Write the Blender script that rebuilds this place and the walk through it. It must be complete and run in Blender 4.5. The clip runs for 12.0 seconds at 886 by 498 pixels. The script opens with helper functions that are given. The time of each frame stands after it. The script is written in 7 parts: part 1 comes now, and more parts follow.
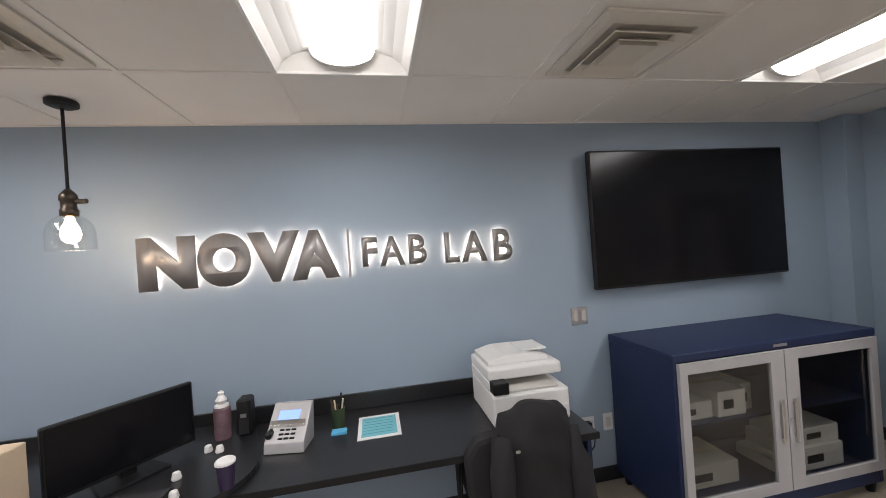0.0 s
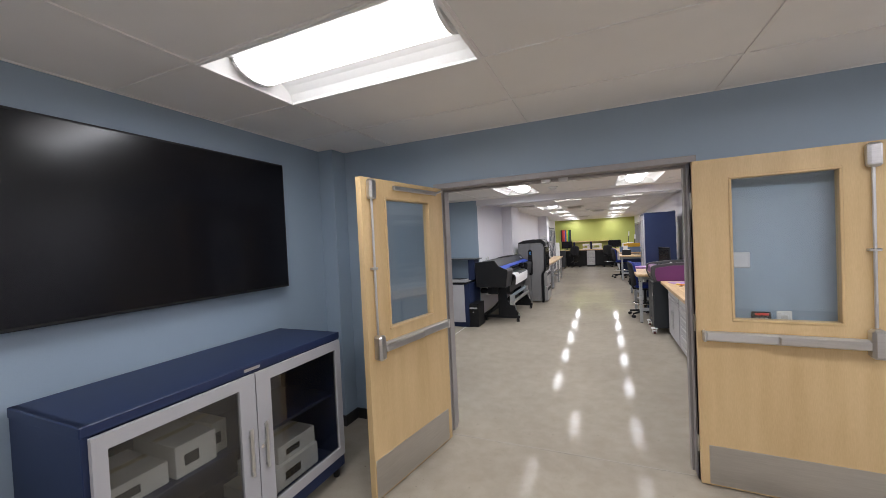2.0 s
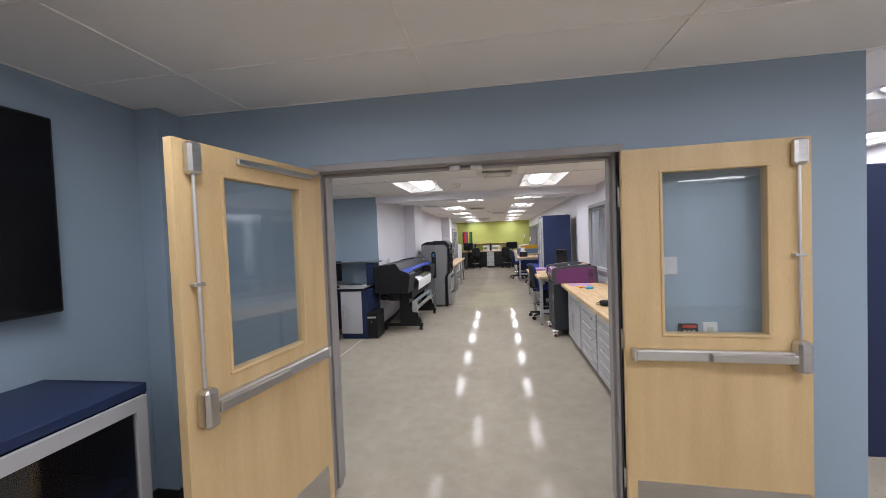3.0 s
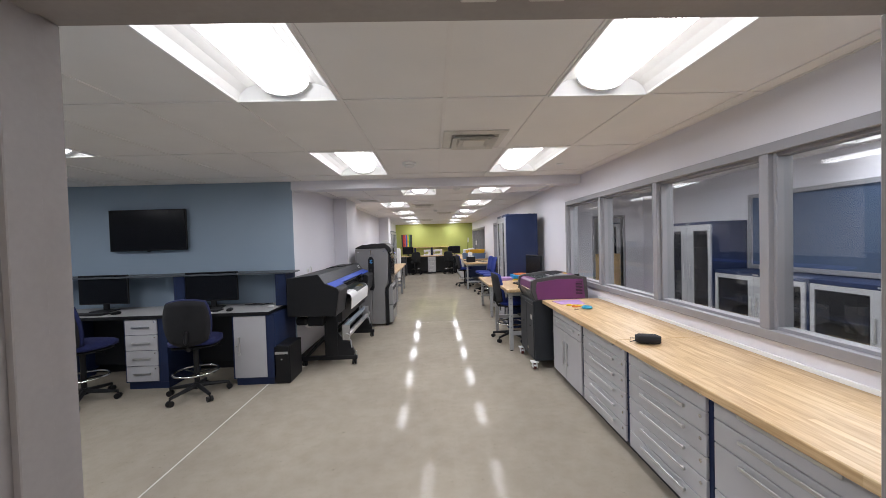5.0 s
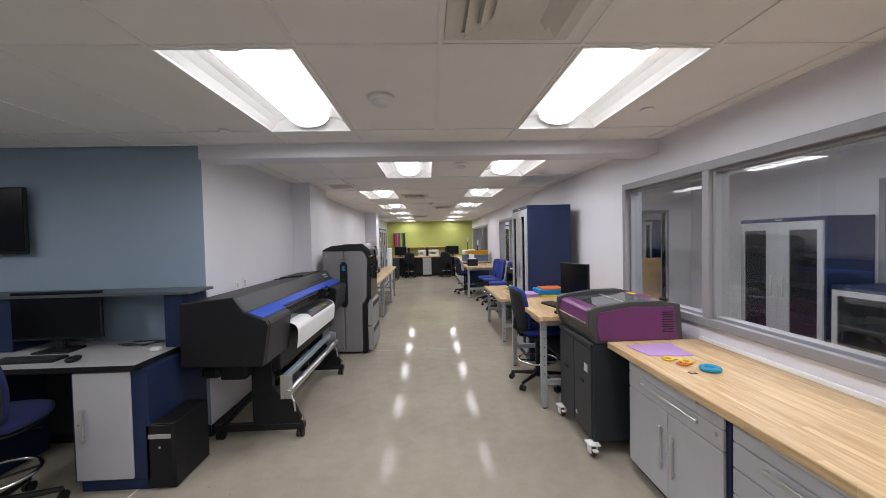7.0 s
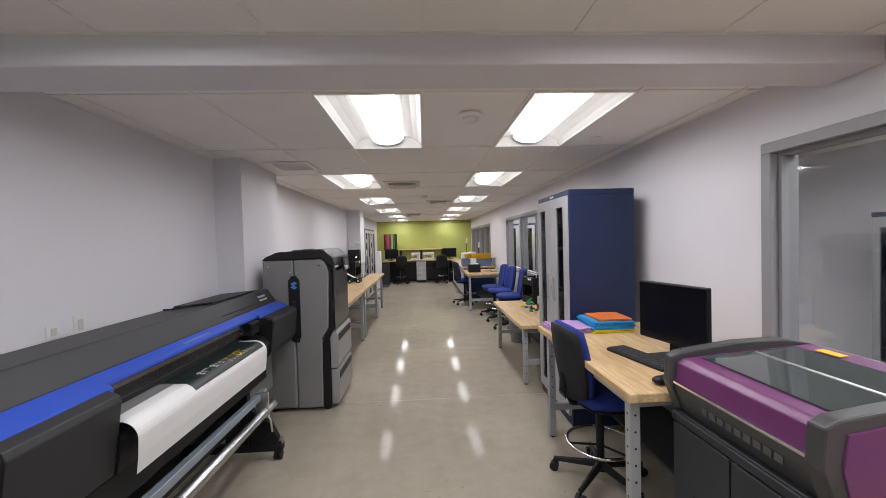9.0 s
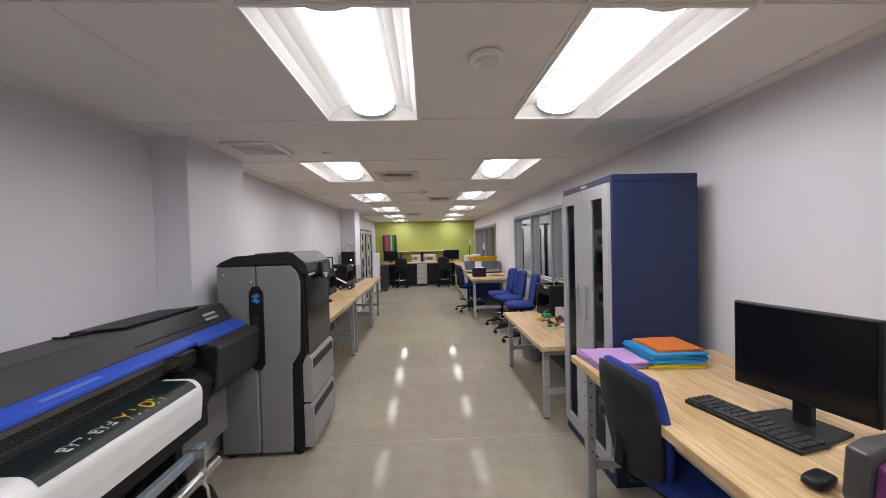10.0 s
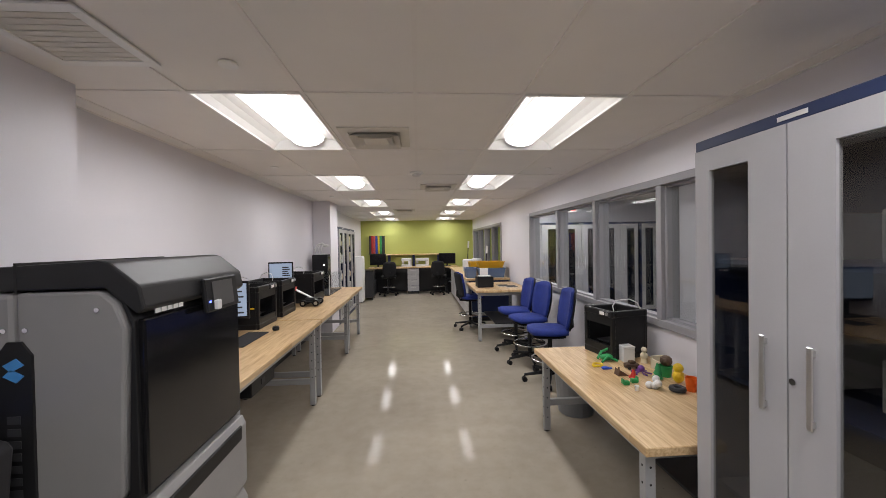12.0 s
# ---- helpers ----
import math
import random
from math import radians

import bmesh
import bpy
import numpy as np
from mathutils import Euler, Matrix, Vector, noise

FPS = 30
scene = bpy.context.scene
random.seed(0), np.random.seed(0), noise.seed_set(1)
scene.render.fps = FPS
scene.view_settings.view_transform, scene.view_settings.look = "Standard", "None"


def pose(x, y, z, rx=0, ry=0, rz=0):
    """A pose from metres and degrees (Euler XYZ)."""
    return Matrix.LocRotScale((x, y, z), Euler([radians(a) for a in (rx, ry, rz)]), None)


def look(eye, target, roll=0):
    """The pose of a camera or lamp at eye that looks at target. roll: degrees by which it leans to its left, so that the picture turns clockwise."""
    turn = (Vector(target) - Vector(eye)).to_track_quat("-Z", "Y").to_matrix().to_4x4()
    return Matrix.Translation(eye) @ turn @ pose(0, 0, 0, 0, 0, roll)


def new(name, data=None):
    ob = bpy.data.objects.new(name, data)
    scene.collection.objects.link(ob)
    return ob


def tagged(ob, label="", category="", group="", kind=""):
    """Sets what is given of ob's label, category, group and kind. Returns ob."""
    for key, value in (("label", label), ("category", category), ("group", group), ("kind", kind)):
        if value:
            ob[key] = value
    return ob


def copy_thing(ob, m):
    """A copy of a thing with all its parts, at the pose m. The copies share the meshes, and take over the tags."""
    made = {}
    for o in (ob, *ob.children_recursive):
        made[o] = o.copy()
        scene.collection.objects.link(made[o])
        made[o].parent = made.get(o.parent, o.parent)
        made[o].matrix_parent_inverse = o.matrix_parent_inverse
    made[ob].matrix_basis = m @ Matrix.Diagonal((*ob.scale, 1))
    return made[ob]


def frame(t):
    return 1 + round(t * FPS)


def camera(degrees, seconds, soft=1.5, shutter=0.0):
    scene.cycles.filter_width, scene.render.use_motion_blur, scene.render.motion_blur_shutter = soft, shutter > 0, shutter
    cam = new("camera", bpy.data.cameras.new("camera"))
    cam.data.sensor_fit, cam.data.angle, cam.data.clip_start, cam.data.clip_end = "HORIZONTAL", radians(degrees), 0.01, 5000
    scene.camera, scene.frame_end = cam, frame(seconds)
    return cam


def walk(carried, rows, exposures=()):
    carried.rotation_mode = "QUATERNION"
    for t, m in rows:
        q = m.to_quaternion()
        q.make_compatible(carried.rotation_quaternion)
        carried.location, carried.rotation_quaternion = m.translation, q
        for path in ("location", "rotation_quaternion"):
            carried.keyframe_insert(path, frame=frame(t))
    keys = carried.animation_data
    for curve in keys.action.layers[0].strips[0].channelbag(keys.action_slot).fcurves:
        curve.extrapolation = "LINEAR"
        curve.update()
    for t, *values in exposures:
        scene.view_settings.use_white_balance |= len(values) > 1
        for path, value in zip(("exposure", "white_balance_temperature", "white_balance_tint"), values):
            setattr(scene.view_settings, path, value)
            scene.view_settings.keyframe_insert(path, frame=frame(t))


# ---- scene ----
cam = camera(100.0, 12.0, soft=0.8)
PATH = [
    (0, (0.439, -3.54, 1.722), (-1.527, -3.173, 1.722), -4.0),
    (0.5, (0.446, -3.364, 1.7), (-1.392, -2.575, 1.694), -3.7),
    (1, (0.467, -3.167, 1.695), (-1.093, -1.916, 1.674), -3.4),
    (1.5, (0.502, -2.943, 1.676), (-0.673, -1.324, 1.648), -3.1),
    (2, (0.42, -2.655, 1.664), (-0.368, -0.817, 1.622), -2.7),
    (2.5, (0.333, -2.347, 1.652), (-0.156, -0.408, 1.598), -2.3),
    (3, (0.284, -1.986, 1.658), (-0.01, -0.008, 1.6), -2.2),
    (3.5, (0.188, -1.635, 1.649), (0.023, 0.357, 1.591), -2.0),
    (3.7, (0.117, -1.47, 1.656), (0.018, 0.527, 1.609), -1.9),
    (5.5, (-0.068, 0.1, 1.623), (-0.005, 2.098, 1.575), -1.6),
    (6, (-0.051, 0.561, 1.653), (0.021, 2.559, 1.6), -1.5),
    (6.5, (-0.065, 1.012, 1.662), (0.001, 3.01, 1.608), -1.5),
    (7, (-0.036, 1.486, 1.644), (0.039, 3.484, 1.59), -1.3),
    (7.2, (-0.005, 1.654, 1.645), (0.065, 3.653, 1.597), -1.3),
    (9, (0.015, 3.178, 1.658), (0.114, 5.175, 1.609), -1.6),
    (9.5, (0.021, 3.569, 1.659), (0.116, 5.566, 1.609), -1.6),
    (10, (0.052, 3.949, 1.655), (0.141, 5.947, 1.614), -1.5),
    (10.5, (0.011, 4.346, 1.647), (0.103, 6.344, 1.612), -1.3),
    (11, (0.052, 4.754, 1.637), (0.153, 6.751, 1.6), -1.3),
    (11.5, (0.051, 5.159, 1.635), (0.177, 7.155, 1.603), -1.2),
    (12, (0.03, 5.588, 1.637), (0.165, 7.583, 1.609), -1.0),
]
walk(cam, [(t, look(eye, target, roll)) for t, eye, target, roll in PATH],
     exposures=[(0.0, 0.0, 6750, 10), (1.0, 0.06, 6600, 10), (2.0, 0.14, 6300, 10), (3.5, 0.18, 6200, 10), (5.5, 0.12, 6250, 10), (6.5, 0.02, 6250, 10),
                (7.5, -0.06, 6350, 10), (9.0, -0.05, 6450, 10), (10.0, -0.10, 6480, 10), (12.0, -0.10, 6620, 10)])


# ---- light: the world outside is dark; the place's lamps light it, with unseen ones added ----
world = bpy.data.worlds.new("world")
world.use_nodes = True
world.node_tree.nodes["Background"].inputs[0].default_value = (0.05, 0.05, 0.055, 1)
world.node_tree.nodes["Background"].inputs[1].default_value = 0.2
scene.world = world
LENS_GLOW = 5.2      # radiance of the troffer lenses
LAMP_WATTS = 12.3    # what each troffer sheds downwards

# ---- materials ----
MATS = {}


def mat(name, color, rough=0.5, metal=0.0, var=0.06, scale=6.0, bump=0.0, bscale=60.0, rvar=0.0, coat=0.0,
        emit=None, stretch=(1, 1, 1), second=None, spec=0.5):
    """A painted or plain surface: two scales of noise on colour and roughness, and a fine relief."""
    if name in MATS:
        return MATS[name]
    m = bpy.data.materials.new(name)
    m.use_nodes = True
    n, l = m.node_tree.nodes, m.node_tree.links
    b = n["Principled BSDF"]
    b.inputs["Roughness"].default_value = rough
    b.inputs["Metallic"].default_value = metal
    b.inputs["Specular IOR Level"].default_value = spec
    b.inputs["Coat Weight"].default_value = coat
    b.inputs["Coat Roughness"].default_value = 0.1
    co = n.new("ShaderNodeTexCoord")
    mp = n.new("ShaderNodeMapping")
    mp.inputs["Scale"].default_value = stretch
    l.new(co.outputs["Object"], mp.inputs["Vector"])
    big, fine = n.new("ShaderNodeTexNoise"), n.new("ShaderNodeTexNoise")
    big.inputs["Scale"].default_value, big.inputs["Detail"].default_value = scale, 5
    fine.inputs["Scale"].default_value, fine.inputs["Detail"].default_value = bscale, 3
    for t in (big, fine):
        l.new(mp.outputs[0], t.inputs["Vector"])
    avg = n.new("ShaderNodeMix")
    avg.data_type = "FLOAT"
    avg.inputs[0].default_value = 0.35
    l.new(big.outputs["Fac"], avg.inputs[2])
    l.new(fine.outputs["Fac"], avg.inputs[3])
    ramp = n.new("ShaderNodeValToRGB")
    ramp.color_ramp.elements[0].position, ramp.color_ramp.elements[1].position = 0.3, 0.7
    lo = second or tuple(c * (1 - var) for c in color)
    hi = tuple(min(1, c * (1 + var)) for c in color)
    ramp.color_ramp.elements[0].color, ramp.color_ramp.elements[1].color = (*lo, 1), (*hi, 1)
    l.new(avg.outputs[0], ramp.inputs[0])
    l.new(ramp.outputs[0], b.inputs["Base Color"])
    if rvar:
        mr = n.new("ShaderNodeMapRange")
        mr.inputs["To Min"].default_value, mr.inputs["To Max"].default_value = max(0.02, rough - rvar), rough + rvar
        l.new(big.outputs["Fac"], mr.inputs["Value"])
        l.new(mr.outputs[0], b.inputs["Roughness"])
    if bump:
        bp = n.new("ShaderNodeBump")
        bp.inputs["Strength"].default_value, bp.inputs["Distance"].default_value = bump, 0.002
        l.new(fine.outputs["Fac"], bp.inputs["Height"])
        l.new(bp.outputs[0], b.inputs["Normal"])
    if emit:
        b.inputs["Emission Color"].default_value = (*emit[0], 1)
        b.inputs["Emission Strength"].default_value = emit[1]
    MATS[name] = m
    return m


def glass_mat(name, color=(0.95, 0.97, 0.97), rough=0.0):
    m = bpy.data.materials.new(name)
    m.use_nodes = True
    n, l = m.node_tree.nodes, m.node_tree.links
    n.remove(n["Principled BSDF"])
    tr, gl, mx = n.new("ShaderNodeBsdfTransparent"), n.new("ShaderNodeBsdfGlossy"), n.new("ShaderNodeMixShader")
    tr.inputs["Color"].default_value = (*color, 1)
    gl.inputs["Roughness"].default_value = rough
    mx.inputs[0].default_value = 0.07
    l.new(tr.outputs[0], mx.inputs[1])
    l.new(gl.outputs[0], mx.inputs[2])
    l.new(mx.outputs[0], n["Material Output"].inputs[0])
    MATS[name] = m
    return m


def wood_block(name, pale=(0.70, 0.52, 0.30), dark=(0.50, 0.32, 0.15)):
    """Butcher block: long glued staves with their own tone, grain along y, under a satin finish."""
    m = bpy.data.materials.new(name)
    m.use_nodes = True
    n, l = m.node_tree.nodes, m.node_tree.links
    b = n["Principled BSDF"]
    b.inputs["Roughness"].default_value = 0.38
    co, mp = n.new("ShaderNodeTexCoord"), n.new("ShaderNodeMapping")
    mp.inputs["Rotation"].default_value = (0, 0, radians(90))
    br = n.new("ShaderNodeTexBrick")
    l.new(co.outputs["Object"], mp.inputs[0])
    l.new(mp.outputs[0], br.inputs["Vector"])
    br.inputs["Scale"].default_value = 1.0
    br.inputs["Brick Width"].default_value, br.inputs["Row Height"].default_value = 0.34, 0.034
    br.inputs["Mortar Size"].default_value = 0.0006
    br.offset, br.squash = 0.37, 1.0
    br.inputs["Color1"].default_value, br.inputs["Color2"].default_value = (*pale, 1), (*[0.32 * p + 0.68 * d for p, d in zip(pale, dark)], 1)
    br.inputs["Mortar"].default_value = (*[0.6 * p + 0.4 * d for p, d in zip(pale, dark)], 1)
    st = n.new("ShaderNodeMapping")
    st.inputs["Scale"].default_value = (75, 5.0, 75)
    l.new(co.outputs["Object"], st.inputs[0])
    gr = n.new("ShaderNodeTexNoise")
    gr.inputs["Scale"].default_value, gr.inputs["Detail"].default_value = 1.0, 6
    l.new(st.outputs[0], gr.inputs["Vector"])
    mx = n.new("ShaderNodeMix")
    mx.data_type, mx.blend_type = "RGBA", "MULTIPLY"
    mx.inputs[0].default_value = 0.7
    rp = n.new("ShaderNodeValToRGB")
    rp.color_ramp.elements[0].position, rp.color_ramp.elements[1].position = 0.32, 0.62
    rp.color_ramp.elements[0].color, rp.color_ramp.elements[1].color = (0.62, 0.50, 0.36, 1), (1, 1, 1, 1)
    l.new(gr.outputs["Fac"], rp.inputs[0])
    l.new(br.outputs["Color"], mx.inputs[6])
    l.new(rp.outputs[0], mx.inputs[7])
    l.new(mx.outputs[2], b.inputs["Base Color"])
    bp = n.new("ShaderNodeBump")
    bp.inputs["Strength"].default_value, bp.inputs["Distance"].default_value = 0.15, 0.001
    l.new(gr.outputs["Fac"], bp.inputs["Height"])
    l.new(bp.outputs[0], b.inputs["Normal"])
    MATS[name] = m
    return m


def concrete(name):
    """Ground and polished concrete: cloudy tone, fine aggregate specks, small chips, a gently uneven gloss."""
    m = bpy.data.materials.new(name)
    m.use_nodes = True
    n, l = m.node_tree.nodes, m.node_tree.links
    b = n["Principled BSDF"]
    co = n.new("ShaderNodeTexCoord")

    def noise_tex(scale, detail, rough=0.5):
        t = n.new("ShaderNodeTexNoise")
        t.inputs["Scale"].default_value, t.inputs["Detail"].default_value, t.inputs["Roughness"].default_value = scale, detail, rough
        l.new(co.outputs["Object"], t.inputs["Vector"])
        return t
    cloud, mid, speck, wave = noise_tex(0.9, 6, 0.6), noise_tex(7, 5, 0.65), noise_tex(170, 2), noise_tex(19, 4, 0.55)
    r1 = n.new("ShaderNodeValToRGB")
    r1.color_ramp.elements[0].position, r1.color_ramp.elements[1].position = 0.32, 0.7
    r1.color_ramp.elements[0].color, r1.color_ramp.elements[1].color = (0.310, 0.273, 0.222, 1), (0.378, 0.336, 0.271, 1)
    l.new(cloud.outputs["Fac"], r1.inputs[0])
    r2 = n.new("ShaderNodeValToRGB")
    r2.color_ramp.elements[0].position, r2.color_ramp.elements[1].position = 0.3, 0.62
    r2.color_ramp.elements[0].color, r2.color_ramp.elements[1].color = (0.89, 0.88, 0.86, 1), (1, 1, 1, 1)
    l.new(mid.outputs["Fac"], r2.inputs[0])
    r3 = n.new("ShaderNodeValToRGB")
    r3.color_ramp.elements[0].position, r3.color_ramp.elements[1].position = 0.26, 0.36
    r3.color_ramp.elements[0].color, r3.color_ramp.elements[1].color = (0.55, 0.52, 0.5, 1), (1, 1, 1, 1)
    l.new(speck.outputs["Fac"], r3.inputs[0])
    last = r1.outputs[0]
    chips = noise_tex(38, 1)
    r4 = n.new("ShaderNodeValToRGB")
    r4.color_ramp.elements[0].position, r4.color_ramp.elements[1].position = 0.215, 0.245
    r4.color_ramp.elements[0].color, r4.color_ramp.elements[1].color = (0.52, 0.48, 0.43, 1), (1, 1, 1, 1)
    l.new(chips.outputs["Fac"], r4.inputs[0])
    for r in (r2, r3, r4):
        mx = n.new("ShaderNodeMix")
        mx.data_type, mx.blend_type = "RGBA", "MULTIPLY"
        mx.inputs[0].default_value = 1.0
        l.new(last, mx.inputs[6])
        l.new(r.outputs[0], mx.inputs[7])
        last = mx.outputs[2]
    l.new(last, b.inputs["Base Color"])
    mr = n.new("ShaderNodeMapRange")
    mr.inputs["To Min"].default_value, mr.inputs["To Max"].default_value = 0.03, 0.085
    b.inputs["Specular IOR Level"].default_value = 0.015
    l.new(mid.outputs["Fac"], mr.inputs["Value"])
    l.new(mr.outputs[0], b.inputs["Roughness"])
    bp = n.new("ShaderNodeBump")
    bp.inputs["Strength"].default_value, bp.inputs["Distance"].default_value = 0.11, 0.004
    l.new(wave.outputs["Fac"], bp.inputs["Height"])
    l.new(bp.outputs[0], b.inputs["Normal"])
    MATS[name] = m
    return m


CONCRETE = concrete("polished_concrete")
BLOCK = wood_block("butcher_block")
GLASS = glass_mat("window_glass")
SMOKED = glass_mat("smoked_glass", (0.70, 0.70, 0.68))
CLEAR = glass_mat("clear_acrylic", (0.97, 0.98, 0.98))
BLUE = mat("blue_wall_paint", (0.292, 0.370, 0.452), 0.55, var=0.04, scale=1.5, bump=0.12, bscale=220)
WHITE = mat("white_wall_paint", (0.72, 0.705, 0.745), 0.55, var=0.03, scale=1.5, bump=0.12, bscale=220)
GREEN = mat("lime_wall_paint", (0.43, 0.46, 0.12), 0.55, var=0.04, scale=1.5, bump=0.12, bscale=220)
TILE = mat("ceiling_tile_board", (0.86, 0.84, 0.82), 0.9, var=0.03, scale=3, bump=0.35, bscale=320)
TBAR = mat("ceiling_grid_paint", (0.84, 0.815, 0.795), 0.6, var=0.03)
ENAMEL = mat("white_enamel", (0.85, 0.85, 0.84), 0.35, var=0.02)
LENS = mat("lamp_lens", (0.9, 0.9, 0.9), 0.5, var=0.0, emit=((1.0, 0.96, 0.95), LENS_GLOW))
VENTW = mat("vent_paint", (0.70, 0.675, 0.625), 0.5, var=0.05)
THROAT = mat("vent_throat", (0.56, 0.53, 0.48), 0.8)
# near-black for the shade inside holes and slots, and for seams
DARK = mat("hole_shade_black", (0.012, 0.012, 0.012), 0.8)
BASEB = mat("black_rubber_base", (0.014, 0.014, 0.016), 0.5, bump=0.1)
STEEL = mat("brushed_steel", (0.60, 0.59, 0.58), 0.28, 1.0, var=0.08, scale=9, bump=0.08, bscale=300, stretch=(1, 1, 14))
CHROME = mat("chrome", (0.75, 0.75, 0.76), 0.12, 1.0, var=0.03)
ALU = mat("aluminium_satin", (0.66, 0.66, 0.66), 0.35, 1.0, var=0.05)
FRAME = mat("grey_frame_paint", (0.275, 0.27, 0.285), 0.45, var=0.04, bump=0.05)
JAMB = mat("steel_jamb_paint", (0.30, 0.28, 0.275), 0.42, var=0.08, scale=5, bump=0.06)
MAPLE = mat("maple_veneer", (0.60, 0.44, 0.235), 0.42, var=0.10, scale=2.2, bump=0.06, bscale=40, stretch=(5, 5, 0.7), second=(0.52, 0.36, 0.175))
NAVY = mat("navy_steel_paint", (0.018, 0.029, 0.078), 0.42, var=0.08, bump=0.06, bscale=260, spec=0.3)
LGREY = mat("light_grey_steel_paint", (0.485, 0.48, 0.495), 0.42, var=0.03, bump=0.05, bscale=260)
DOORP = mat("cabinet_door_paint", (0.40, 0.396, 0.412), 0.42, var=0.03, bump=0.05, bscale=260)
LEGS = mat("grey_leg_paint", (0.36, 0.365, 0.37), 0.42, var=0.05, bump=0.05)
BLACKP = mat("black_plastic", (0.011, 0.011, 0.012), 0.46, var=0.15, bump=0.1, bscale=400, spec=0.28)
SOFTBLK = mat("black_fabric", (0.012, 0.012, 0.014), 0.9, var=0.3, bump=0.5, bscale=500)
GLOSSBLK = mat("gloss_black", (0.008, 0.008, 0.009), 0.12, var=0.1)
SCREEN = mat("screen_glass", (0.005, 0.005, 0.007), 0.2, var=0.1, spec=0.26)
CHARCOAL = mat("charcoal_plastic", (0.032, 0.032, 0.035), 0.48, var=0.08, bump=0.12, bscale=420, spec=0.35)
MIDGREY = mat("grey_machine_paint", (0.21, 0.205, 0.205), 0.42, var=0.04, bump=0.1, bscale=420)
PBLUE = mat("printer_blue", (0.03, 0.085, 0.50), 0.35, var=0.04)
FABBLUE = mat("blue_chair_fabric", (0.010, 0.028, 0.20), 0.85, var=0.18, scale=18, bump=0.6, bscale=450)
# chair fabric darkened towards navy for the weaker light in the alcove
FABBLUE_DIM = mat("dimmed_blue_chair_fabric", (0.009, 0.014, 0.075), 0.88, var=0.2, scale=18, bump=0.6, bscale=450)
PLUM = mat("plum_panel", (0.135, 0.028, 0.115), 0.38, var=0.06, bump=0.05)
PAPER = mat("white_paper", (0.78, 0.77, 0.76), 0.6, var=0.02)
LAMINATE = mat("grey_laminate", (0.42, 0.415, 0.41), 0.4, var=0.05, scale=90)
BLKTOP = mat("black_laminate", (0.016, 0.016, 0.018), 0.3, var=0.25, scale=40)
WPLAST = mat("white_plastic", (0.72, 0.72, 0.71), 0.4, var=0.03)
CARD = mat("card_box", (0.55, 0.53, 0.50), 0.7, var=0.08)
YELLOW = mat("yellow_plastic", (0.72, 0.50, 0.02), 0.4, var=0.05)
ORANGE = mat("orange_foam", (0.62, 0.16, 0.035), 0.8, var=0.08, bump=0.3, bscale=300)
FBLUE = mat("azure_foam", (0.02, 0.26, 0.56), 0.8, var=0.08, bump=0.3, bscale=300)
FYELL = mat("yellow_foam", (0.66, 0.52, 0.03), 0.8, var=0.08, bump=0.3, bscale=300)
LAV = mat("lavender_foam", (0.41, 0.25, 0.50), 0.8, var=0.06, bump=0.3, bscale=300)
REDP = mat("red_plastic", (0.55, 0.03, 0.02), 0.4, var=0.05)
GREENP = mat("green_plastic", (0.02, 0.27, 0.08), 0.4, var=0.08)
BROWNP = mat("brown_plastic", (0.09, 0.05, 0.03), 0.5, var=0.1)
CREAM = mat("cream_plastic", (0.66, 0.58, 0.42), 0.5, var=0.06)
AQUA = mat("aqua_sheet", (0.16, 0.48, 0.56), 0.6, var=0.05)
BIN = mat("grey_bin_plastic", (0.22, 0.225, 0.235), 0.5, var=0.05, bump=0.1)

# ---- shape helpers ----


def bm_new():
    return bmesh.new()


def box(bm, x0, x1, y0, y1, z0, z1, bev=0.0, seg=1):
    """A block with slightly rounded edges, added to bm."""
    r = bmesh.ops.create_cube(bm, size=1.0)
    vs = r["verts"]
    sx, sy, sz = x1 - x0, y1 - y0, z1 - z0
    for v in vs:
        v.co = Vector(((x0 + x1) / 2 + v.co.x * sx, (y0 + y1) / 2 + v.co.y * sy, (z0 + z1) / 2 + v.co.z * sz))
    if bev > 0:
        es = {e for v in vs for e in v.link_edges}
        bmesh.ops.bevel(bm, geom=list(es), offset=min(bev, 0.45 * min(abs(sx), abs(sy), abs(sz))), segments=seg, profile=0.5, affect="EDGES")
    return bm


def B(x0, x1, y0, y1, z0, z1, bev=0.003, seg=1):
    return box(bm_new(), x0, x1, y0, y1, z0, z1, bev, seg)


def cyl(bm, a, b, r, r2=None, seg=16, caps=True):
    """A rod from a to b, tapering from r to r2."""
    a, b = Vector(a), Vector(b)
    d = b - a
    m = Matrix.Translation((a + b) / 2) @ d.to_track_quat("Z", "Y").to_matrix().to_4x4()
    bmesh.ops.create_cone(bm, cap_ends=caps, segments=seg, radius1=r, radius2=r if r2 is None else r2, depth=d.length, matrix=m)
    return bm


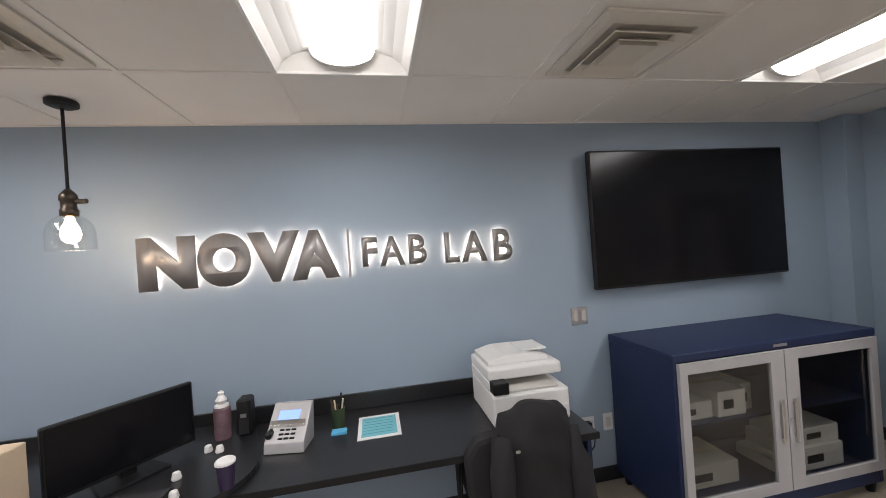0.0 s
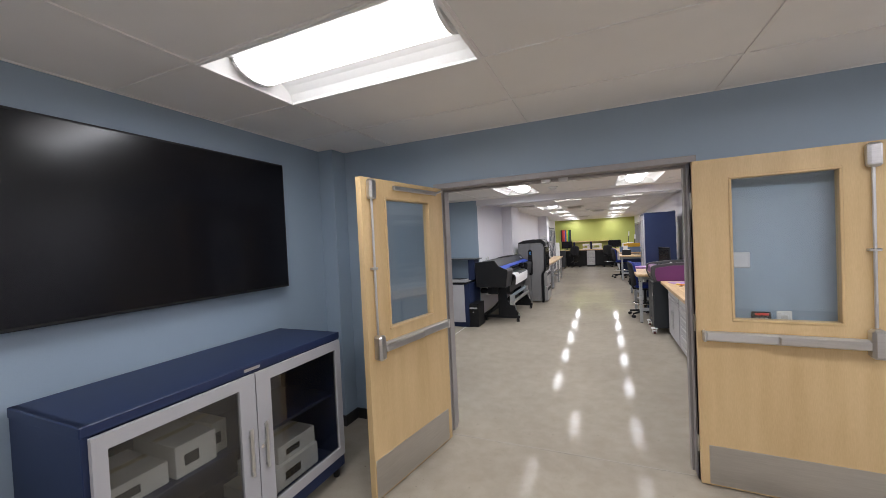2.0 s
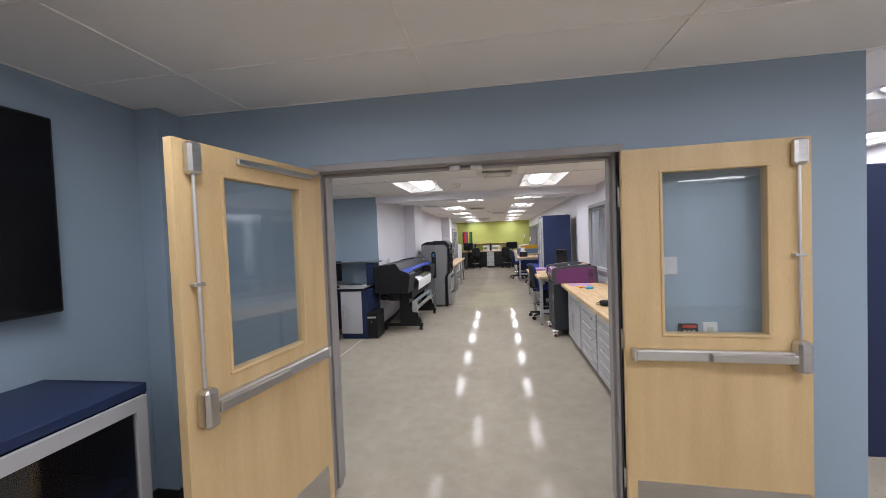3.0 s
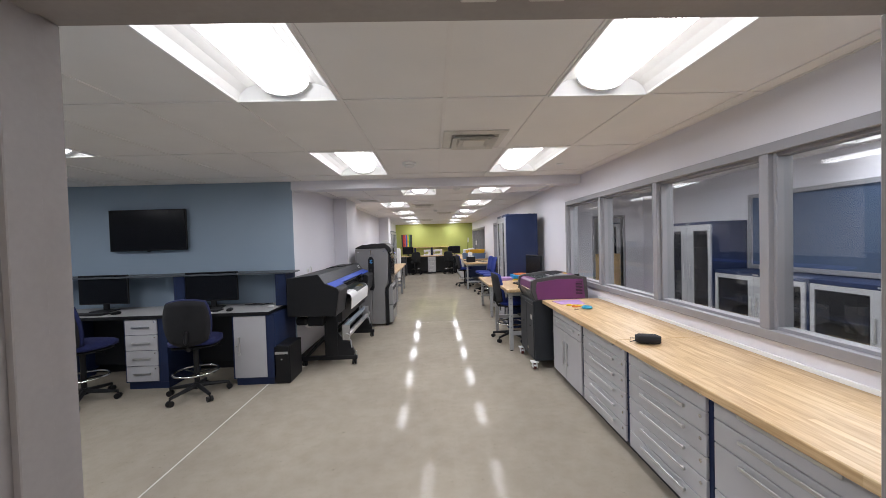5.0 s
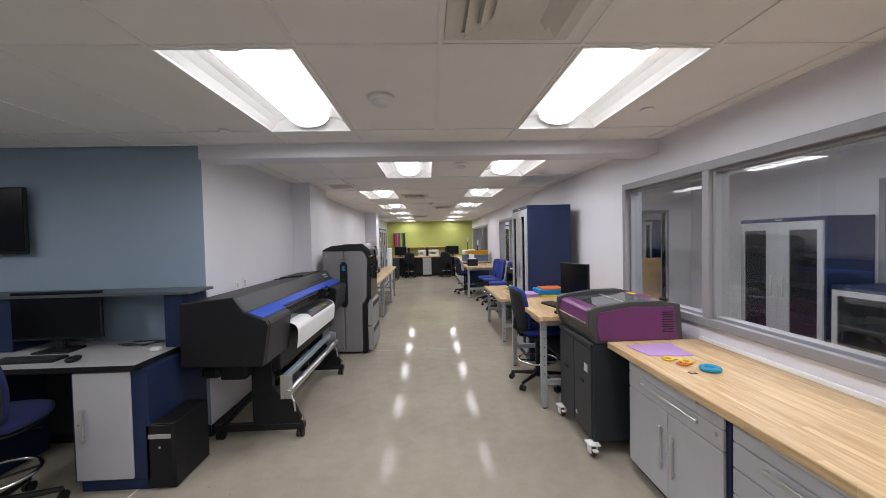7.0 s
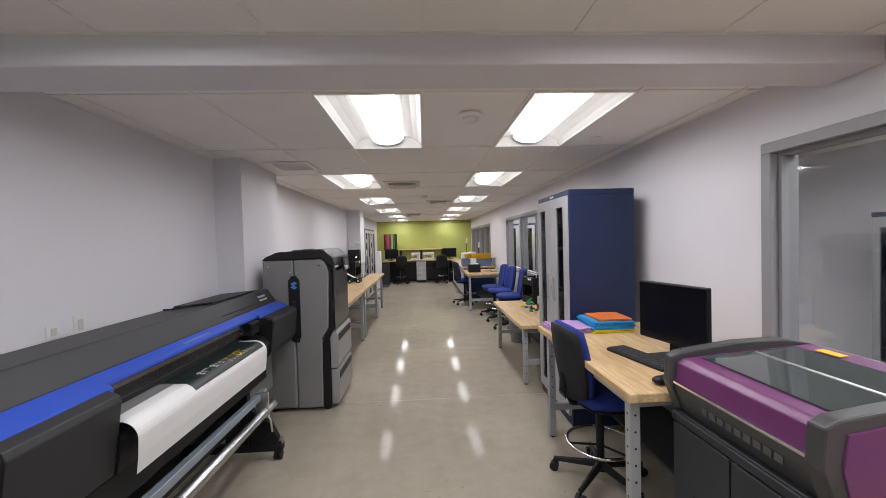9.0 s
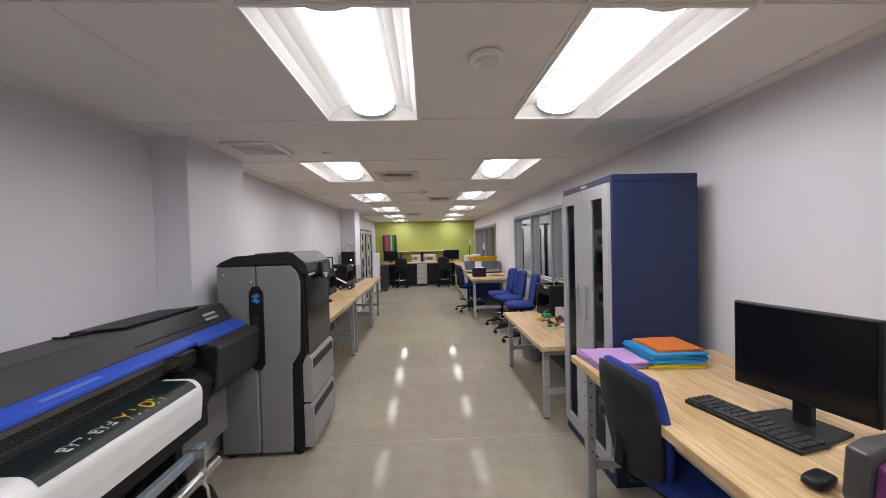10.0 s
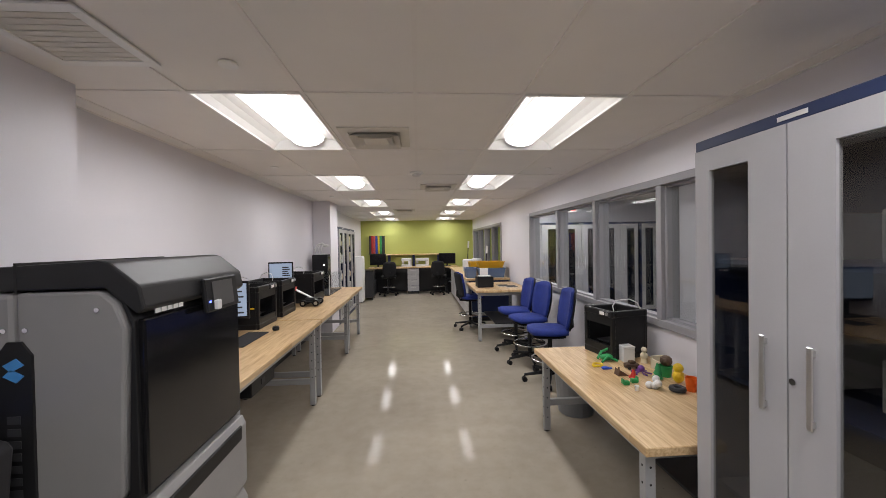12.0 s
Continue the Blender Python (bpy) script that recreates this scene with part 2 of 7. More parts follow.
def prism(bm, prof, axis, lo, hi, bev=0.0):
    """A profile (pairs in the two other axes) pushed along an axis from lo to hi."""
    def place(p, t):
        return {"x": (t, p[0], p[1]), "y": (p[0], t, p[1]), "z": (p[0], p[1], t)}[axis]
    va = [bm.verts.new(place(p, lo)) for p in prof]
    vb = [bm.verts.new(place(p, hi)) for p in prof]
    fs = [bm.faces.new(va), bm.faces.new(vb[::-1])]
    k = len(prof)
    for i in range(k):
        fs.append(bm.faces.new((va[i], vb[i], vb[(i + 1) % k], va[(i + 1) % k])))
    bmesh.ops.recalc_face_normals(bm, faces=fs)
    if bev:
        bmesh.ops.bevel(bm, geom=list({e for f in fs for e in f.edges}), offset=bev, segments=2, profile=0.5, affect="EDGES")
    return bm


def tube(bm, pts, r, seg=8):
    """A round tube along a line of points."""
    pts = [Vector(p) for p in pts]
    rings = []
    for i, p in enumerate(pts):
        d = (pts[min(i + 1, len(pts) - 1)] - pts[max(i - 1, 0)]).normalized()
        u = d.orthogonal().normalized() if abs(d.z) > 0.95 else d.cross(Vector((0, 0, 1))).normalized()
        w = d.cross(u)
        rings.append([bm.verts.new(p + r * (math.cos(2 * math.pi * k / seg) * u + math.sin(2 * math.pi * k / seg) * w)) for k in range(seg)])
    for a, b in zip(rings, rings[1:]):
        for k in range(seg):
            bm.faces.new((a[k], a[(k + 1) % seg], b[(k + 1) % seg], b[k]))
    bm.faces.new(rings[0][::-1])
    bm.faces.new(rings[-1])
    bmesh.ops.recalc_face_normals(bm, faces=bm.faces[:])
    return bm


def ring(bm, c, R, r, seg=28, side=8, axis="z"):
    """A hoop."""
    vs = []
    for i in range(seg):
        t = 2 * math.pi * i / seg
        row = []
        for k in range(side):
            a = 2 * math.pi * k / side
            p = ((R + r * math.cos(a)) * math.cos(t), (R + r * math.cos(a)) * math.sin(t), r * math.sin(a))
            if axis == "y":
                p = (p[0], p[2], p[1])
            if axis == "x":
                p = (p[2], p[0], p[1])
            row.append(bm.verts.new(Vector(c) + Vector(p)))
        vs.append(row)
    fs = []
    for i in range(seg):
        for k in range(side):
            fs.append(bm.faces.new((vs[i][k], vs[(i + 1) % seg][k], vs[(i + 1) % seg][(k + 1) % side], vs[i][(k + 1) % side])))
    bmesh.ops.recalc_face_normals(bm, faces=fs)
    return bm


def lathe(bm, c, prof, seg=20):
    """A turned shape: pairs of radius and height about an upright axis at c."""
    rows = []
    for r, z in prof:
        rows.append([bm.verts.new((c[0] + r * math.cos(2 * math.pi * k / seg), c[1] + r * math.sin(2 * math.pi * k / seg), c[2] + z)) for k in range(seg)])
    fs = []
    for a, b in zip(rows, rows[1:]):
        for k in range(seg):
            fs.append(bm.faces.new((a[k], a[(k + 1) % seg], b[(k + 1) % seg], b[k])))
    fs.append(bm.faces.new(rows[0]))
    fs.append(bm.faces.new(rows[-1]))
    bmesh.ops.recalc_face_normals(bm, faces=fs)
    return bm


def framed(bm, a0, a1, b0, b1, w, axis, t0, t1, bev=0.002):
    """A rectangular frame of width w, lying across an axis between t0 and t1."""
    for p in ((a0, a1, b0, b0 + w), (a0, a1, b1 - w, b1), (a0, a0 + w, b0 + w, b1 - w), (a1 - w, a1, b0 + w, b1 - w)):
        if axis == "x":
            box(bm, t0, t1, p[0], p[1], p[2], p[3], bev)
        elif axis == "y":
            box(bm, p[0], p[1], t0, t1, p[2], p[3], bev)
        else:
            box(bm, p[0], p[1], p[2], p[3], t0, t1, bev)
    return bm


def pad(bm, w, h, thick, bend=0.0, swell=0.2, n=9, up=True):
    """A rounded, slightly bent cushion, centred on the origin; it stands in the xz plane (up) or lies in xy."""
    def at(u, v, s):
        k = 0.32
        x = w / 2 * u * math.sqrt(1 - k * v * v)
        z = h / 2 * v * math.sqrt(1 - k * u * u)
        e = max(abs(u), abs(v))
        t = thick / 2 * (1 - swell * e ** 4) * s
        y = t + bend * (u * u)
        return (x, y, z) if up else (x, z, t - bend * u * u * 0.3)
    g = {}
    for s in (-1, 1):
        for i in range(n):
            for j in range(n):
                g[s, i, j] = bm.verts.new(at(2 * i / (n - 1) - 1, 2 * j / (n - 1) - 1, s))
    for s in (-1, 1):
        for i in range(n - 1):
            for j in range(n - 1):
                q = [g[s, i, j], g[s, i + 1, j], g[s, i + 1, j + 1], g[s, i, j + 1]]
                bm.faces.new(q if s > 0 else q[::-1])
    rim = [(i, 0) for i in range(n)] + [(n - 1, j) for j in range(1, n)] + [(i, n - 1) for i in range(n - 2, -1, -1)] + [(0, j) for j in range(n - 2, 0, -1)]
    for a, b in zip(rim, rim[1:] + rim[:1]):
        bm.faces.new((g[-1, a[0], a[1]], g[-1, b[0], b[1]], g[1, b[0], b[1]], g[1, a[0], a[1]]))
    bmesh.ops.recalc_face_normals(bm, faces=bm.faces[:])
    return bm


def thing(name, base, label, category, group="", kind=""):
    ob = new(name)
    ob.empty_display_size = 0.1
    ob.matrix_basis = Matrix.Translation(base)
    return tagged(ob, label, category, group, kind)


def finish(name, bm, material, smooth=False):
    me = bpy.data.meshes.new(name)
    bm.to_mesh(me)
    bm.free()
    me.materials.append(material)
    if smooth:
        for p in me.polygons:
            p.use_smooth = True
    return me


def part(name, bm, material, parent, label="", smooth=False, shadow=True):
    """Links bm, drawn in the world's metres, as one mesh under a thing or a part."""
    root = parent
    while root.parent:
        root = root.parent
    bm.transform(root.matrix_basis.inverted())
    ob = new(name, finish(name, bm, material, smooth))
    ob.parent = parent
    ob.visible_shadow = shadow
    return tagged(ob, label)


def setting(name, bm, material, label, category, smooth=False):
    return tagged(new(name, finish(name, bm, material, smooth)), label, category, kind="structure")


def place(ob, m):
    ob.matrix_basis = m
    return ob

# ---- the large structure ----
HALL_Z, LOBBY_Z, ROOM_Z = 2.465, 2.546, 2.60
setting("floor", B(-8.2, 7.2, -9.2, 18.9, -0.2, 0.0, 0), CONCRETE, "polished beige concrete floor with cloudy stains and small chips", "floor")

setting("wall_sign", B(-2.12, -1.97, -6.5, 0.27, 0, LOBBY_Z, 0), BLUE, "blue painted lobby wall behind the lit sign", "wall")
setting("wall_chase", B(-1.97, -1.81, 0.09, 0.27, 0, LOBBY_Z, 0.002), BLUE, "narrow blue boxed-in chase in the lobby corner", "wall")
bm = bm_new()
DX0, DX1, DOORZ = -0.885, 1.0, 2.145
for x0, x1, z0, z1 in ((-8.0, DX0, 0, 2.9), (DX1, 2.2, 0, 2.9), (DX0, DX1, DOORZ, 2.9)):
    box(bm, x0, x1, 0.27, 0.45, z0, z1)
setting("wall_door", bm, BLUE, "blue painted wall round the double doorway", "wall")

bm = bm_new()
box(bm, -8.0, -1.93, 4.70, 4.82, 0, 2.6)
ob = setting("wall_blue", bm, BLUE, "blue painted wall behind the computer desks", "wall")
ob.data.materials.append(WHITE)
for p in ob.data.polygons:
    if p.normal.x > 0.9:
        p.material_index = 1
setting("wall_west", B(-2.05, -1.93, 4.82, 18.62, 0, 2.6, 0), WHITE, "white painted wall along the workshop", "wall")
setting("pilaster_1", B(-1.93, -1.68, 6.76, 7.60, 0, 2.6, 0.003), WHITE, "white boxed pilaster standing out of the wall", "pilaster")
setting("pilaster_2", B(-1.93, -1.60, 12.70, 13.32, 0, 2.6, 0.003), WHITE, "white boxed pilaster standing out of the wall", "pilaster")
setting("wall_far", B(-2.05, 7.0, 18.62, 18.76, 0, 2.7, 0), GREEN, "lime green painted end wall", "wall")

# the window wall: openings are y0, y1, z0, z1
OPEN = ((0.75, 5.20, 0.99, 2.13), (7.30, 11.86, 0.96, 2.11), (14.10, 18.30, 0.96, 2.09))
bm = bm_new()
y = 0.45
for y0, y1, z0, z1 in OPEN:
    box(bm, 1.97, 2.09, y, y0, 0, 2.7)
    box(bm, 1.97, 2.09, y0, y1, 0, z0)
    box(bm, 1.97, 2.09, y0, y1, z1, 2.7)
    y = y1
box(bm, 1.97, 2.09, y, 18.62, 0, 2.7)
setting("wall_east", bm, WHITE, "white painted wall with long interior windows", "wall")
setting("beam", B(-1.93, 1.97, 4.66, 4.90, 2.35, 2.6, 0.004), WHITE, "white painted beam crossing the ceiling", "beam")

# plain walls that close the place; wall_back and wall_lobby are unseen, white for bounce
setting("wall_back", B(-2.12, 7.0, -6.65, -6.5, 0, 2.7, 0), WHITE, "unseen back wall added to the lobby, white to bounce light", "wall")
setting("wall_outer", B(7.0, 7.15, -9.15, 18.76, 0, 2.7, 0), WHITE, "white outer wall of the side rooms", "wall")
setting("wall_lobby", B(4.6, 4.75, -6.65, 0.0, 0, 2.7, 0), WHITE, "unseen side wall added to the lobby, white to bounce light", "wall")
setting("wall_alcove", B(-8.15, -8.0, 0.30, 4.82, 0, 2.6, 0), BLUE, "blue end wall of the computer alcove", "wall")
setting("wall_side_room", B(5.0, 5.12, 0.0, 8.45, 0, 2.7, 0), WHITE, "white painted far wall of the side room", "wall")
bm = bm_new()
box(bm, 2.09, 3.80, 8.45, 8.57, 0, 2.7)
box(bm, 4.50, 7.0, 8.45, 8.57, 0, 2.7)
box(bm, 3.80, 4.50, 8.45, 8.57, 2.05, 2.7)
setting("wall_store", B(2.09, 7.0, 14.2, 14.32, 0, 2.7, 0), WHITE, "white painted end wall of the store room", "wall")
setting("wall_partition", bm, WHITE, "white partition with a doorway between the side rooms", "wall")

# ceilings: lay-in boards on a painted grid


def ceiling(name, x0, x1, y0, y1, z, gx, gy, px, py, holes, label):
    verts, faces, mats = [], [], []

    def quad(a0, a1, b0, b1, h, k):
        i = len(verts)
        verts.extend(((a0, b0, h), (a0, b1, h), (a1, b1, h), (a1, b0, h)))
        faces.append((i, i + 1, i + 2, i + 3))
        mats.append(k)

    def cuts(lo, hi, g, p):
        first = g + p * math.ceil((lo - g) / p + 1e-6)
        return [lo] + [first + p * i for i in range(int((hi - first) / p) + 1) if first + p * i < hi - 1e-4] + [hi]
    xs, ys = cuts(x0, x1, gx, px), cuts(y0, y1, gy, py)
    for a, b in zip(xs, xs[1:]):
        for c, d in zip(ys, ys[1:]):
            if any(h[0] < (a + b) / 2 < h[1] and h[2] < (c + d) / 2 < h[3] for h in holes):
                continue
            lift = 0.0015 * noise.noise(Vector((a * 3.1, c * 2.3, 0.5)))
            quad(a, b, c, d, z + 0.007 + lift, 0)
    w = 0.011
    for x in xs:
        i = len(verts)
        verts.extend((x + sx * w, yy, z + zz) for yy in (y0, y1) for sx, zz in ((-1, 0.008), (-1, 0), (1, 0), (1, 0.008)))
        faces.extend((i + k, i + k + 1, i + k + 5, i + k + 4) for k in range(3))
        mats.extend((1, 1, 1))
    for yv in ys:
        for a, b in zip(xs, xs[1:]):
            i = len(verts)
            verts.extend((xx, yv + sy * w, z + zz) for xx in (a + w, b - w) for sy, zz in ((-1, 0.008), (-1, 0.0004), (1, 0.0004), (1, 0.008)))
            faces.extend((i + k, i + k + 1, i + k + 5, i + k + 4) for k in range(3))
            mats.extend((1, 1, 1))
    # the slab above closes the grid
    i = len(verts)
    verts.extend((x, yy, zz) for zz in (z + 0.15, z + 0.2) for x, yy in ((x0, y0), (x1, y0), (x1, y1), (x0, y1)))
    faces.extend(((i, i + 3, i + 2, i + 1), (i + 4, i + 5, i + 6, i + 7)))
    mats.extend((0, 0))
    me = bpy.data.meshes.new(name)
    me.from_pydata(verts, [], faces)
    me.materials.append(TILE)
    me.materials.append(TBAR)
    me.polygons.foreach_set("material_index", mats)
    me.update()
    return tagged(new(name, me), label, "ceiling", kind="structure")


# troffers: centre x, centre y (long axis along y in the hall, along x in the lobby)
HALL_L, HALL_R = -0.883, 0.947
hall_lamps = [(HALL_L, 1.26), (HALL_R, 1.26), (HALL_L, 3.70), (HALL_R, 3.70), (-0.273, 5.84), (HALL_R, 5.84)]
hall_lamps += [(x, 5.84 + 2.42 * k) for k in range(1, 5) for x in (HALL_L, HALL_R)] + [(HALL_L, 17.82), (HALL_R, 17.82)]
# alcove: the two beyond -3.323 are unseen, added to brighten the blue wall
hall_lamps += [(-3.323, 2.48), (-5.153, 2.48), (-6.983, 2.48)]
# lobby: the columns at 1.74 and 3.57 are unseen, added for brightness
lobby_lamps = [(x, y) for y in (-1.175, -3.615, -5.445) for x in (-0.70, 1.74, 3.0 + 0.57)]
# side rooms: the last six are unseen extras that brighten what the windows show
room_lamps = [(3.295, 3.2), (4.515, 3.2), (3.295, 5.64), (3.295, 9.3), (3.295, 12.96), (3.295, 16.62), (3.295, 0.76), (4.515, 0.76), (2.685, 1.98), (2.685, 4.42), (2.685, 10.52), (2.685, 12.96)]
holes = [(x - 0.29, x + 0.29, y - 0.59, y + 0.59) for x, y in hall_lamps]
ceiling("ceiling_hall", -8.0, 1.97, 0.45, 4.66, HALL_Z, 0.032, 3.09, 0.61, 1.22, holes, "white lay-in tile ceiling with a painted grid")
ceiling("ceiling_workshop", -1.93, 1.97, 4.90, 18.62, HALL_Z, 0.032, 6.45, 0.61, 1.21, holes, "white lay-in tile ceiling with a painted grid")
ceiling("ceiling_lobby", -1.97, 4.6, -6.5, 0.27, LOBBY_Z, -0.09, -0.87, 1.22, 0.61,
        [(x - 0.59, x + 0.59, y - 0.29, y + 0.29) for x, y in lobby_lamps], "white lay-in tile ceiling with a painted grid")
ceiling("ceiling_room", 2.09, 7.0, 0.0, 18.62, ROOM_Z, 2.99, 2.59, 0.61, 1.22,
        [(x - 0.29, x + 0.29, y - 0.59, y + 0.59) for x, y in room_lamps], "white lay-in tile ceiling of the side rooms")


def troffer():
    t = thing("ceiling_light", (0, 0, 0), "recessed white troffer with a glowing rounded lens, lit", "ceiling light", "recessed ceiling lights")
    bm = bm_new()
    framed(bm, -0.302, 0.302, -0.607, 0.607, 0.016, "z", -0.004, 0.014, 0.002)
    part("rim", bm, ENAMEL, t)
    bm = bm_new()
    wing = [(0.288, 0.006), (0.26, 0.045), (0.22, 0.072), (0.175, 0.086), (0.14, 0.09), (0.14, 0.096), (0.30, 0.096), (0.30, 0.006)]
    prism(bm, wing, "y", -0.592, 0.592)
    prism(bm, [(-a, b) for a, b in wing], "y", -0.592, 0.592)
    box(bm, -0.14, 0.14, -0.592, 0.592, 0.092, 0.10)
    for s in (-1, 1):
        prism(bm, [(s * 0.592, 0.004), (s * 0.57, 0.09), (s * 0.592, 0.09)], "x", -0.29, 0.29)
    part("reflector", bm, ENAMEL, t)
    bm = bm_new()
    arc = [(0.135 * math.cos(a), 0.088 - 0.072 * math.sin(a)) for a in [math.pi * k / 12 for k in range(13)]]
    prism(bm, arc, "y", -0.545, 0.545)
    part("lens", bm, LENS, t, "glowing white lens", smooth=False)
    lamp_data = bpy.data.lights.new("lamp", "AREA")
    lamp_data.shape, lamp_data.size, lamp_data.size_y = "RECTANGLE", 0.18, 1.06
    lamp_data.energy, lamp_data.color = LAMP_WATTS, (0.948, 0.950, 1.0)
    lamp_data.spread = radians(172)
    glow = new("lamp", lamp_data)
    glow.parent = t
    glow.location = (0, 0, 0.002)
    for s in (-1, 1):
        bm = bm_new()
        prism(bm, [(1.06 * a, 0.088 + 1.06 * (b - 0.088)) for a, b in arc], "y", s * 0.545 if s > 0 else -0.562, 0.562 if s > 0 else -0.545)
        part("end_cap", bm, ENAMEL, t)
    return t


lamp = troffer()
place(lamp, pose(hall_lamps[0][0], hall_lamps[0][1], HALL_Z))
for x, y in hall_lamps[1:]:
    copy_thing(lamp, pose(x, y, HALL_Z))
for x, y in lobby_lamps:
    copy_thing(lamp, pose(x, y, LOBBY_Z, 0, 0, 90))
for x, y in room_lamps:
    copy_thing(lamp, pose(x, y, ROOM_Z))


def diffuser():
    """Square four-way supply vent: nested flared louvres below a dark throat."""
    t = thing("ceiling_vent", (0, 0, 0), "square stepped four-way ceiling air vent, cream white", "air vent", "ceiling vents")
    part("backing", B(-0.21, 0.21, -0.21, 0.21, -0.003, 0.004, 0), THROAT, t)

    def square_ring(prof):
        bm = bm_new()
        rows = [[bm.verts.new((0.84 * sx * r, 0.84 * sy * r, z)) for sx, sy in ((1, 1), (-1, 1), (-1, -1), (1, -1))] for r, z in prof]
        for a, b in zip(rows, rows[1:] + rows[:1]):
            for j in range(4):
                bm.faces.new((a[j], a[(j + 1) % 4], b[(j + 1) % 4], b[j]))
        bmesh.ops.recalc_face_normals(bm, faces=bm.faces[:])
        return bm
    part("vent_frame", square_ring([(0.302, 0.004), (0.302, -0.006), (0.262, -0.012), (0.225, -0.012), (0.225, 0.004)]), VENTW, t)
    for r in (0.215, 0.150):
        part("louvre", square_ring([(r - 0.055, -0.006), (r, -0.040), (r + 0.002, -0.036), (r - 0.048, -0.004)]), VENTW, t)
    bm = bm_new()
    prism(bm, [(-0.071, -0.006), (0.071, -0.006), (0.088, -0.036), (-0.088, -0.036)], "y", -0.088, 0.088)
    part("centre_plate", bm, VENTW, t)
    return t


vent = diffuser()
place(vent, pose(0.30, 2.78, HALL_Z))
for x, y in ((-0.273, 8.50), (0.337, 11.0), (-0.273, 14.6)):
    copy_thing(vent, pose(x, y, HALL_Z))
for x, y in ((-1.01, -2.395), (-1.01, -4.83)):
    copy_thing(vent, pose(x, y, LOBBY_Z))

g = thing("return_grille", (-1.32, 7.14, HALL_Z), "white ceiling return air grille with thin blades", "air vent")
bm = bm_new()
framed(bm, -1.53, -1.11, 6.92, 7.36, 0.045, "z", HALL_Z - 0.008, HALL_Z + 0.003)
part("grille_frame", bm, ENAMEL, g)
part("backing", B(-1.49, -1.15, 6.96, 7.32, HALL_Z - 0.003, HALL_Z + 0.003, 0), VENTW, g)
for k in range(9):
    yy = 6.97 + 0.039 * k
    bm = bm_new()
    prism(bm, [(yy, HALL_Z - 0.006), (yy + 0.014, HALL_Z - 0.002), (yy + 0.014, HALL_Z - 0.001), (yy, HALL_Z - 0.005)], "x", -1.485, -1.155)
    part("slat", bm, VENTW, g)


def smoke_detector(x, y, z):
    t = thing("smoke_detector", (x, y, z), "round white smoke detector on the ceiling", "smoke detector")
    bm = bm_new()
    lathe(bm, (x, y, z), [(0.075, 0.002), (0.075, -0.014), (0.066, -0.02)])
    part("base", bm, ENAMEL, t)
    bm = bm_new()
    lathe(bm, (x, y, z), [(0.056, -0.02), (0.054, -0.034), (0.038, -0.046), (0.02, -0.05)])
    part("sensor_head", bm, WPLAST, t)


smoke_detector(-0.29, 3.66, HALL_Z)
smoke_detector(0.34, 5.60, HALL_Z)
smoke_detector(0.03, 9.9, HALL_Z)


def sprinkler(x, y, z):
    t = thing("sprinkler", (x, y, z), "small round white concealed sprinkler cover", "sprinkler", "ceiling sprinklers")
    bm = bm_new()
    lathe(bm, (x, y, z), [(0.042, 0.002), (0.042, -0.004), (0.038, -0.007)])
    part("cover_plate", bm, ENAMEL, t)


for x, y in ((-0.81, 7.34), (-1.44, 9.58), (1.5, 9.7), (-1.5, 4.27), (1.42, 3.9), (1.45, 6.2), (1.5, 12.6), (-1.4, 12.0)):
    sprinkler(x, y, HALL_Z)
sprinkler(0.85, -1.2, LOBBY_Z)

# interior windows: grey steel frames with mullions, glass between them


def window(name, y0, y1, z0, z1, posts):
    w = thing(name, (2.0, (y0 + y1) / 2, z0), "long interior window in a grey steel frame", "window", kind="structure")
    f = 0.06
    bm = bm_new()
    framed(bm, y0 - 0.02, y1 + 0.02, z0 - 0.02, z1 + 0.02, f, "x", 1.945, 2.115, 0.003)
    part("window_frame", bm, FRAME, w)
    edges = [y0 + f - 0.02] + list(posts) + [y1 - f + 0.02]
    for p in posts:
        bm = bm_new()
        box(bm, 1.952, 2.108, p - 0.032, p + 0.032, z0 + 0.04, z1 - 0.04, 0.003)
        box(bm, 1.985, 2.075, p - 0.05, p + 0.05, z0 + 0.04, z1 - 0.04, 0.002)
        part("mullion", bm, FRAME, w)
    for a, b in zip(edges, edges[1:]):
        bm = bm_new()
        framed(bm, a + (0.03 if a != edges[0] else 0), b - (0.03 if b != edges[-1] else 0), z0 + 0.038, z1 - 0.038, 0.022, "x", 1.99, 2.07, 0.002)
        part("glazing_bead", bm, FRAME, w)
        part("pane", B(2.027, 2.033, a + 0.02, b - 0.02, z0 + 0.05, z1 - 0.05, 0), GLASS, w, shadow=False)


window("window_1", *OPEN[0], (1.86, 2.97, 4.09))
window("window_2", *OPEN[1], (8.44, 9.53, 10.62))
window("window_3", *OPEN[2], (15.15, 16.2, 17.25))

# skirting
for n, (x0, x1, y0, y1) in enumerate(((-1.97, -1.958, -6.5, 0.09), (-1.81, -1.798, 0.09, 0.27), (-1.97, -1.798, 0.078, 0.09), (-1.798, -0.89, 0.258, 0.27), (1.01, 2.2, 0.258, 0.27),
                                      (-8, -1.93, 4.688, 4.70), (-1.93, -1.918, 4.70, 6.76), (-1.93, -1.918, 7.6, 12.7), (1.958, 1.97, 0.46, 18.6), (-1.9, 1.95, 18.608, 18.62))):
    setting("baseboard_%d" % (n + 1), B(x0, x1, y0, y1, 0, 0.10, 0.003), BASEB, "black rubber skirting", "baseboard")
setting("floor_joint", B(-2.045, -2.033, 0.5, 4.65, -0.001, 0.0015, 0), mat("joint_filler", (0.62, 0.59, 0.54), 0.6), "pale filled control joint in the floor", "floor joint")
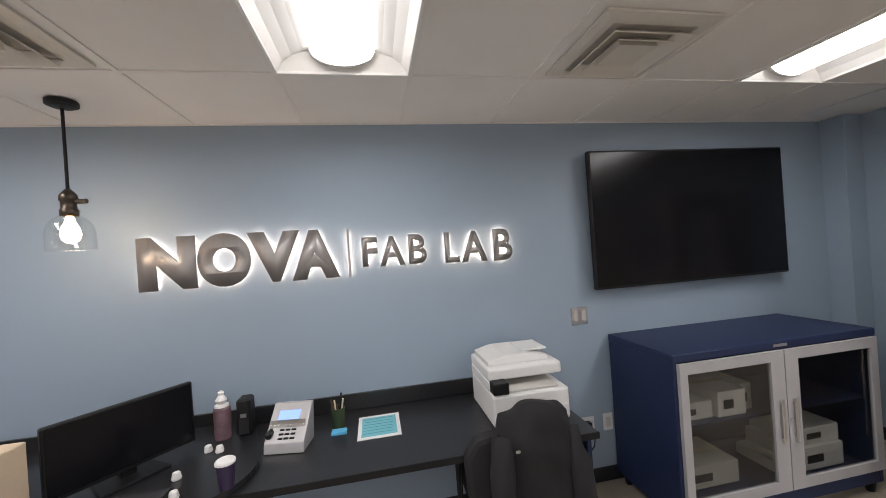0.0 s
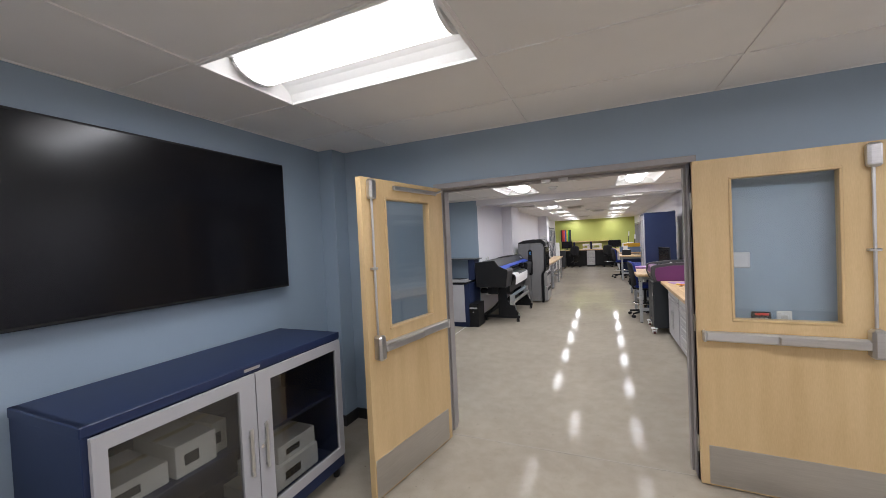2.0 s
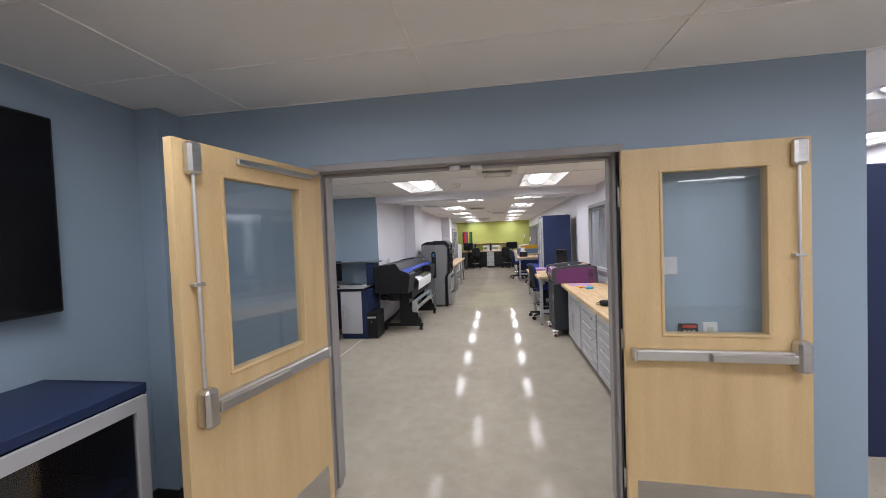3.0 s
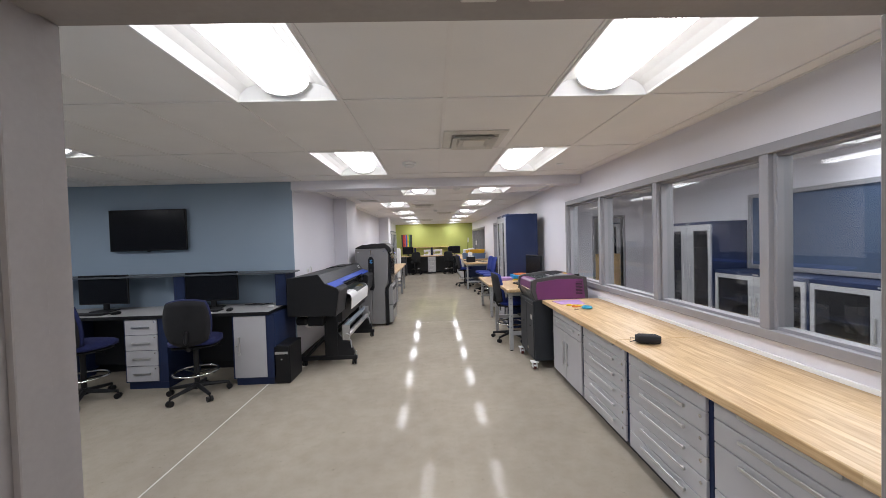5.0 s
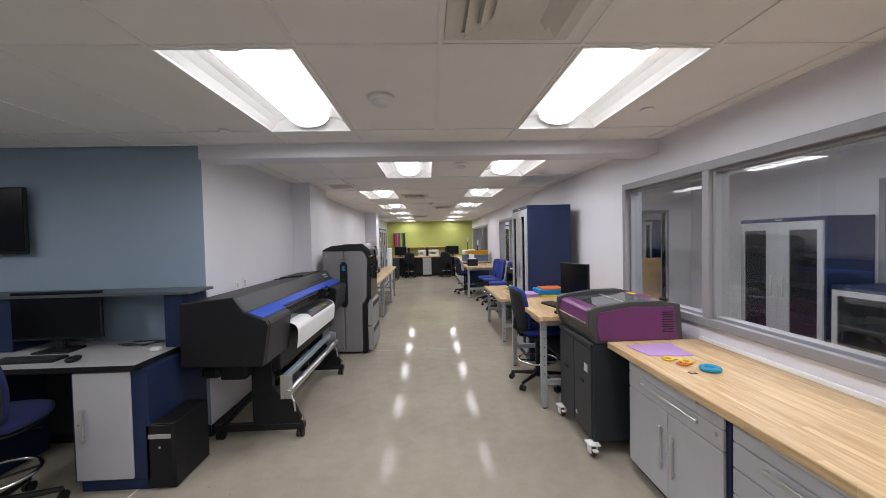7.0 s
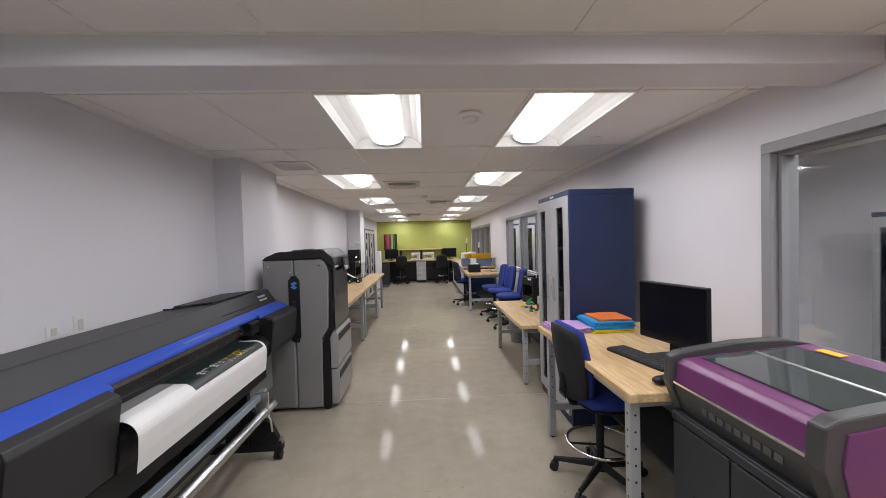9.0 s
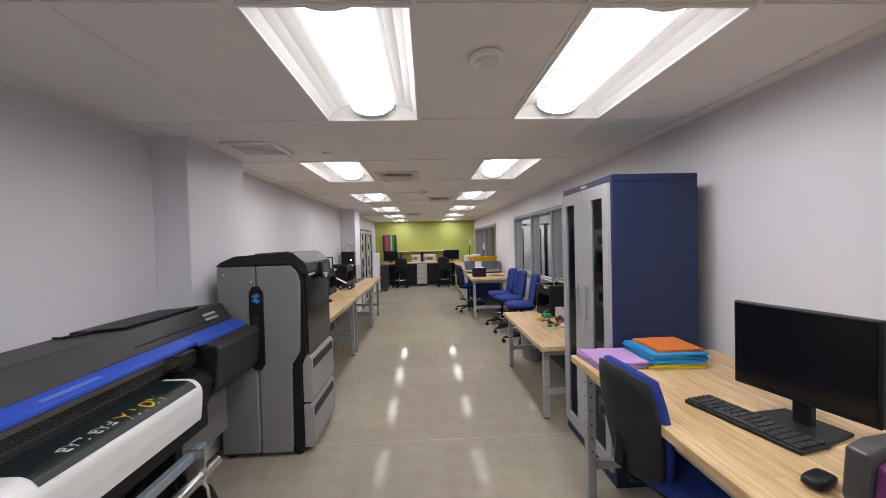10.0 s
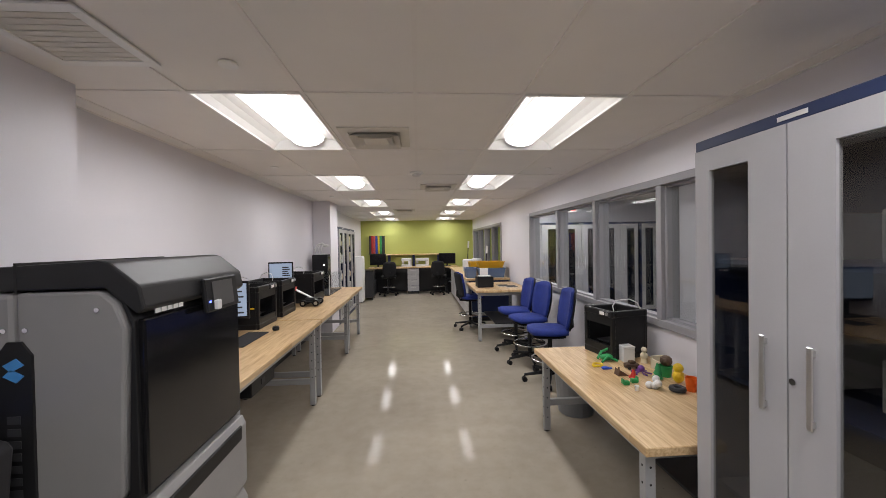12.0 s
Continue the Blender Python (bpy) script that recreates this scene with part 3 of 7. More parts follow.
setting("threshold_joint", B(-0.84, 0.955, 0.262, 0.272, -0.001, 0.0015, 0), mat("joint_dark", (0.30, 0.27, 0.22), 0.6), "thin seam in the floor under the doorway", "floor joint")
setting("workshop_joint", B(-1.9, 1.95, 7.02, 7.027, -0.001, 0.0015, 0), mat("joint_faint", (0.43, 0.395, 0.335), 0.5), "pale thin seam across the floor", "floor joint")

# double doorway
d = thing("door_frame", (0.06, 0.37, 0), "grey painted steel door frame", "door frame", kind="structure")
for s, x0, x1 in ((1, DX0, -0.84), (-1, 0.957, DX1)):
    bm = bm_new()
    box(bm, x0, x1, 0.235, 0.47, 0, 2.105, 0.003)
    inner = x1 if s > 0 else x0
    box(bm, min(inner, inner + s * 0.016), max(inner, inner + s * 0.016), 0.335, 0.40, 0, 2.09, 0.002)
    box(bm, x0 - (0.0 if s < 0 else 0.02), x1 + (0.02 if s < 0 else 0.0), 0.235, 0.268, 0, 2.105, 0.003)
    part("jamb", bm, JAMB, d)
bm = bm_new()
box(bm, DX0, DX1, 0.235, 0.47, 2.105, 2.148, 0.003)
box(bm, -0.84, 0.957, 0.335, 0.40, 2.088, 2.105, 0.002)
part("head", bm, JAMB, d)
for x in (0.0, 0.13):
    part("strike", B(x, x + 0.07, 0.31, 0.36, 2.075, 2.105, 0.003), STEEL, d, "dark latch strike under the head")


def door_leaf(name, s, label, W):
    """A half-glazed maple leaf hung at the origin, reaching to s * 0.91 along x; its fitted face looks to -y."""
    t = thing(name, (0, 0, 0), label, "door", "double doors", "structure")
    H, T = 2.098, 0.045

    def bx(x0, x1, y0, y1, z0, z1, bev=0.002, bm=None):
        a, b = sorted((s * x0, s * x1))
        return box(bm or bm_new(), a, b, y0, y1, z0, z1, bev)
    bm = bm_new()
    for x0, x1, z0, z1 in ((0.004, W, 0.012, 1.085), (0.004, W, 1.975, H), (0.004, 0.195, 1.085, 1.975), (0.70, W, 1.085, 1.975)):
        bx(x0, x1, -T, 0, z0, z1, 0.0, bm)
    part("leaf", bm, MAPLE, t)
    bm = bm_new()
    a, b = sorted((s * 0.189, s * 0.706))
    framed(bm, a, b, 1.079, 1.981, 0.016, "y", -T - 0.007, 0.007, 0.003)
    part("glazing_bead", bm, MAPLE, t)
    part("pane", bx(0.195, 0.70, -T / 2 - 0.003, -T / 2 + 0.003, 1.085, 1.975, 0), GLASS, t, shadow=False)
    part("kick_plate", bx(0.05, W - 0.012, -T - 0.002, -T, 0.02, 0.27, 0), STEEL, t, "scuffed steel kick plate")
    bar = part("push_bar", bx(0.045, W - 0.09, -T - 0.045, -T - 0.002, 0.955, 1.015, 0.008), ALU, t, "satin aluminium push bar")
    part("touch_pad", bx(0.40, W - 0.10, -T - 0.068, -T - 0.045, 0.962, 1.008, 0.006), STEEL, bar)
    part("end_cap", bx(0.03, 0.05, -T - 0.05, -T - 0.002, 0.95, 1.02, 0.006), ALU, bar)
    part("latch_case", bx(W - 0.10, W - 0.036, -T - 0.07, -T, 0.915, 1.075, 0.014), STEEL, bar)
    rod = part("vertical_rod", cyl(bm_new(), (s * (W - 0.066), -T - 0.022, 1.08), (s * (W - 0.066), -T - 0.022, 1.99), 0.008, seg=12), ALU, t)
    part("rod_guide", bx(W - 0.092, W - 0.04, -T - 0.03, -T, 1.50, 1.515, 0.003), STEEL, rod)
    part("top_latch", bx(W - 0.095, W - 0.035, -T - 0.05, -T, 1.955, 2.085, 0.012), STEEL, t)
    for z in (0.25, 1.05, 1.85):
        part("hinge", cyl(bm_new(), (0, 0.004, z - 0.055), (0, 0.004, z + 0.055), 0.008, seg=12), STEEL, t)
    if s < 0:
        arm = part("closer_track", bx(0.10, 0.62, -T - 0.02, -T - 0.001, 2.035, 2.065, 0.004), STEEL, t, "slim overhead stay track")
        part("closer_arm", tube(bm_new(), [(s * 0.11, -T - 0.012, 2.05), (s * 0.03, -0.06, 2.075), (s * -0.08, 0.02, 2.08)], 0.009), STEEL, arm)
    return t


place(door_leaf("door_1", -1, "half-glazed maple door, standing open into the lobby", 0.915), pose(-0.842, 0.215, 0, 0, 0, 79.5))
place(door_leaf("door_2", 1, "half-glazed maple door, folded back flat against the wall", 0.885), pose(0.962, 0.225, 0, 0, 0, -3.2))

# ---- the lobby ----
# screen on the wall


def wall_screen(name, x0, x1, y0, y1, z0, z1, axis, label):
    """A flat screen; it looks along +x (axis x) or -y (axis y)."""
    c = ((x0 + x1) / 2, (y0 + y1) / 2, z0)
    t = thing(name, c, label, "television")
    if axis == "x":
        body = part("body", B(x0 + 0.01, x1, y0, y1, z0, z1, 0.006), BLACKP, t)
        part("panel", B(x1, x1 + 0.003, y0 + 0.014, y1 - 0.014, z0 + 0.018, z1 - 0.014, 0), SCREEN, body, "black glass screen, switched off")
        part("bracket", B(x0 - 0.05, x0 + 0.012, y0 + 0.5, y1 - 0.5, z0 + 0.25, z1 - 0.25, 0.004), BLACKP, t)
    else:
        body = part("body", B(x0, x1, y0, y1 - 0.01, z0, z1, 0.006), BLACKP, t)
        part("panel", B(x0 + 0.012, x1 - 0.012, y0 - 0.003, y0, z0 + 0.016, z1 - 0.012, 0), SCREEN, body, "black glass screen, switched off")
        part("bracket", B(x0 + 0.3, x1 - 0.3, y1 - 0.012, y1 + 0.05, z0 + 0.12, z1 - 0.12, 0.004), BLACKP, t)
        part("sensor", B((x0 + x1) / 2 - 0.02, (x0 + x1) / 2 + 0.02, y0, y0 + 0.02, z0 - 0.012, z0, 0.002), BLACKP, t)
    return t


wall_screen("television", -1.92, -1.872, -2.06, -0.432, 1.366, 2.322, "x", "large black flat television mounted on the blue wall")
wall_screen("television", -4.28, -3.29, 4.62, 4.66, 1.60, 2.14, "y", "black flat television mounted above the computer desks")


def glyph(ch, y0, y1, z0, z1, x0, x1, bold):
    """One letter from the built-in font, fitted to a box on the sign wall and read from +x."""
    cu = bpy.data.curves.new("glyph", "FONT")
    cu.body, cu.size, cu.offset, cu.resolution_u = ch, 1.0, bold, 6
    ob = bpy.data.objects.new("glyph", cu)
    scene.collection.objects.link(ob)
    me = ob.evaluated_get(bpy.context.evaluated_depsgraph_get()).to_mesh()
    bm = bm_new()
    bm.from_mesh(me)
    bpy.data.objects.remove(ob)
    xs, ys = [v.co.x for v in bm.verts], [v.co.y for v in bm.verts]
    for v in bm.verts:
        v.co = Vector((x0, y0 + (v.co.x - min(xs)) / (max(xs) - min(xs)) * (y1 - y0), z0 + (v.co.y - min(ys)) / (max(ys) - min(ys)) * (z1 - z0)))
    ext = bmesh.ops.extrude_face_region(bm, geom=bm.faces[:])
    bmesh.ops.translate(bm, verts=[g for g in ext["geom"] if isinstance(g, bmesh.types.BMVert)], vec=(x1 - x0, 0, 0))
    bmesh.ops.recalc_face_normals(bm, faces=bm.faces[:])
    return bm


BRONZE = mat("brushed_bronze_letter", (0.36, 0.345, 0.335), 0.5, 0.7, var=0.06, scale=4, bump=0.05, bscale=300, stretch=(1, 14, 1))
HALO = mat("halo_led", (1, 1, 1), 0.5, var=0, emit=((1.0, 0.76, 0.60), 14.0))
sign = thing("wall_sign_letters", (-1.96, -3.73, 1.59), "brushed metal sign letters with a warm white halo behind them", "sign")
LETTERS = (("N", -4.85, -4.55, 1.595, 1.90, 0.075), ("O", -4.545, -4.255, 1.590, 1.905, 0.075), ("V", -4.27, -3.975, 1.595, 1.898, 0.075), ("A", -4.03, -3.752, 1.593, 1.895, 0.075),
           ("F", -3.612, -3.515, 1.645, 1.828, 0.03), ("A", -3.505, -3.345, 1.64, 1.828, 0.03), ("B", -3.32, -3.205, 1.64, 1.83, 0.03),
           ("L", -3.085, -2.99, 1.63, 1.828, 0.03), ("A", -2.975, -2.80, 1.625, 1.83, 0.03), ("B", -2.755, -2.625, 1.62, 1.832, 0.03))
for ch, y0, y1, z0, z1, bold in LETTERS:
    let = part("letter", glyph(ch, y0, y1, z0, z1, -1.944, -1.930, bold), BRONZE, sign)
    e = 0.012
    part("halo_lamp", glyph(ch, y0 + e, y1 - e, z0 + e, z1 - e, -1.956, -1.950, bold * 0.6), HALO, let, "warm white lamp strip behind the letter")
bar = part("divider", B(-1.944, -1.930, -3.697, -3.684, 1.588, 1.886, 0.001), BRONZE, sign)
part("halo_lamp", B(-1.956, -1.950, -3.694, -3.687, 1.60, 1.875, 0), HALO, bar)

# glass pendant lamp
px, py = -1.62, -4.945
pend = thing("pendant_lamp", (px, py, LOBBY_Z), "clear glass jar pendant lamp with a warm glowing bulb", "pendant lamp")
bm = bm_new()
lathe(bm, (px, py, LOBBY_Z), [(0.062, 0.002), (0.062, -0.018), (0.045, -0.026), (0.01, -0.03)])
part("canopy", bm, BLACKP, pend)
part("cord", cyl(bm_new(), (px, py, LOBBY_Z - 0.02), (px, py, 2.13), 0.007, seg=8), BLACKP, pend)
bm = bm_new()
lathe(bm, (px, py, 2.0), [(0.034, 0.0), (0.036, 0.03), (0.03, 0.035), (0.03, 0.07), (0.036, 0.075), (0.034, 0.10), (0.012, 0.13)])
part("socket", bm, mat("dark_bronze", (0.09, 0.075, 0.06), 0.35, 0.9), pend, smooth=True)
cyl_sw = cyl(bm_new(), (px, py + 0.03, 2.07), (px, py + 0.075, 2.07), 0.012, seg=10)
part("switch_key", cyl_sw, MATS["dark_bronze"], pend)
bm = bm_new()
outer = [(0.035, 2.005), (0.06, 1.99), (0.085, 1.955), (0.092, 1.92), (0.092, 1.845), (0.095, 1.838)]
inner = [(r - 0.003, z) for r, z in outer[::-1]]
rows = []
for r, z in outer + inner:
    rows.append([bm.verts.new((px + r * math.cos(2 * math.pi * k / 24), py + r * math.sin(2 * math.pi * k / 24), z)) for k in range(24)])
for a, b in zip(rows, rows[1:] + rows[:1]):
    for k in range(24):
        bm.faces.new((a[k], a[(k + 1) % 24], b[(k + 1) % 24], b[k]))
bmesh.ops.recalc_face_normals(bm, faces=bm.faces[:])
part("glass_shade", bm, CLEAR, pend, smooth=True, shadow=False)
bm = bm_new()
lathe(bm, (px, py, 1.915), [(0.012, 0.085), (0.018, 0.06), (0.032, 0.03), (0.038, 0.0), (0.032, -0.025), (0.016, -0.04), (0.002, -0.043)])
part("bulb", bm, mat("warm_bulb", (1, 0.9, 0.75), 0.5, var=0, emit=((1.0, 0.70, 0.44), 42.0)), pend, "glowing warm bulb", smooth=True)


def wall_plate(name, x, y, z, w, h, label, axis="x", s=1, slots=2, m=None):
    """A switch or socket plate lying on a wall."""
    t = thing(name, (x, y, z), label, "wall plate")
    m = m or WPLAST
    if axis == "x":
        part("plate", B(min(x, x + s * 0.008), max(x, x + s * 0.008), y - w / 2, y + w / 2, z - h / 2, z + h / 2, 0.003), m, t)
        for k in range(slots):
            yy = y + (k - (slots - 1) / 2) * w / slots
            part("insert", B(min(x + s * 0.006, x + s * 0.012), max(x + s * 0.006, x + s * 0.012), yy - 0.016, yy + 0.016, z - h * 0.28, z + h * 0.28, 0.002), CARD, t)
    else:
        part("plate", B(x - w / 2, x + w / 2, min(y, y + s * 0.008), max(y, y + s * 0.008), z - h / 2, z + h / 2, 0.003), m, t)
        for k in range(slots):
            xx = x + (k - (slots - 1) / 2) * w / slots
            part("insert", B(xx - 0.016, xx + 0.016, min(y + s * 0.006, y + s * 0.012), max(y + s * 0.006, y + s * 0.012), z - h * 0.28, z + h * 0.28, 0.002), CARD, t)
    return t


wall_plate("light_switch", -1.97, -2.15, 1.185, 0.12, 0.12, "satin steel double switch plate on the blue wall", m=ALU)
wall_plate("wall_socket", -1.97, -2.15, 0.41, 0.115, 0.12, "white double wall socket with black plugs in it")
wall_plate("wall_socket", -1.97, -1.985, 0.415, 0.075, 0.12, "white single data socket on the blue wall", slots=1)
wall_plate("notice_plate", 1.21, 0.27, 1.455, 0.13, 0.10, "small silver notice plate on the blue wall", "y", -1, 0, ALU)
wall_plate("thermostat", 1.437, 0.27, 1.075, 0.075, 0.12, "white wall plate with a grey centre", "y", -1, 1)
k = thing("keypad", (1.32, 0.25, 1.07), "small black alarm keypad with a red display", "keypad")
part("case", B(1.272, 1.368, 0.243, 0.27, 1.01, 1.128, 0.005), BLACKP, k)
part("display", B(1.285, 1.355, 0.240, 0.244, 1.108, 1.122, 0.001), REDP, k)
for r in range(3):
    for c in range(3):
        part("key", B(1.288 + 0.023 * c, 1.304 + 0.023 * c, 0.239, 0.244, 1.03 + 0.024 * r, 1.045 + 0.024 * r, 0.001), CARD, k)
wall_plate("wall_socket", -1.93, 5.20, 1.235, 0.075, 0.07, "grey data socket on the white wall", slots=1)
wall_plate("wall_socket", -1.93, 5.35, 1.24, 0.075, 0.11, "white wall socket on the white wall", slots=1)
plug = thing("power_cable", (-1.95, -2.15, 0.40), "tangled black power cables at the wall socket", "cable")
bm = bm_new()
tube(bm, [(-1.955, -2.16, 0.42), (-1.90, -2.18, 0.42), (-1.87, -2.22, 0.36), (-1.88, -2.26, 0.20), (-1.90, -2.27, 0.02)], 0.006)
part("lead", bm, BLACKP, plug)
bm = bm_new()
tube(bm, [(-1.955, -2.13, 0.39), (-1.91, -2.12, 0.38), (-1.89, -2.15, 0.30), (-1.90, -2.22, 0.22), (-1.91, -2.35, 0.12), (-1.92, -2.5, 0.02)], 0.005)
part("lead", bm, BLACKP, plug)
part("plug", B(-1.96, -1.915, -2.185, -2.135, 0.395, 0.45, 0.006), BLACKP, plug)

# long black desk along the sign wall with its rounded return
desk = thing("reception_desk", (-1.6, -3.6, 0), "black laminate reception desk with a rounded return", "desk")
bm = bm_new()
box(bm, -1.965, -1.25, -4.3, -2.50, 0.73, 0.76, 0.003)
part("worktop", bm, BLKTOP, desk)
part("backsplash", B(-1.966, -1.948, -5.9, -2.50, 0.762, 0.86, 0.002), BLKTOP, desk)
part("edge_band", B(-1.252, -1.246, -4.2, -2.50, 0.729, 0.761, 0), BLACKP, desk)
bm = bm_new()
arc = [(-1.965, -5.9), (-1.965, -4.30)] + [(-1.42 + 0.26 * math.cos(a), -4.40 + 0.26 * math.sin(a)) for a in [radians(100 - 12 * k) for k in range(10)]] + [(-0.62, -4.9), (-0.62, -5.9)]
prism(bm, arc, "z", 0.761, 0.79)
part("return_top", bm, BLKTOP, desk)
part("return_panel", B(-0.72, -0.68, -5.85, -5.0, 0, 0.76, 0.003), BLKTOP, desk)
for y in (-4.25, -2.54):
    part("end_panel", B(-1.94, -1.30, y, y + 0.025, 0, 0.73, 0.002), NAVY, desk)

m = thing("monitor", (-1.15, -4.62, 0.79), "black desktop monitor angled on the reception desk", "monitor")
m.matrix_basis = pose(-1.30, -4.60, 0.79, 0, 0, 0)


def monitor_parts(t, w, h, z0, tilt=0.0, deep=0.03):
    """A monitor on its foot, its screen towards -y of the origin."""
    o = t.matrix_basis.translation.copy()
    t.matrix_basis = Matrix()
    body = part("body", B(-w / 2, w / 2, -deep / 2, deep / 2, z0, z0 + h, 0.005), BLACKP, t)
    part("screen", B(-w / 2 + 0.01, w / 2 - 0.01, -deep / 2 - 0.003, -deep / 2, z0 + 0.018, z0 + h - 0.01, 0), SCREEN, body, "dark screen, switched off")
    part("stem", B(-0.03, 0.03, deep / 2 - 0.01, deep / 2 + 0.03, 0.008, z0 + h * 0.5, 0.006), BLACKP, t)
    bm = bm_new()
    prism(bm, [(-0.13, -0.08), (0.13, -0.08), (0.11, 0.10), (-0.11, 0.10)], "z", 0, 0.014, 0.003)
    part("foot", bm, BLACKP, t)
    t.matrix_basis = Matrix.Translation(o)
    return t


monitor_parts(m, 0.545, 0.30, 0.045)
place(m, pose(-1.478, -4.685, 0.79, 0, 0, 139.8))
BEIGE = mat("beige_card", (0.58, 0.46, 0.33), 0.75, var=0.06)
mb = thing("cardboard_box", (-1.12, -5.05, 0.79), "plain beige cardboard box on the desk behind the monitor", "box")
part("carton", B(-1.22, -1.04, -5.35, -4.86, 0.7905, 1.115, 0.004), BEIGE, mb)
part("flap", B(-1.135, -1.125, -5.35, -4.86, 1.116, 1.118, 0), CREAM, mb)

ph = thing("desk_phone", (0, 0, 0), "grey and silver desk phone with a lit blue display", "telephone")
bm = bm_new()
prism(bm, [(-0.10, 0.0), (0.06, 0.0), (0.085, 0.19), (0.065, 0.19), (-0.09, 0.05)], "x", -0.10, 0.10, 0.004)
part("base", bm, mat("silver_plastic", (0.45, 0.45, 0.46), 0.4, 0.3), ph)
bm = bm_new()
prism(bm, [(0.048, 0.172), (0.052, 0.176), (-0.002, 0.134), (-0.006, 0.130)], "x", -0.06, 0.05)
part("display", bm, mat("phone_screen", (0.1, 0.15, 0.4), 0.3, var=0, emit=((0.25, 0.4, 1.0), 1.4)), ph, "lit blue display")
bm = bm_new()
prism(bm, [(-0.02, 0.118), (-0.012, 0.132), (-0.030, 0.116), (-0.036, 0.104)], "x", -0.09, 0.09, 0.002)
part("key_strip", bm, CHROME, ph)
for r in range(4):
    for c in range(3):
        yk = -0.075 + 0.016 * r
        zk = 0.05 + (yk + 0.09) * (0.14 / 0.155)
        part("key", B(-0.035 + 0.03 * c, -0.012 + 0.03 * c, yk - 0.005, yk + 0.005, zk - 0.002, zk + 0.005, 0.001), BLACKP, ph)
part("handset", B(-0.10, -0.065, -0.085, 0.07, 0.065, 0.10, 0.01), BLACKP, ph)
place(ph, pose(-1.63, -4.03, 0.762, 0, 0, 80))

pc = thing("pen_holder", (-1.75, -3.78, 0.76), "green pen cup with pens and a blue note pad", "pen holder")
bm = bm_new()
lathe(bm, (-1.75, -3.80, 0.76), [(0.035, 0), (0.038, 0.11), (0.034, 0.11), (0.032, 0.01)])
part("cup", bm, mat("dark_green", (0.03, 0.05, 0.02), 0.5), pc)
for k, mm in enumerate((BROWNP, CREAM, BLACKP, CREAM, BROWNP)):
    a = 1.25 * k
    part("pen", cyl(bm_new(), (-1.75 + 0.01 * math.cos(a), -3.80 + 0.01 * math.sin(a), 0.78), (-1.75 + 0.035 * math.cos(a), -3.80 + 0.035 * math.sin(a), 0.90 + 0.02 * (k % 3)), 0.005, seg=8), mm, pc)
np_ = thing("sticky_notes", (-1.66, -3.79, 0.76), "pad of bright blue sticky notes", "note pad")
part("pad", B(-1.69, -1.64, -3.83, -3.75, 0.761, 0.775, 0.002), mat("note_blue", (0.10, 0.42, 0.68), 0.6), np_)
part("top_sheet", B(-1.69, -1.64, -3.828, -3.752, 0.7755, 0.7765, 0), MATS["note_blue"], np_)
st = thing("paper_sheet", (-1.68, -3.57, 0.762), "white sheet with an aqua printed panel, on the desk", "paper")
part("sheet", B(-1.815, -1.54, -3.69, -3.46, 0.7615, 0.7645, 0), PAPER, st)
part("printed_panel", B(-1.79, -1.565, -3.67, -3.48, 0.7650, 0.7658, 0), AQUA, st)
for kk in range(6):
    part("text_line", B(-1.77 + 0.034 * kk, -1.765 + 0.034 * kk, -3.66, -3.50, 0.7661, 0.7664, 0), mat("print_grey", (0.08, 0.25, 0.32), 0.6), st)


def can(x, y, z, r, h, m, name, label):
    t = thing(name, (x, y, z), label, "container")
    bm = bm_new()
    lathe(bm, (x, y, z), [(r * 0.95, 0), (r, 0.008), (r, h - 0.012), (r * 0.9, h - 0.004), (r * 0.86, h)])
    part("body", bm, m, t, smooth=False)
    bm = bm_new()
    lathe(bm, (x, y, z + h), [(r * 0.86, 0), (r * 0.8, 0.01), (r * 0.5, 0.014), (0.004, 0.016)])
    part("lid", bm, PAPER, t)
    return t


w = can(-1.76, -4.40, 0.79, 0.042, 0.17, mat("wipes_label", (0.16, 0.10, 0.12), 0.4, var=0.3, scale=20), "wipes_tub", "tub of wipes with a tissue pulled up")
bm = bm_new()
lathe(bm, (-1.76, -4.40, 0.975), [(0.02, 0), (0.03, 0.02), (0.012, 0.045), (0.016, 0.06), (0.002, 0.07)], 9)
part("tissue", bm, PAPER, w)
sp = thing("speaker", (-1.78, -4.29, 0.79), "slim black desktop speaker", "speaker")
part("case", B(-1.83, -1.74, -4.325, -4.255, 0.79, 0.985, 0.01), BLACKP, sp)
part("badge", B(-1.741, -1.738, -4.305, -4.275, 0.89, 0.91, 0.0), ALU, sp)
part("grille", B(-1.741, -1.738, -4.315, -4.265, 0.80, 0.87, 0.0), SOFTBLK, sp)
mg = thing("coffee_cup", (-1.27, -4.21, 0.79), "tall dark travel cup with a white lid", "cup")
bm = bm_new()
lathe(bm, (-1.27, -4.21, 0.79), [(0.028, 0), (0.038, 0.10), (0.036, 0.103)])
part("cup", bm, mat("cup_purple", (0.03, 0.02, 0.06), 0.4), mg)
bm = bm_new()
lathe(bm, (-1.27, -4.21, 0.893), [(0.040, 0), (0.040, 0.008), (0.034, 0.014)])
part("lid", bm, PAPER, mg)
kb = thing("keyboard", (-1.22, -4.52, 0.79), "black keyboard on the reception desk", "keyboard")
part("tray", B(-1.30, -1.13, -4.74, -4.42, 0.791, 0.81, 0.004), BLACKP, kb)
part("key_field", B(-1.29, -1.15, -4.73, -4.43, 0.811, 0.817, 0.002), CHARCOAL, kb)
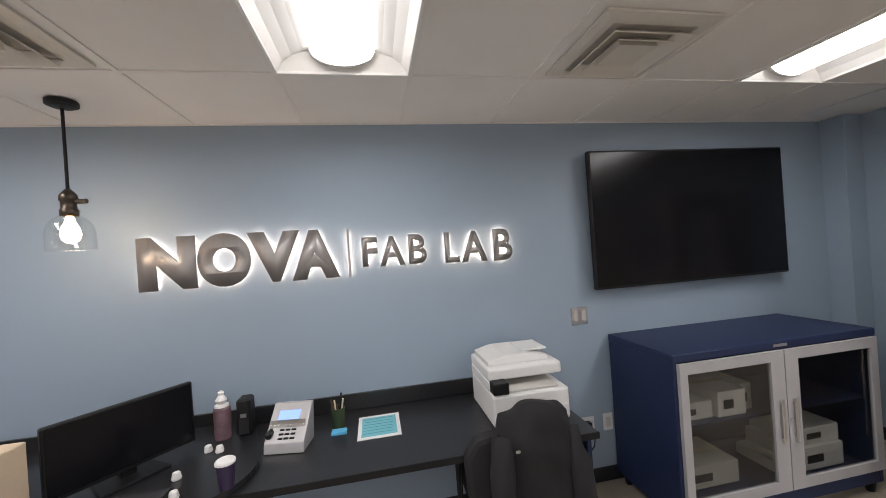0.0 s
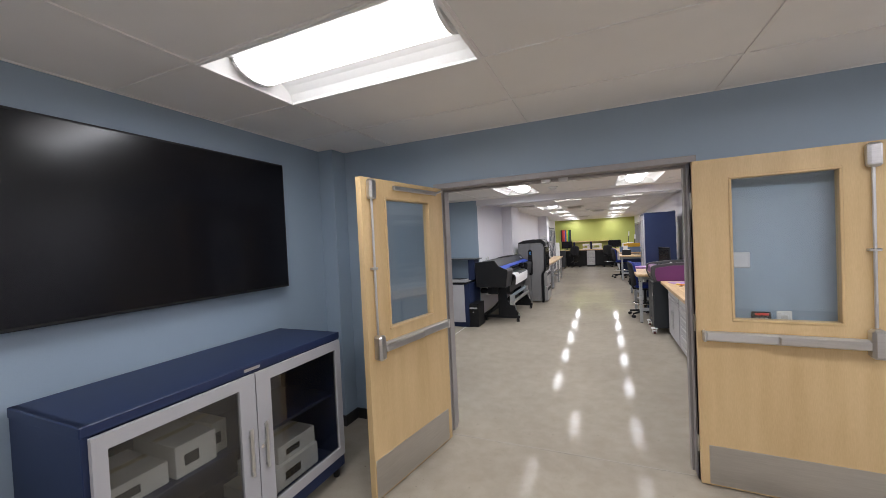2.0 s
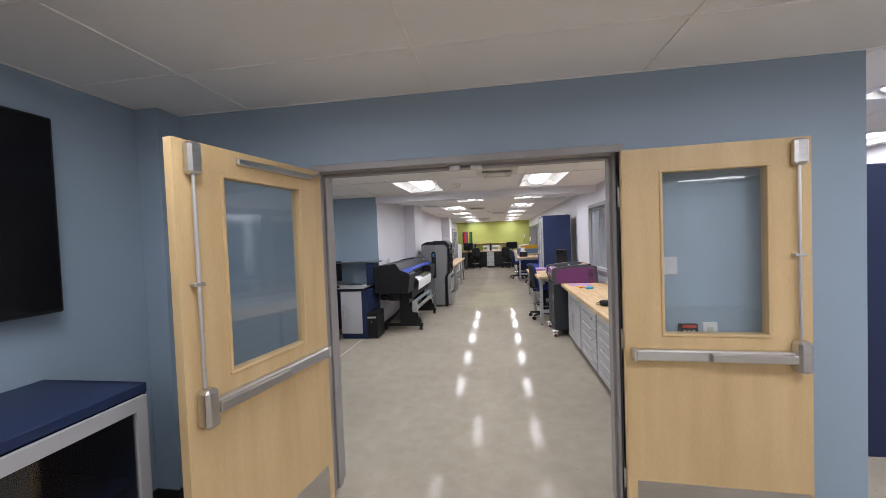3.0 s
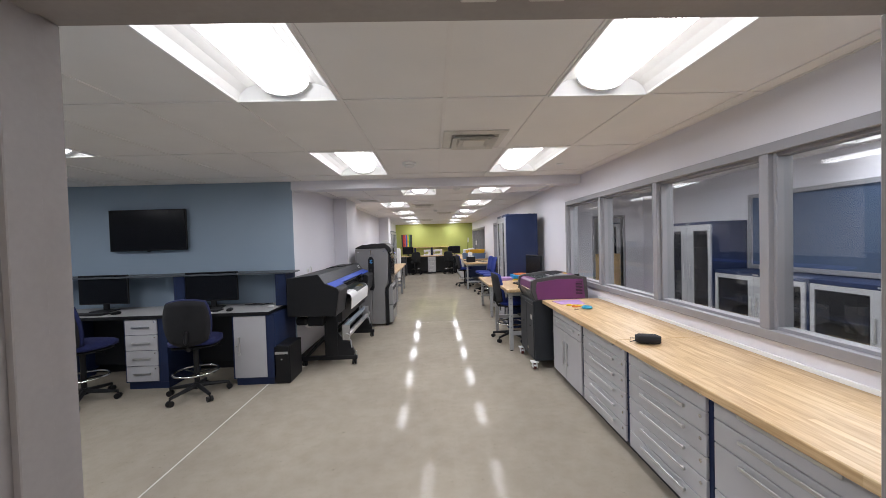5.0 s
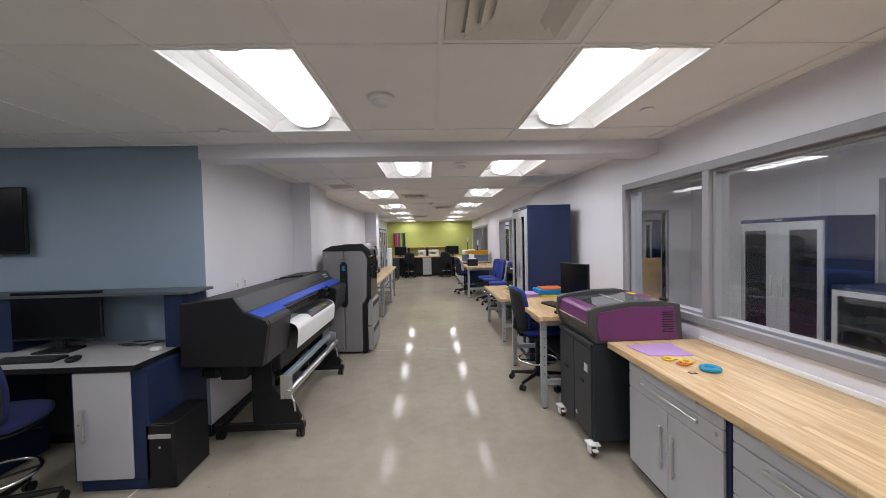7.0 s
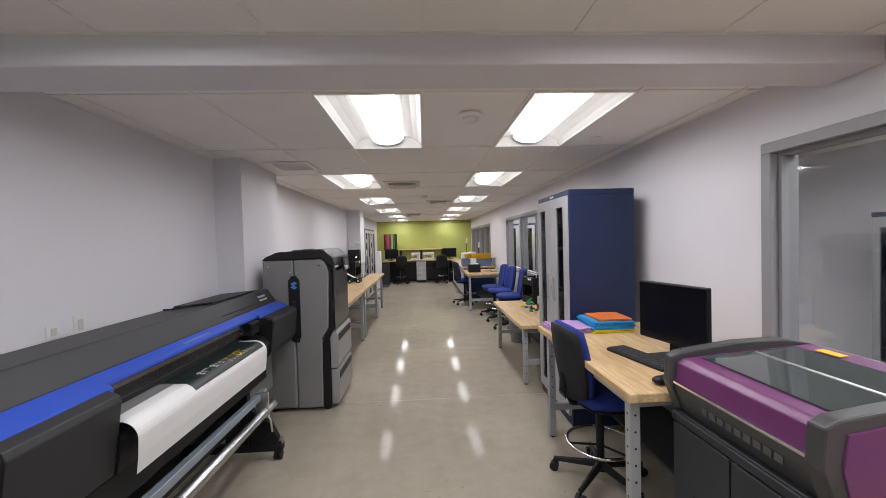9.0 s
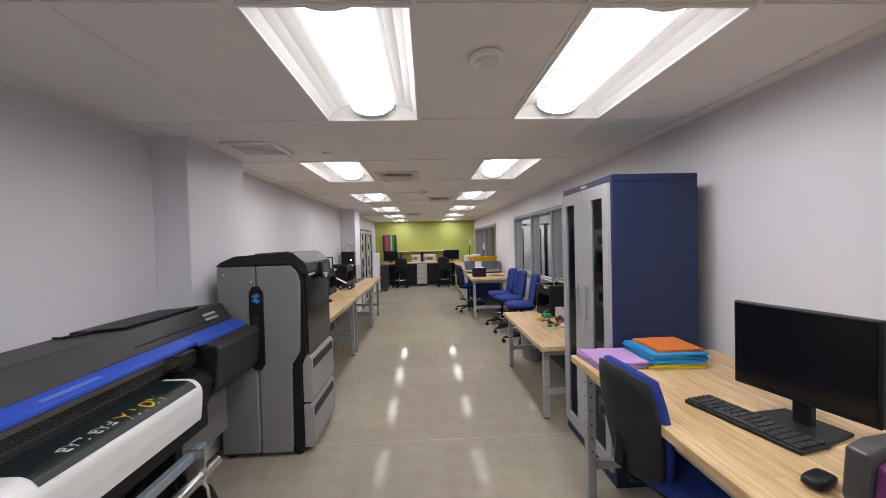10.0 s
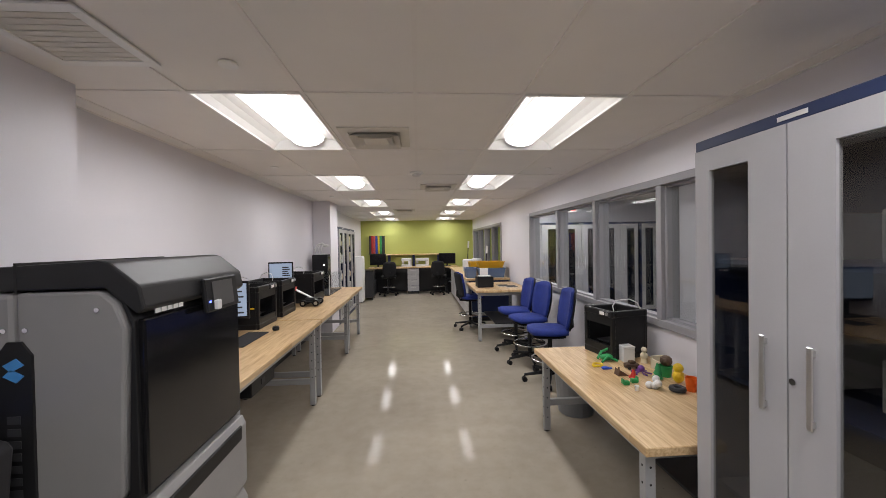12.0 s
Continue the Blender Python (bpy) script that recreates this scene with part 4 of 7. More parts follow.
for x, y in ((-1.62, -4.42), (-1.60, -4.36), (-1.40, -4.46), (-1.25, -4.40)):
    t = thing("loose_item", (x, y, 0.79), "small white desk oddment on the reception desk", "desk item", "desk oddments")
    bm = bm_new()
    lathe(bm, (x, y, 0.791), [(0.018, 0), (0.02, 0.006), (0.015, 0.03), (0.003, 0.014)], 12)
    part("body", bm, PAPER, t)

# white office printer
pr = thing("office_printer", (-1.62, -2.78, 0.76), "white multifunction office printer with a document feeder", "printer")
part("body", B(-1.86, -1.43, -2.98, -2.55, 0.761, 0.93, 0.012, 2), WPLAST, pr)
part("paper_drawer", B(-1.432, -1.422, -2.96, -2.57, 0.775, 0.845, 0.004), WPLAST, pr)
part("output_tray", B(-1.80, -1.45, -2.90, -2.60, 0.931, 0.945, 0.003), CARD, pr)
bm = bm_new()
box(bm, -1.86, -1.50, -2.98, -2.55, 0.985, 1.05, 0.012, 2)
box(bm, -1.86, -1.78, -2.98, -2.55, 0.93, 0.985, 0.004)
box(bm, -1.78, -1.50, -2.98, -2.93, 0.93, 0.985, 0.004)
part("scanner", bm, WPLAST, pr)
bm = bm_new()
prism(bm, [(-2.96, 1.05), (-2.96, 1.075), (-2.86, 1.10), (-2.72, 1.10), (-2.60, 1.075), (-2.60, 1.05)], "x", -1.84, -1.56, 0.005)
part("document_feeder", bm, WPLAST, pr)
part("feed_tray", B(-1.80, -1.60, -2.74, -2.585, 1.098, 1.108, 0.003), WPLAST, pr)
part("control_panel", B(-1.50, -1.425, -2.975, -2.89, 0.935, 0.995, 0.004), BLACKP, pr, "tilted black touch panel")
part("handle", B(-1.425, -1.415, -2.82, -2.70, 0.88, 0.895, 0.003), CARD, pr)

# black office chair with a coat over its back
ch = thing("office_chair", (-1.05, -2.85, 0), "black office chair with a dark jacket over its back", "chair")
bm = bm_new()
prism(bm, [(-3.12, 0.50), (-3.14, 0.76), (-3.08, 0.84), (-2.94, 0.865), (-2.76, 0.85), (-2.68, 0.78), (-2.66, 0.50)], "x", -1.06, -0.98, 0.025)
part("backrest", bm, SOFTBLK, ch)
bm = pad(bm_new(), 0.40, 0.66, 0.15, 0.03, 0.55, 21)
for v in bm.verts:
    fold = 0.012 * math.sin(34 * v.co.x + 5 * v.co.z + 2.0 * noise.noise(v.co * 4))
    v.co += 0.022 * noise.noise_vector(v.co * 8) + Vector((0, fold * (1.0 if v.co.z < 0.22 else 0.4), 0.03 * v.co.x if v.co.z > 0.2 else 0))
bm.transform(pose(-0.985, -2.79, 0.645, 0, 0, 90))
jacket = part("jacket", bm, SOFTBLK, ch, "dark jacket hung over the back", smooth=True)
for s, yy in ((-1, -2.965), (1, -2.63)):
    bm = tube(bm_new(), [(-0.98, yy, 0.84), (-0.93, yy + s * 0.02, 0.70), (-0.92, yy + s * 0.03, 0.52), (-0.94, yy + s * 0.02, 0.36)], 0.055, 12)
    for v in bm.verts:
        v.co += 0.018 * noise.noise_vector(v.co * 12)
    part("sleeve", bm, SOFTBLK, jacket, smooth=True)
part("zip_pull", B(-0.905, -0.898, -2.925, -2.905, 0.80, 0.812, 0.002), ALU, jacket)
part("seat", B(-1.50, -1.02, -3.10, -2.63, 0.44, 0.53, 0.03, 2), SOFTBLK, ch)
for y in (-3.15, -2.61):
    bm = bm_new()
    tube(bm, [(-1.1, y, 0.47), (-1.1, y, 0.70), (-1.35, y, 0.70)], 0.016)
    box(bm, -1.40, -1.08, y - 0.035, y + 0.035, 0.70, 0.735, 0.03)
    part("armrest", bm, BLACKP, ch)
part("column", cyl(bm_new(), (-1.26, -2.86, 0.10), (-1.26, -2.86, 0.44), 0.028, seg=14), BLACKP, ch)
for k in range(5):
    a = 2 * math.pi * k / 5 + 0.3
    tip = (-1.26 + 0.29 * math.cos(a), -2.86 + 0.29 * math.sin(a))
    leg = part("foot", cyl(bm_new(), (-1.26, -2.86, 0.11), (*tip, 0.075), 0.022, 0.014, seg=8), BLACKP, ch)
    part("caster", cyl(bm_new(), (tip[0] - 0.012 * math.sin(a), tip[1] + 0.012 * math.cos(a), 0.032), (tip[0] + 0.012 * math.sin(a), tip[1] - 0.012 * math.cos(a), 0.032), 0.03, seg=12), BLACKP, leg)

ch.location = (ch.location.x - 0.22, ch.location.y - 0.06, 0)


# glazed cabinets


def glass_cabinet(name, w, d, h, foot, label, edge=0.05, lock_stile=0.095, grip=0.048, shelves=3, stile=0.06, handle_z=None, door_glass=SMOKED, group=""):
    """A steel cabinet with two glazed doors; the front looks to -y, the back stands on y = 0."""
    t = thing(name, (0, 0, 0), label, "cabinet", group)
    s = 0.03
    bm = bm_new()
    box(bm, -w / 2, -w / 2 + s, -d, 0, foot, h, 0.003)
    box(bm, w / 2 - s, w / 2, -d, 0, foot, h, 0.003)
    box(bm, -w / 2 + s, w / 2 - s, -d, 0, foot, foot + 0.09, 0.003)
    box(bm, -w / 2 + s, w / 2 - s, -0.02, 0, foot + 0.09, h - s, 0)
    part("body", bm, NAVY, t)
    part("top", B(-w / 2 - 0.004, w / 2 + 0.004, -d - 0.004, 0, h - 0.045, h, 0.004), NAVY, t)
    part("maker_plate", B(-0.05, 0.05, -d - 0.007, -d - 0.003, h - 0.032, h - 0.016, 0.001), ALU, t, "small silver badge with plain bars")
    z0, z1 = foot + 0.095, h - 0.05
    for i in range(shelves):
        zz = z0 + (z1 - z0) * (i + 1) / (shelves + 1)
        part("shelf", B(-w / 2 + s + 0.002, w / 2 - s - 0.002, -d + 0.06, -0.022, zz, zz + 0.02, 0.002), NAVY, t)
    for sg in (-1, 1):
        a0, a1 = sorted((sg * 0.003, sg * (w / 2 - 0.020)))
        bm = bm_new()
        inner0, inner1 = a0 + (edge if sg < 0 else lock_stile), a1 - (lock_stile if sg < 0 else edge)
        for p in ((a0, a1, z0, z0 + stile), (a0, a1, z1 - stile, z1), (a0, inner0, z0 + stile, z1 - stile), (inner1, a1, z0 + stile, z1 - stile)):
            box(bm, p[0], p[1], -d - 0.024, -d - 0.002, p[2], p[3], 0.0)
        door = part("door", bm, DOORP, t, "light grey steel door frame with a dark pane")
        part("pane", B(inner0 - 0.004, inner1 + 0.004, -d - 0.014, -d - 0.010, z0 + stile - 0.004, z1 - stile + 0.004, 0), door_glass, door, shadow=False)
        hz = handle_z or (z0 + z1) / 2
        hx = sg * grip
        bm = bm_new()
        box(bm, hx - 0.010, hx + 0.010, -d - 0.040, -d - 0.033, hz - 0.13, hz + 0.13, 0.003)
        for dz in (-0.11, 0.11):
            box(bm, hx - 0.008, hx + 0.008, -d - 0.034, -d - 0.024, hz + dz - 0.01, hz + dz + 0.01, 0)
        part("handle", bm, ALU, door, "satin bar handle")
        if sg > 0:
            part("lock", cyl(bm_new(), (0.02, -d - 0.030, hz), (0.02, -d - 0.022, hz), 0.011, seg=14), CHROME, door)
    if foot > 0.05:
        for sx in (-1, 1):
            for yy in (-d + 0.04, -0.05):
                part("foot", cyl(bm_new(), (sx * (w / 2 - 0.05), yy, 0), (sx * (w / 2 - 0.05), yy, foot), 0.022, 0.03, seg=12), BLACKP, t)
    return t


CRED = glass_cabinet("glass_cabinet", 1.46, 0.575, 1.04, 0.07, "low navy steel cabinet with two glazed grey doors", shelves=1, handle_z=0.58)
place(CRED, pose(-1.945, -1.22, 0, 0, 0, 90))


def carton(name, x0, x1, y0, y1, z0, z1, m, label):
    t = thing(name, ((x0 + x1) / 2, (y0 + y1) / 2, z0), label, "box", "stored boxes")
    part("carton", B(x0, x1, y0, y1, z0, z1, 0.003), m, t)
    part("label", B(x1, x1 + 0.002, y0 + (y1 - y0) * 0.2, y0 + (y1 - y0) * 0.55, z0 + (z1 - z0) * 0.3, z0 + (z1 - z0) * 0.65, 0), CHARCOAL, t)
    part("tape", B((x0 + x1) / 2 - 0.02, (x0 + x1) / 2 + 0.02, y0 + 0.004, y1 - 0.004, z1, z1 + 0.001, 0), CREAM, t)


carton("storage_box", -1.80, -1.48, -1.86, -1.60, 0.597, 0.70, PAPER, "white carton on the cabinet shelf")
carton("storage_box", -1.80, -1.46, -1.58, -1.38, 0.597, 0.75, PAPER, "white carton on the cabinet shelf")
carton("storage_box", -1.80, -1.50, -1.37, -1.29, 0.597, 0.76, CARD, "grey carton on the cabinet shelf")
carton("storage_box", -1.80, -1.50, -1.85, -1.42, 0.166, 0.30, CARD, "grey carton at the bottom of the cabinet")
carton("storage_box", -1.80, -1.46, -1.02, -0.66, 0.166, 0.31, PAPER, "white carton at the bottom of the cabinet")
carton("storage_box", -1.80, -1.48, -0.98, -0.66, 0.315, 0.42, PAPER, "white carton stacked in the cabinet")
carton("storage_box", -1.76, -1.48, -1.15, -1.05, 0.166, 0.24, CARD, "small grey carton in the cabinet")

# ---- the workshop: seating ----


def stool(name, fabric, label, group):
    """A drafting chair on casters; the sitter looks to +y."""
    t = thing(name, (0, 0, 0), label, "chair", group)
    bm = pad(bm_new(), 0.49, 0.46, 0.085, 0.03, 0.5, up=False)
    bm.transform(Matrix.Translation((0, 0.03, 0.615)))
    part("seat", bm, fabric, t, smooth=True)
    bm = pad(bm_new(), 0.44, 0.40, 0.025, 0.02, 0.5, up=False)
    bm.transform(Matrix.Translation((0, 0.03, 0.562)))
    part("seat_pan", bm, BLACKP, t, smooth=True)
    lean = pose(0, -0.225, 0.845, 9)
    bm = pad(bm_new(), 0.44, 0.51, 0.055, 0.05, 0.55)
    bm.transform(lean)
    part("backrest", bm, fabric, t, smooth=True)
    bm = pad(bm_new(), 0.43, 0.50, 0.022, 0.05, 0.3)
    bm.transform(lean @ Matrix.Translation((0, -0.034, 0)))
    part("back_shell", bm, SOFTBLK, t, "black plastic back shell", smooth=True)
    part("back_stem", tube(bm_new(), [(0, -0.25, 0.76), (0, -0.26, 0.64), (0, -0.20, 0.555), (0, -0.05, 0.54)], 0.022), BLACKP, t)
    part("column", cyl(bm_new(), (0, 0, 0.10), (0, 0, 0.55), 0.026, seg=14), BLACKP, t)
    part("mechanism", B(-0.08, 0.08, -0.10, 0.10, 0.525, 0.553, 0.01), BLACKP, t)
    part("lever", tube(bm_new(), [(0.06, 0.02, 0.535), (0.20, 0.03, 0.53), (0.24, 0.03, 0.525)], 0.006), BLACKP, t)
    fr = part("foot_ring", ring(bm_new(), (0, 0, 0.27), 0.215, 0.011), CHROME, t, "chrome foot ring", smooth=True)
    for a in (0.4, 2.5, 4.6):
        part("spoke", cyl(bm_new(), (0.02 * math.cos(a), 0.02 * math.sin(a), 0.25), (0.21 * math.cos(a), 0.21 * math.sin(a), 0.268), 0.008, seg=8), BLACKP, fr)
    part("hub", cyl(bm_new(), (0, 0, 0.085), (0, 0, 0.15), 0.045, 0.035, seg=16), BLACKP, t)
    for k in range(5):
        a = 2 * math.pi * k / 5 + 0.35
        c, s = math.cos(a), math.sin(a)
        bm = cyl(bm_new(), (0.03 * c, 0.03 * s, 0.115), (0.305 * c, 0.305 * s, 0.082), 0.026, 0.016, seg=8)
        leg = part("leg", bm, BLACKP, t)
        bm = bm_new()
        cyl(bm, (0.305 * c - 0.026 * s, 0.305 * s + 0.026 * c, 0.03), (0.305 * c - 0.006 * s, 0.305 * s + 0.006 * c, 0.03), 0.03, seg=14)
        cyl(bm, (0.305 * c + 0.026 * s, 0.305 * s - 0.026 * c, 0.03), (0.305 * c + 0.006 * s, 0.305 * s - 0.006 * c, 0.03), 0.03, seg=14)
        cyl(bm, (0.305 * c, 0.305 * s, 0.03), (0.305 * c, 0.305 * s, 0.08), 0.008, seg=8)
        part("caster", bm, BLACKP, leg)
    return t


BLUECHAIR = "tall royal blue fabric drafting chair with a chrome foot ring"
c0 = stool("drafting_chair", FABBLUE, BLUECHAIR, "blue drafting chairs")
place(c0, pose(1.16, 5.60, 0, 0, 0, -86))
for x, y, r in ((1.56, 9.85, 84), (1.53, 10.55, 100), (1.50, 11.15, 92), (1.02, 12.72, -80)):
    copy_thing(c0, pose(x, y, 0, 0, 0, r))
# the alcove pair: dimness is put into the fabric colour
c2 = stool("drafting_chair", FABBLUE_DIM, "tall blue drafting chair at the computer desk, its fabric darkened for the dim alcove", "navy drafting chairs")
place(c2, pose(-2.70, 3.78, 0, 0, 0, 14))
copy_thing(c2, pose(-3.86, 3.72, 0, 0, 0, -8))
c1 = stool("drafting_chair", SOFTBLK, "tall black drafting chair at the sewing desk", "black drafting chairs")
place(c1, pose(-0.92, 17.72, 0, 0, 0, 10))
copy_thing(c1, pose(0.70, 17.66, 0, 0, 0, -12))

# ---- benches ----


def bench(x0, x1, y0, y1, z, label, shelf=None, open_side=-1, group="butcher block benches"):
    """A steel framed bench with a butcher block top; x0 is the aisle edge when open_side is -1."""
    t = thing("workbench", ((x0 + x1) / 2, (y0 + y1) / 2, 0), label, "workbench", group)
    part("top", B(x0, x1, y0, y1, z - 0.044, z, 0.004), BLOCK, t, "pale butcher block top")
    p, ins = 0.052, 0.045
    for yy in (y0 + 0.08, y1 - 0.08 - p):
        for xx in (x0 + ins, x1 - ins - p):
            bm = bm_new()
            box(bm, xx, xx + p, yy, yy + p, 0.012, z - 0.046, 0.003)
            leg = part("leg", bm, LEGS, t)
            part("foot", cyl(bm_new(), (xx + p / 2, yy + p / 2, 0), (xx + p / 2, yy + p / 2, 0.014), 0.022, 0.016, seg=12), BLACKP, leg)
            # black discs on the solid leg paint the shade in its bolt holes
            bm = bm_new()
            for i in range(6):
                zz = z - 0.14 - 0.085 * i
                cyl(bm, (xx + p / 2, yy - 0.0012, zz), (xx + p / 2, yy + 0.002, zz), 0.006, seg=8)
                cyl(bm, (xx - 0.0012 if open_side < 0 else xx + p + 0.0012, yy + p / 2, zz), (xx + p / 2, yy + p / 2, zz), 0.006, seg=8)
            part("bolt_holes", bm, DARK, leg)
        part("end_rail", B(x0 + ins + p, x1 - ins - p, yy + 0.008, yy + p - 0.008, 0.22, 0.275, 0.003), LEGS, t)
        part("top_rail", B(x0 + ins + p, x1 - ins - p, yy + 0.008, yy + p - 0.008, z - 0.105, z - 0.046, 0.003), LEGS, t)
    bx = x1 - ins - p if open_side < 0 else x0 + ins
    part("stretcher", B(bx + 0.012, bx + 0.04, y0 + 0.08 + p, y1 - 0.08 - p, 0.22, 0.275, 0.003), LEGS, t)
    for xx in (x0 + ins + 0.012, x1 - ins - 0.04):
        part("apron", B(xx, xx + 0.028, y0 + 0.08 + p, y1 - 0.08 - p, z - 0.105, z - 0.046, 0.003), LEGS, t)
    if shelf:
        part("lower_shelf", B(shelf[0], shelf[1], y0 + 0.09, y1 - 0.09, 0.277, 0.295, 0.003), CHARCOAL, t, "dark lower shelf")
    return t


bench(0.965, 1.92, 4.875, 6.298, 0.90, "butcher block bench with grey steel legs, holding a computer", (1.40, 1.86))
bench(1.05, 1.90, 7.20, 8.84, 0.69, "low butcher block bench covered in small printed toys", (1.45, 1.84))
bench(0.97, 1.90, 11.62, 12.90, 0.86, "butcher block bench with a black box on it", (1.30, 1.84))
bench(-1.92, -1.0, 7.74, 9.585, 0.86, "long butcher block bench carrying small printers", None, 1)
bench(-1.92, -1.0, 9.60, 11.38, 0.86, "long butcher block bench carrying small printers", None, 1)
bench(-1.92, -1.02, 11.395, 12.62, 0.86, "butcher block bench with a clear case at its end", None, 1)

# ---- drawer counter under the window ----


def drawer_unit(y0, y1, fronts, label):
    """A grey fronted navy unit facing -x; fronts: (kind, z0, z1)."""
    X = 1.35
    t = thing("drawer_cabinet", ((X + 1.93) / 2, (y0 + y1) / 2, 0), label, "cabinet", "counter cabinets")
    bm = bm_new()
    box(bm, X + 0.004, 1.93, y0, y1, 0.075, 0.815, 0.003)
    part("carcass", bm, NAVY, t)
    part("plinth", B(X + 0.05, 1.90, y0 + 0.01, y1 - 0.01, 0, 0.075, 0.002), BASEB, t)
    a, b = y0 + 0.025, y1 - 0.025
    for kind, z0, z1 in fronts:
        if kind == "drawer":
            dr = part("drawer", B(X - 0.016, X + 0.002, a, b, z0, z1, 0.003), LGREY, t, "light grey drawer front")
            bm = bm_new()
            zz = z1 - 0.034
            box(bm, X - 0.034, X - 0.026, a + 0.16, b - 0.16, zz - 0.010, zz + 0.010, 0.003)
            for yy in (a + 0.165, b - 0.185):
                box(bm, X - 0.028, X - 0.016, yy, yy + 0.02, zz - 0.008, zz + 0.008, 0)
            part("handle", bm, ALU, dr, "slim satin bar handle")
            part("lock", cyl(bm_new(), (X - 0.020, a + 0.04, zz), (X - 0.015, a + 0.04, zz), 0.010, seg=12), CHROME, dr)
        else:
            mid = (a + b) / 2
            for sg, p, q in ((1, a, mid - 0.002), (-1, mid + 0.002, b)):
                dr = part("door", B(X - 0.016, X + 0.002, p, q, z0, z1, 0.003), LGREY, t, "light grey cupboard door")
                hy = q - 0.05 if sg > 0 else p + 0.05
                bm = bm_new()
                box(bm, X - 0.036, X - 0.026, hy - 0.010, hy + 0.010, z1 - 0.36, z1 - 0.10, 0.003)
                for zz in (z1 - 0.34, z1 - 0.14):
                    box(bm, X - 0.028, X - 0.016, hy - 0.008, hy + 0.008, zz, zz + 0.02, 0)
                part("handle", bm, ALU, dr, "upright satin bar handle")


def stack(zs):
    return [("drawer", a + 0.003, b - 0.003) for a, b in zip(zs, zs[1:])]


drawer_unit(3.145, 4.02, stack([0.60, 0.705, 0.81]) + [("doors", 0.085, 0.597)], "grey unit with two drawers over two cupboard doors")
drawer_unit(2.325, 3.14, stack([0.085, 0.206, 0.327, 0.448, 0.569, 0.69, 0.81]), "grey six-drawer unit under the counter")
drawer_unit(1.505, 2.32, stack([0.085, 0.206, 0.327, 0.448, 0.569, 0.69, 0.81]), "grey six-drawer unit under the counter")
drawer_unit(0.685, 1.50, stack([0.085, 0.327, 0.569, 0.69, 0.81]), "grey unit with deep and shallow drawers")
for k, (y0, y1) in enumerate(((0.55, 2.318), (2.320, 4.15))):
    w = thing("counter_top", (1.6, (y0 + y1) / 2, 0.815), "pale butcher block worktop along the window wall", "worktop", "counter tops")
    part("slab", B(1.255, 1.945, y0, y1, 0.817, 0.862, 0.004), BLOCK, w)
    part("upstand", B(1.946, 1.965, y0, y1, 0.80, 0.885, 0.002), ENAMEL, w)

# things on the counter
cs = thing("zip_case", (1.43, 2.2, 0.862), "small black zipped case on the worktop", "case")
bm = pad(bm_new(), 0.165, 0.105, 0.06, 0.0, 0.35, up=False)
bm.transform(pose(1.43, 2.21, 0.893, 0, 0, -18))
part("shell", bm, SOFTBLK, cs, smooth=True)
bm = bm_new()
ring(bm, (0, 0, 0), 0.083, 0.003, 28, 6)
bm.transform(pose(1.43, 2.21, 0.893, 0, 0, -18) @ Matrix.Diagonal((0.97, 0.61, 1, 1)))
part("zip", bm, BLACKP, cs)
part("wrist_loop", tube(bm_new(), [(1.352, 2.24, 0.893), (1.33, 2.26, 0.89), (1.32, 2.245, 0.868), (1.352, 2.228, 0.88)], 0.003), BLACKP, cs)
ps = thing("purple_sheet", (1.5, 3.9, 0.862), "sheet of lavender craft foam on the worktop", "craft sheet")
bm = bm_new()
prism(bm, [(1.33, 4.03), (1.36, 3.80), (1.63, 3.77), (1.67, 4.06)], "z", 0.8625, 0.8665)
part("sheet", bm, LAV, ps)
tp = thing("blue_tape", (1.54, 3.5, 0.862), "roll of bright blue tape lying flat", "tape roll")
part("roll", ring(bm_new(), (1.545, 3.52, 0.875), 0.042, 0.014, 24, 8), mat("tape_blue", (0.02, 0.28, 0.45), 0.4), tp, smooth=True)
part("liner", cyl(bm_new(), (1.545, 3.52, 0.863), (1.545, 3.52, 0.872), 0.032, seg=20), MATS["tape_blue"], tp)
for n, (x, y, mm, lab) in enumerate(((1.43, 3.72, YELLOW, "yellow"), (1.50, 3.66, YELLOW, "yellow"), (1.46, 3.63, ORANGE, "orange"))):
    t = thing("craft_ring", (x, y, 0.862), "small %s plastic ring on the worktop" % lab, "craft piece", "craft rings")
    part("loop", ring(bm_new(), (x, y, 0.869), 0.027, 0.007, 18, 8), mm, t, smooth=True)
    part("tail", B(x + 0.02, x + 0.06, y - 0.008, y + 0.008, 0.863, 0.871, 0.003), mm, t)
t = thing("wood_token", (1.42, 3.49, 0.862), "small square dark wood token", "token")
part("chip", B(1.40, 1.44, 3.475, 3.505, 0.8625, 0.867, 0.001), BROWNP, t)
part("mark", B(1.41, 1.43, 3.485, 3.495, 0.8673, 0.8678, 0), CREAM, t)

# ---- laser cutter on its cabinet ----
LY0, LY1 = 4.16, 4.865
lz = thing("laser_cutter", (1.45, 4.55, 0), "plum and charcoal laser cutter on a dark steel stand", "laser cutter")
LX = 0.045
STAND = mat("dark_steel_paint", (0.028, 0.031, 0.036), 0.45, var=0.08, bump=0.1, spec=0.35)
part("stand", B(1.115 + LX, 1.74 + LX, LY0 + 0.02, LY1 - 0.02, 0.10, 0.84, 0.006), STAND, lz)
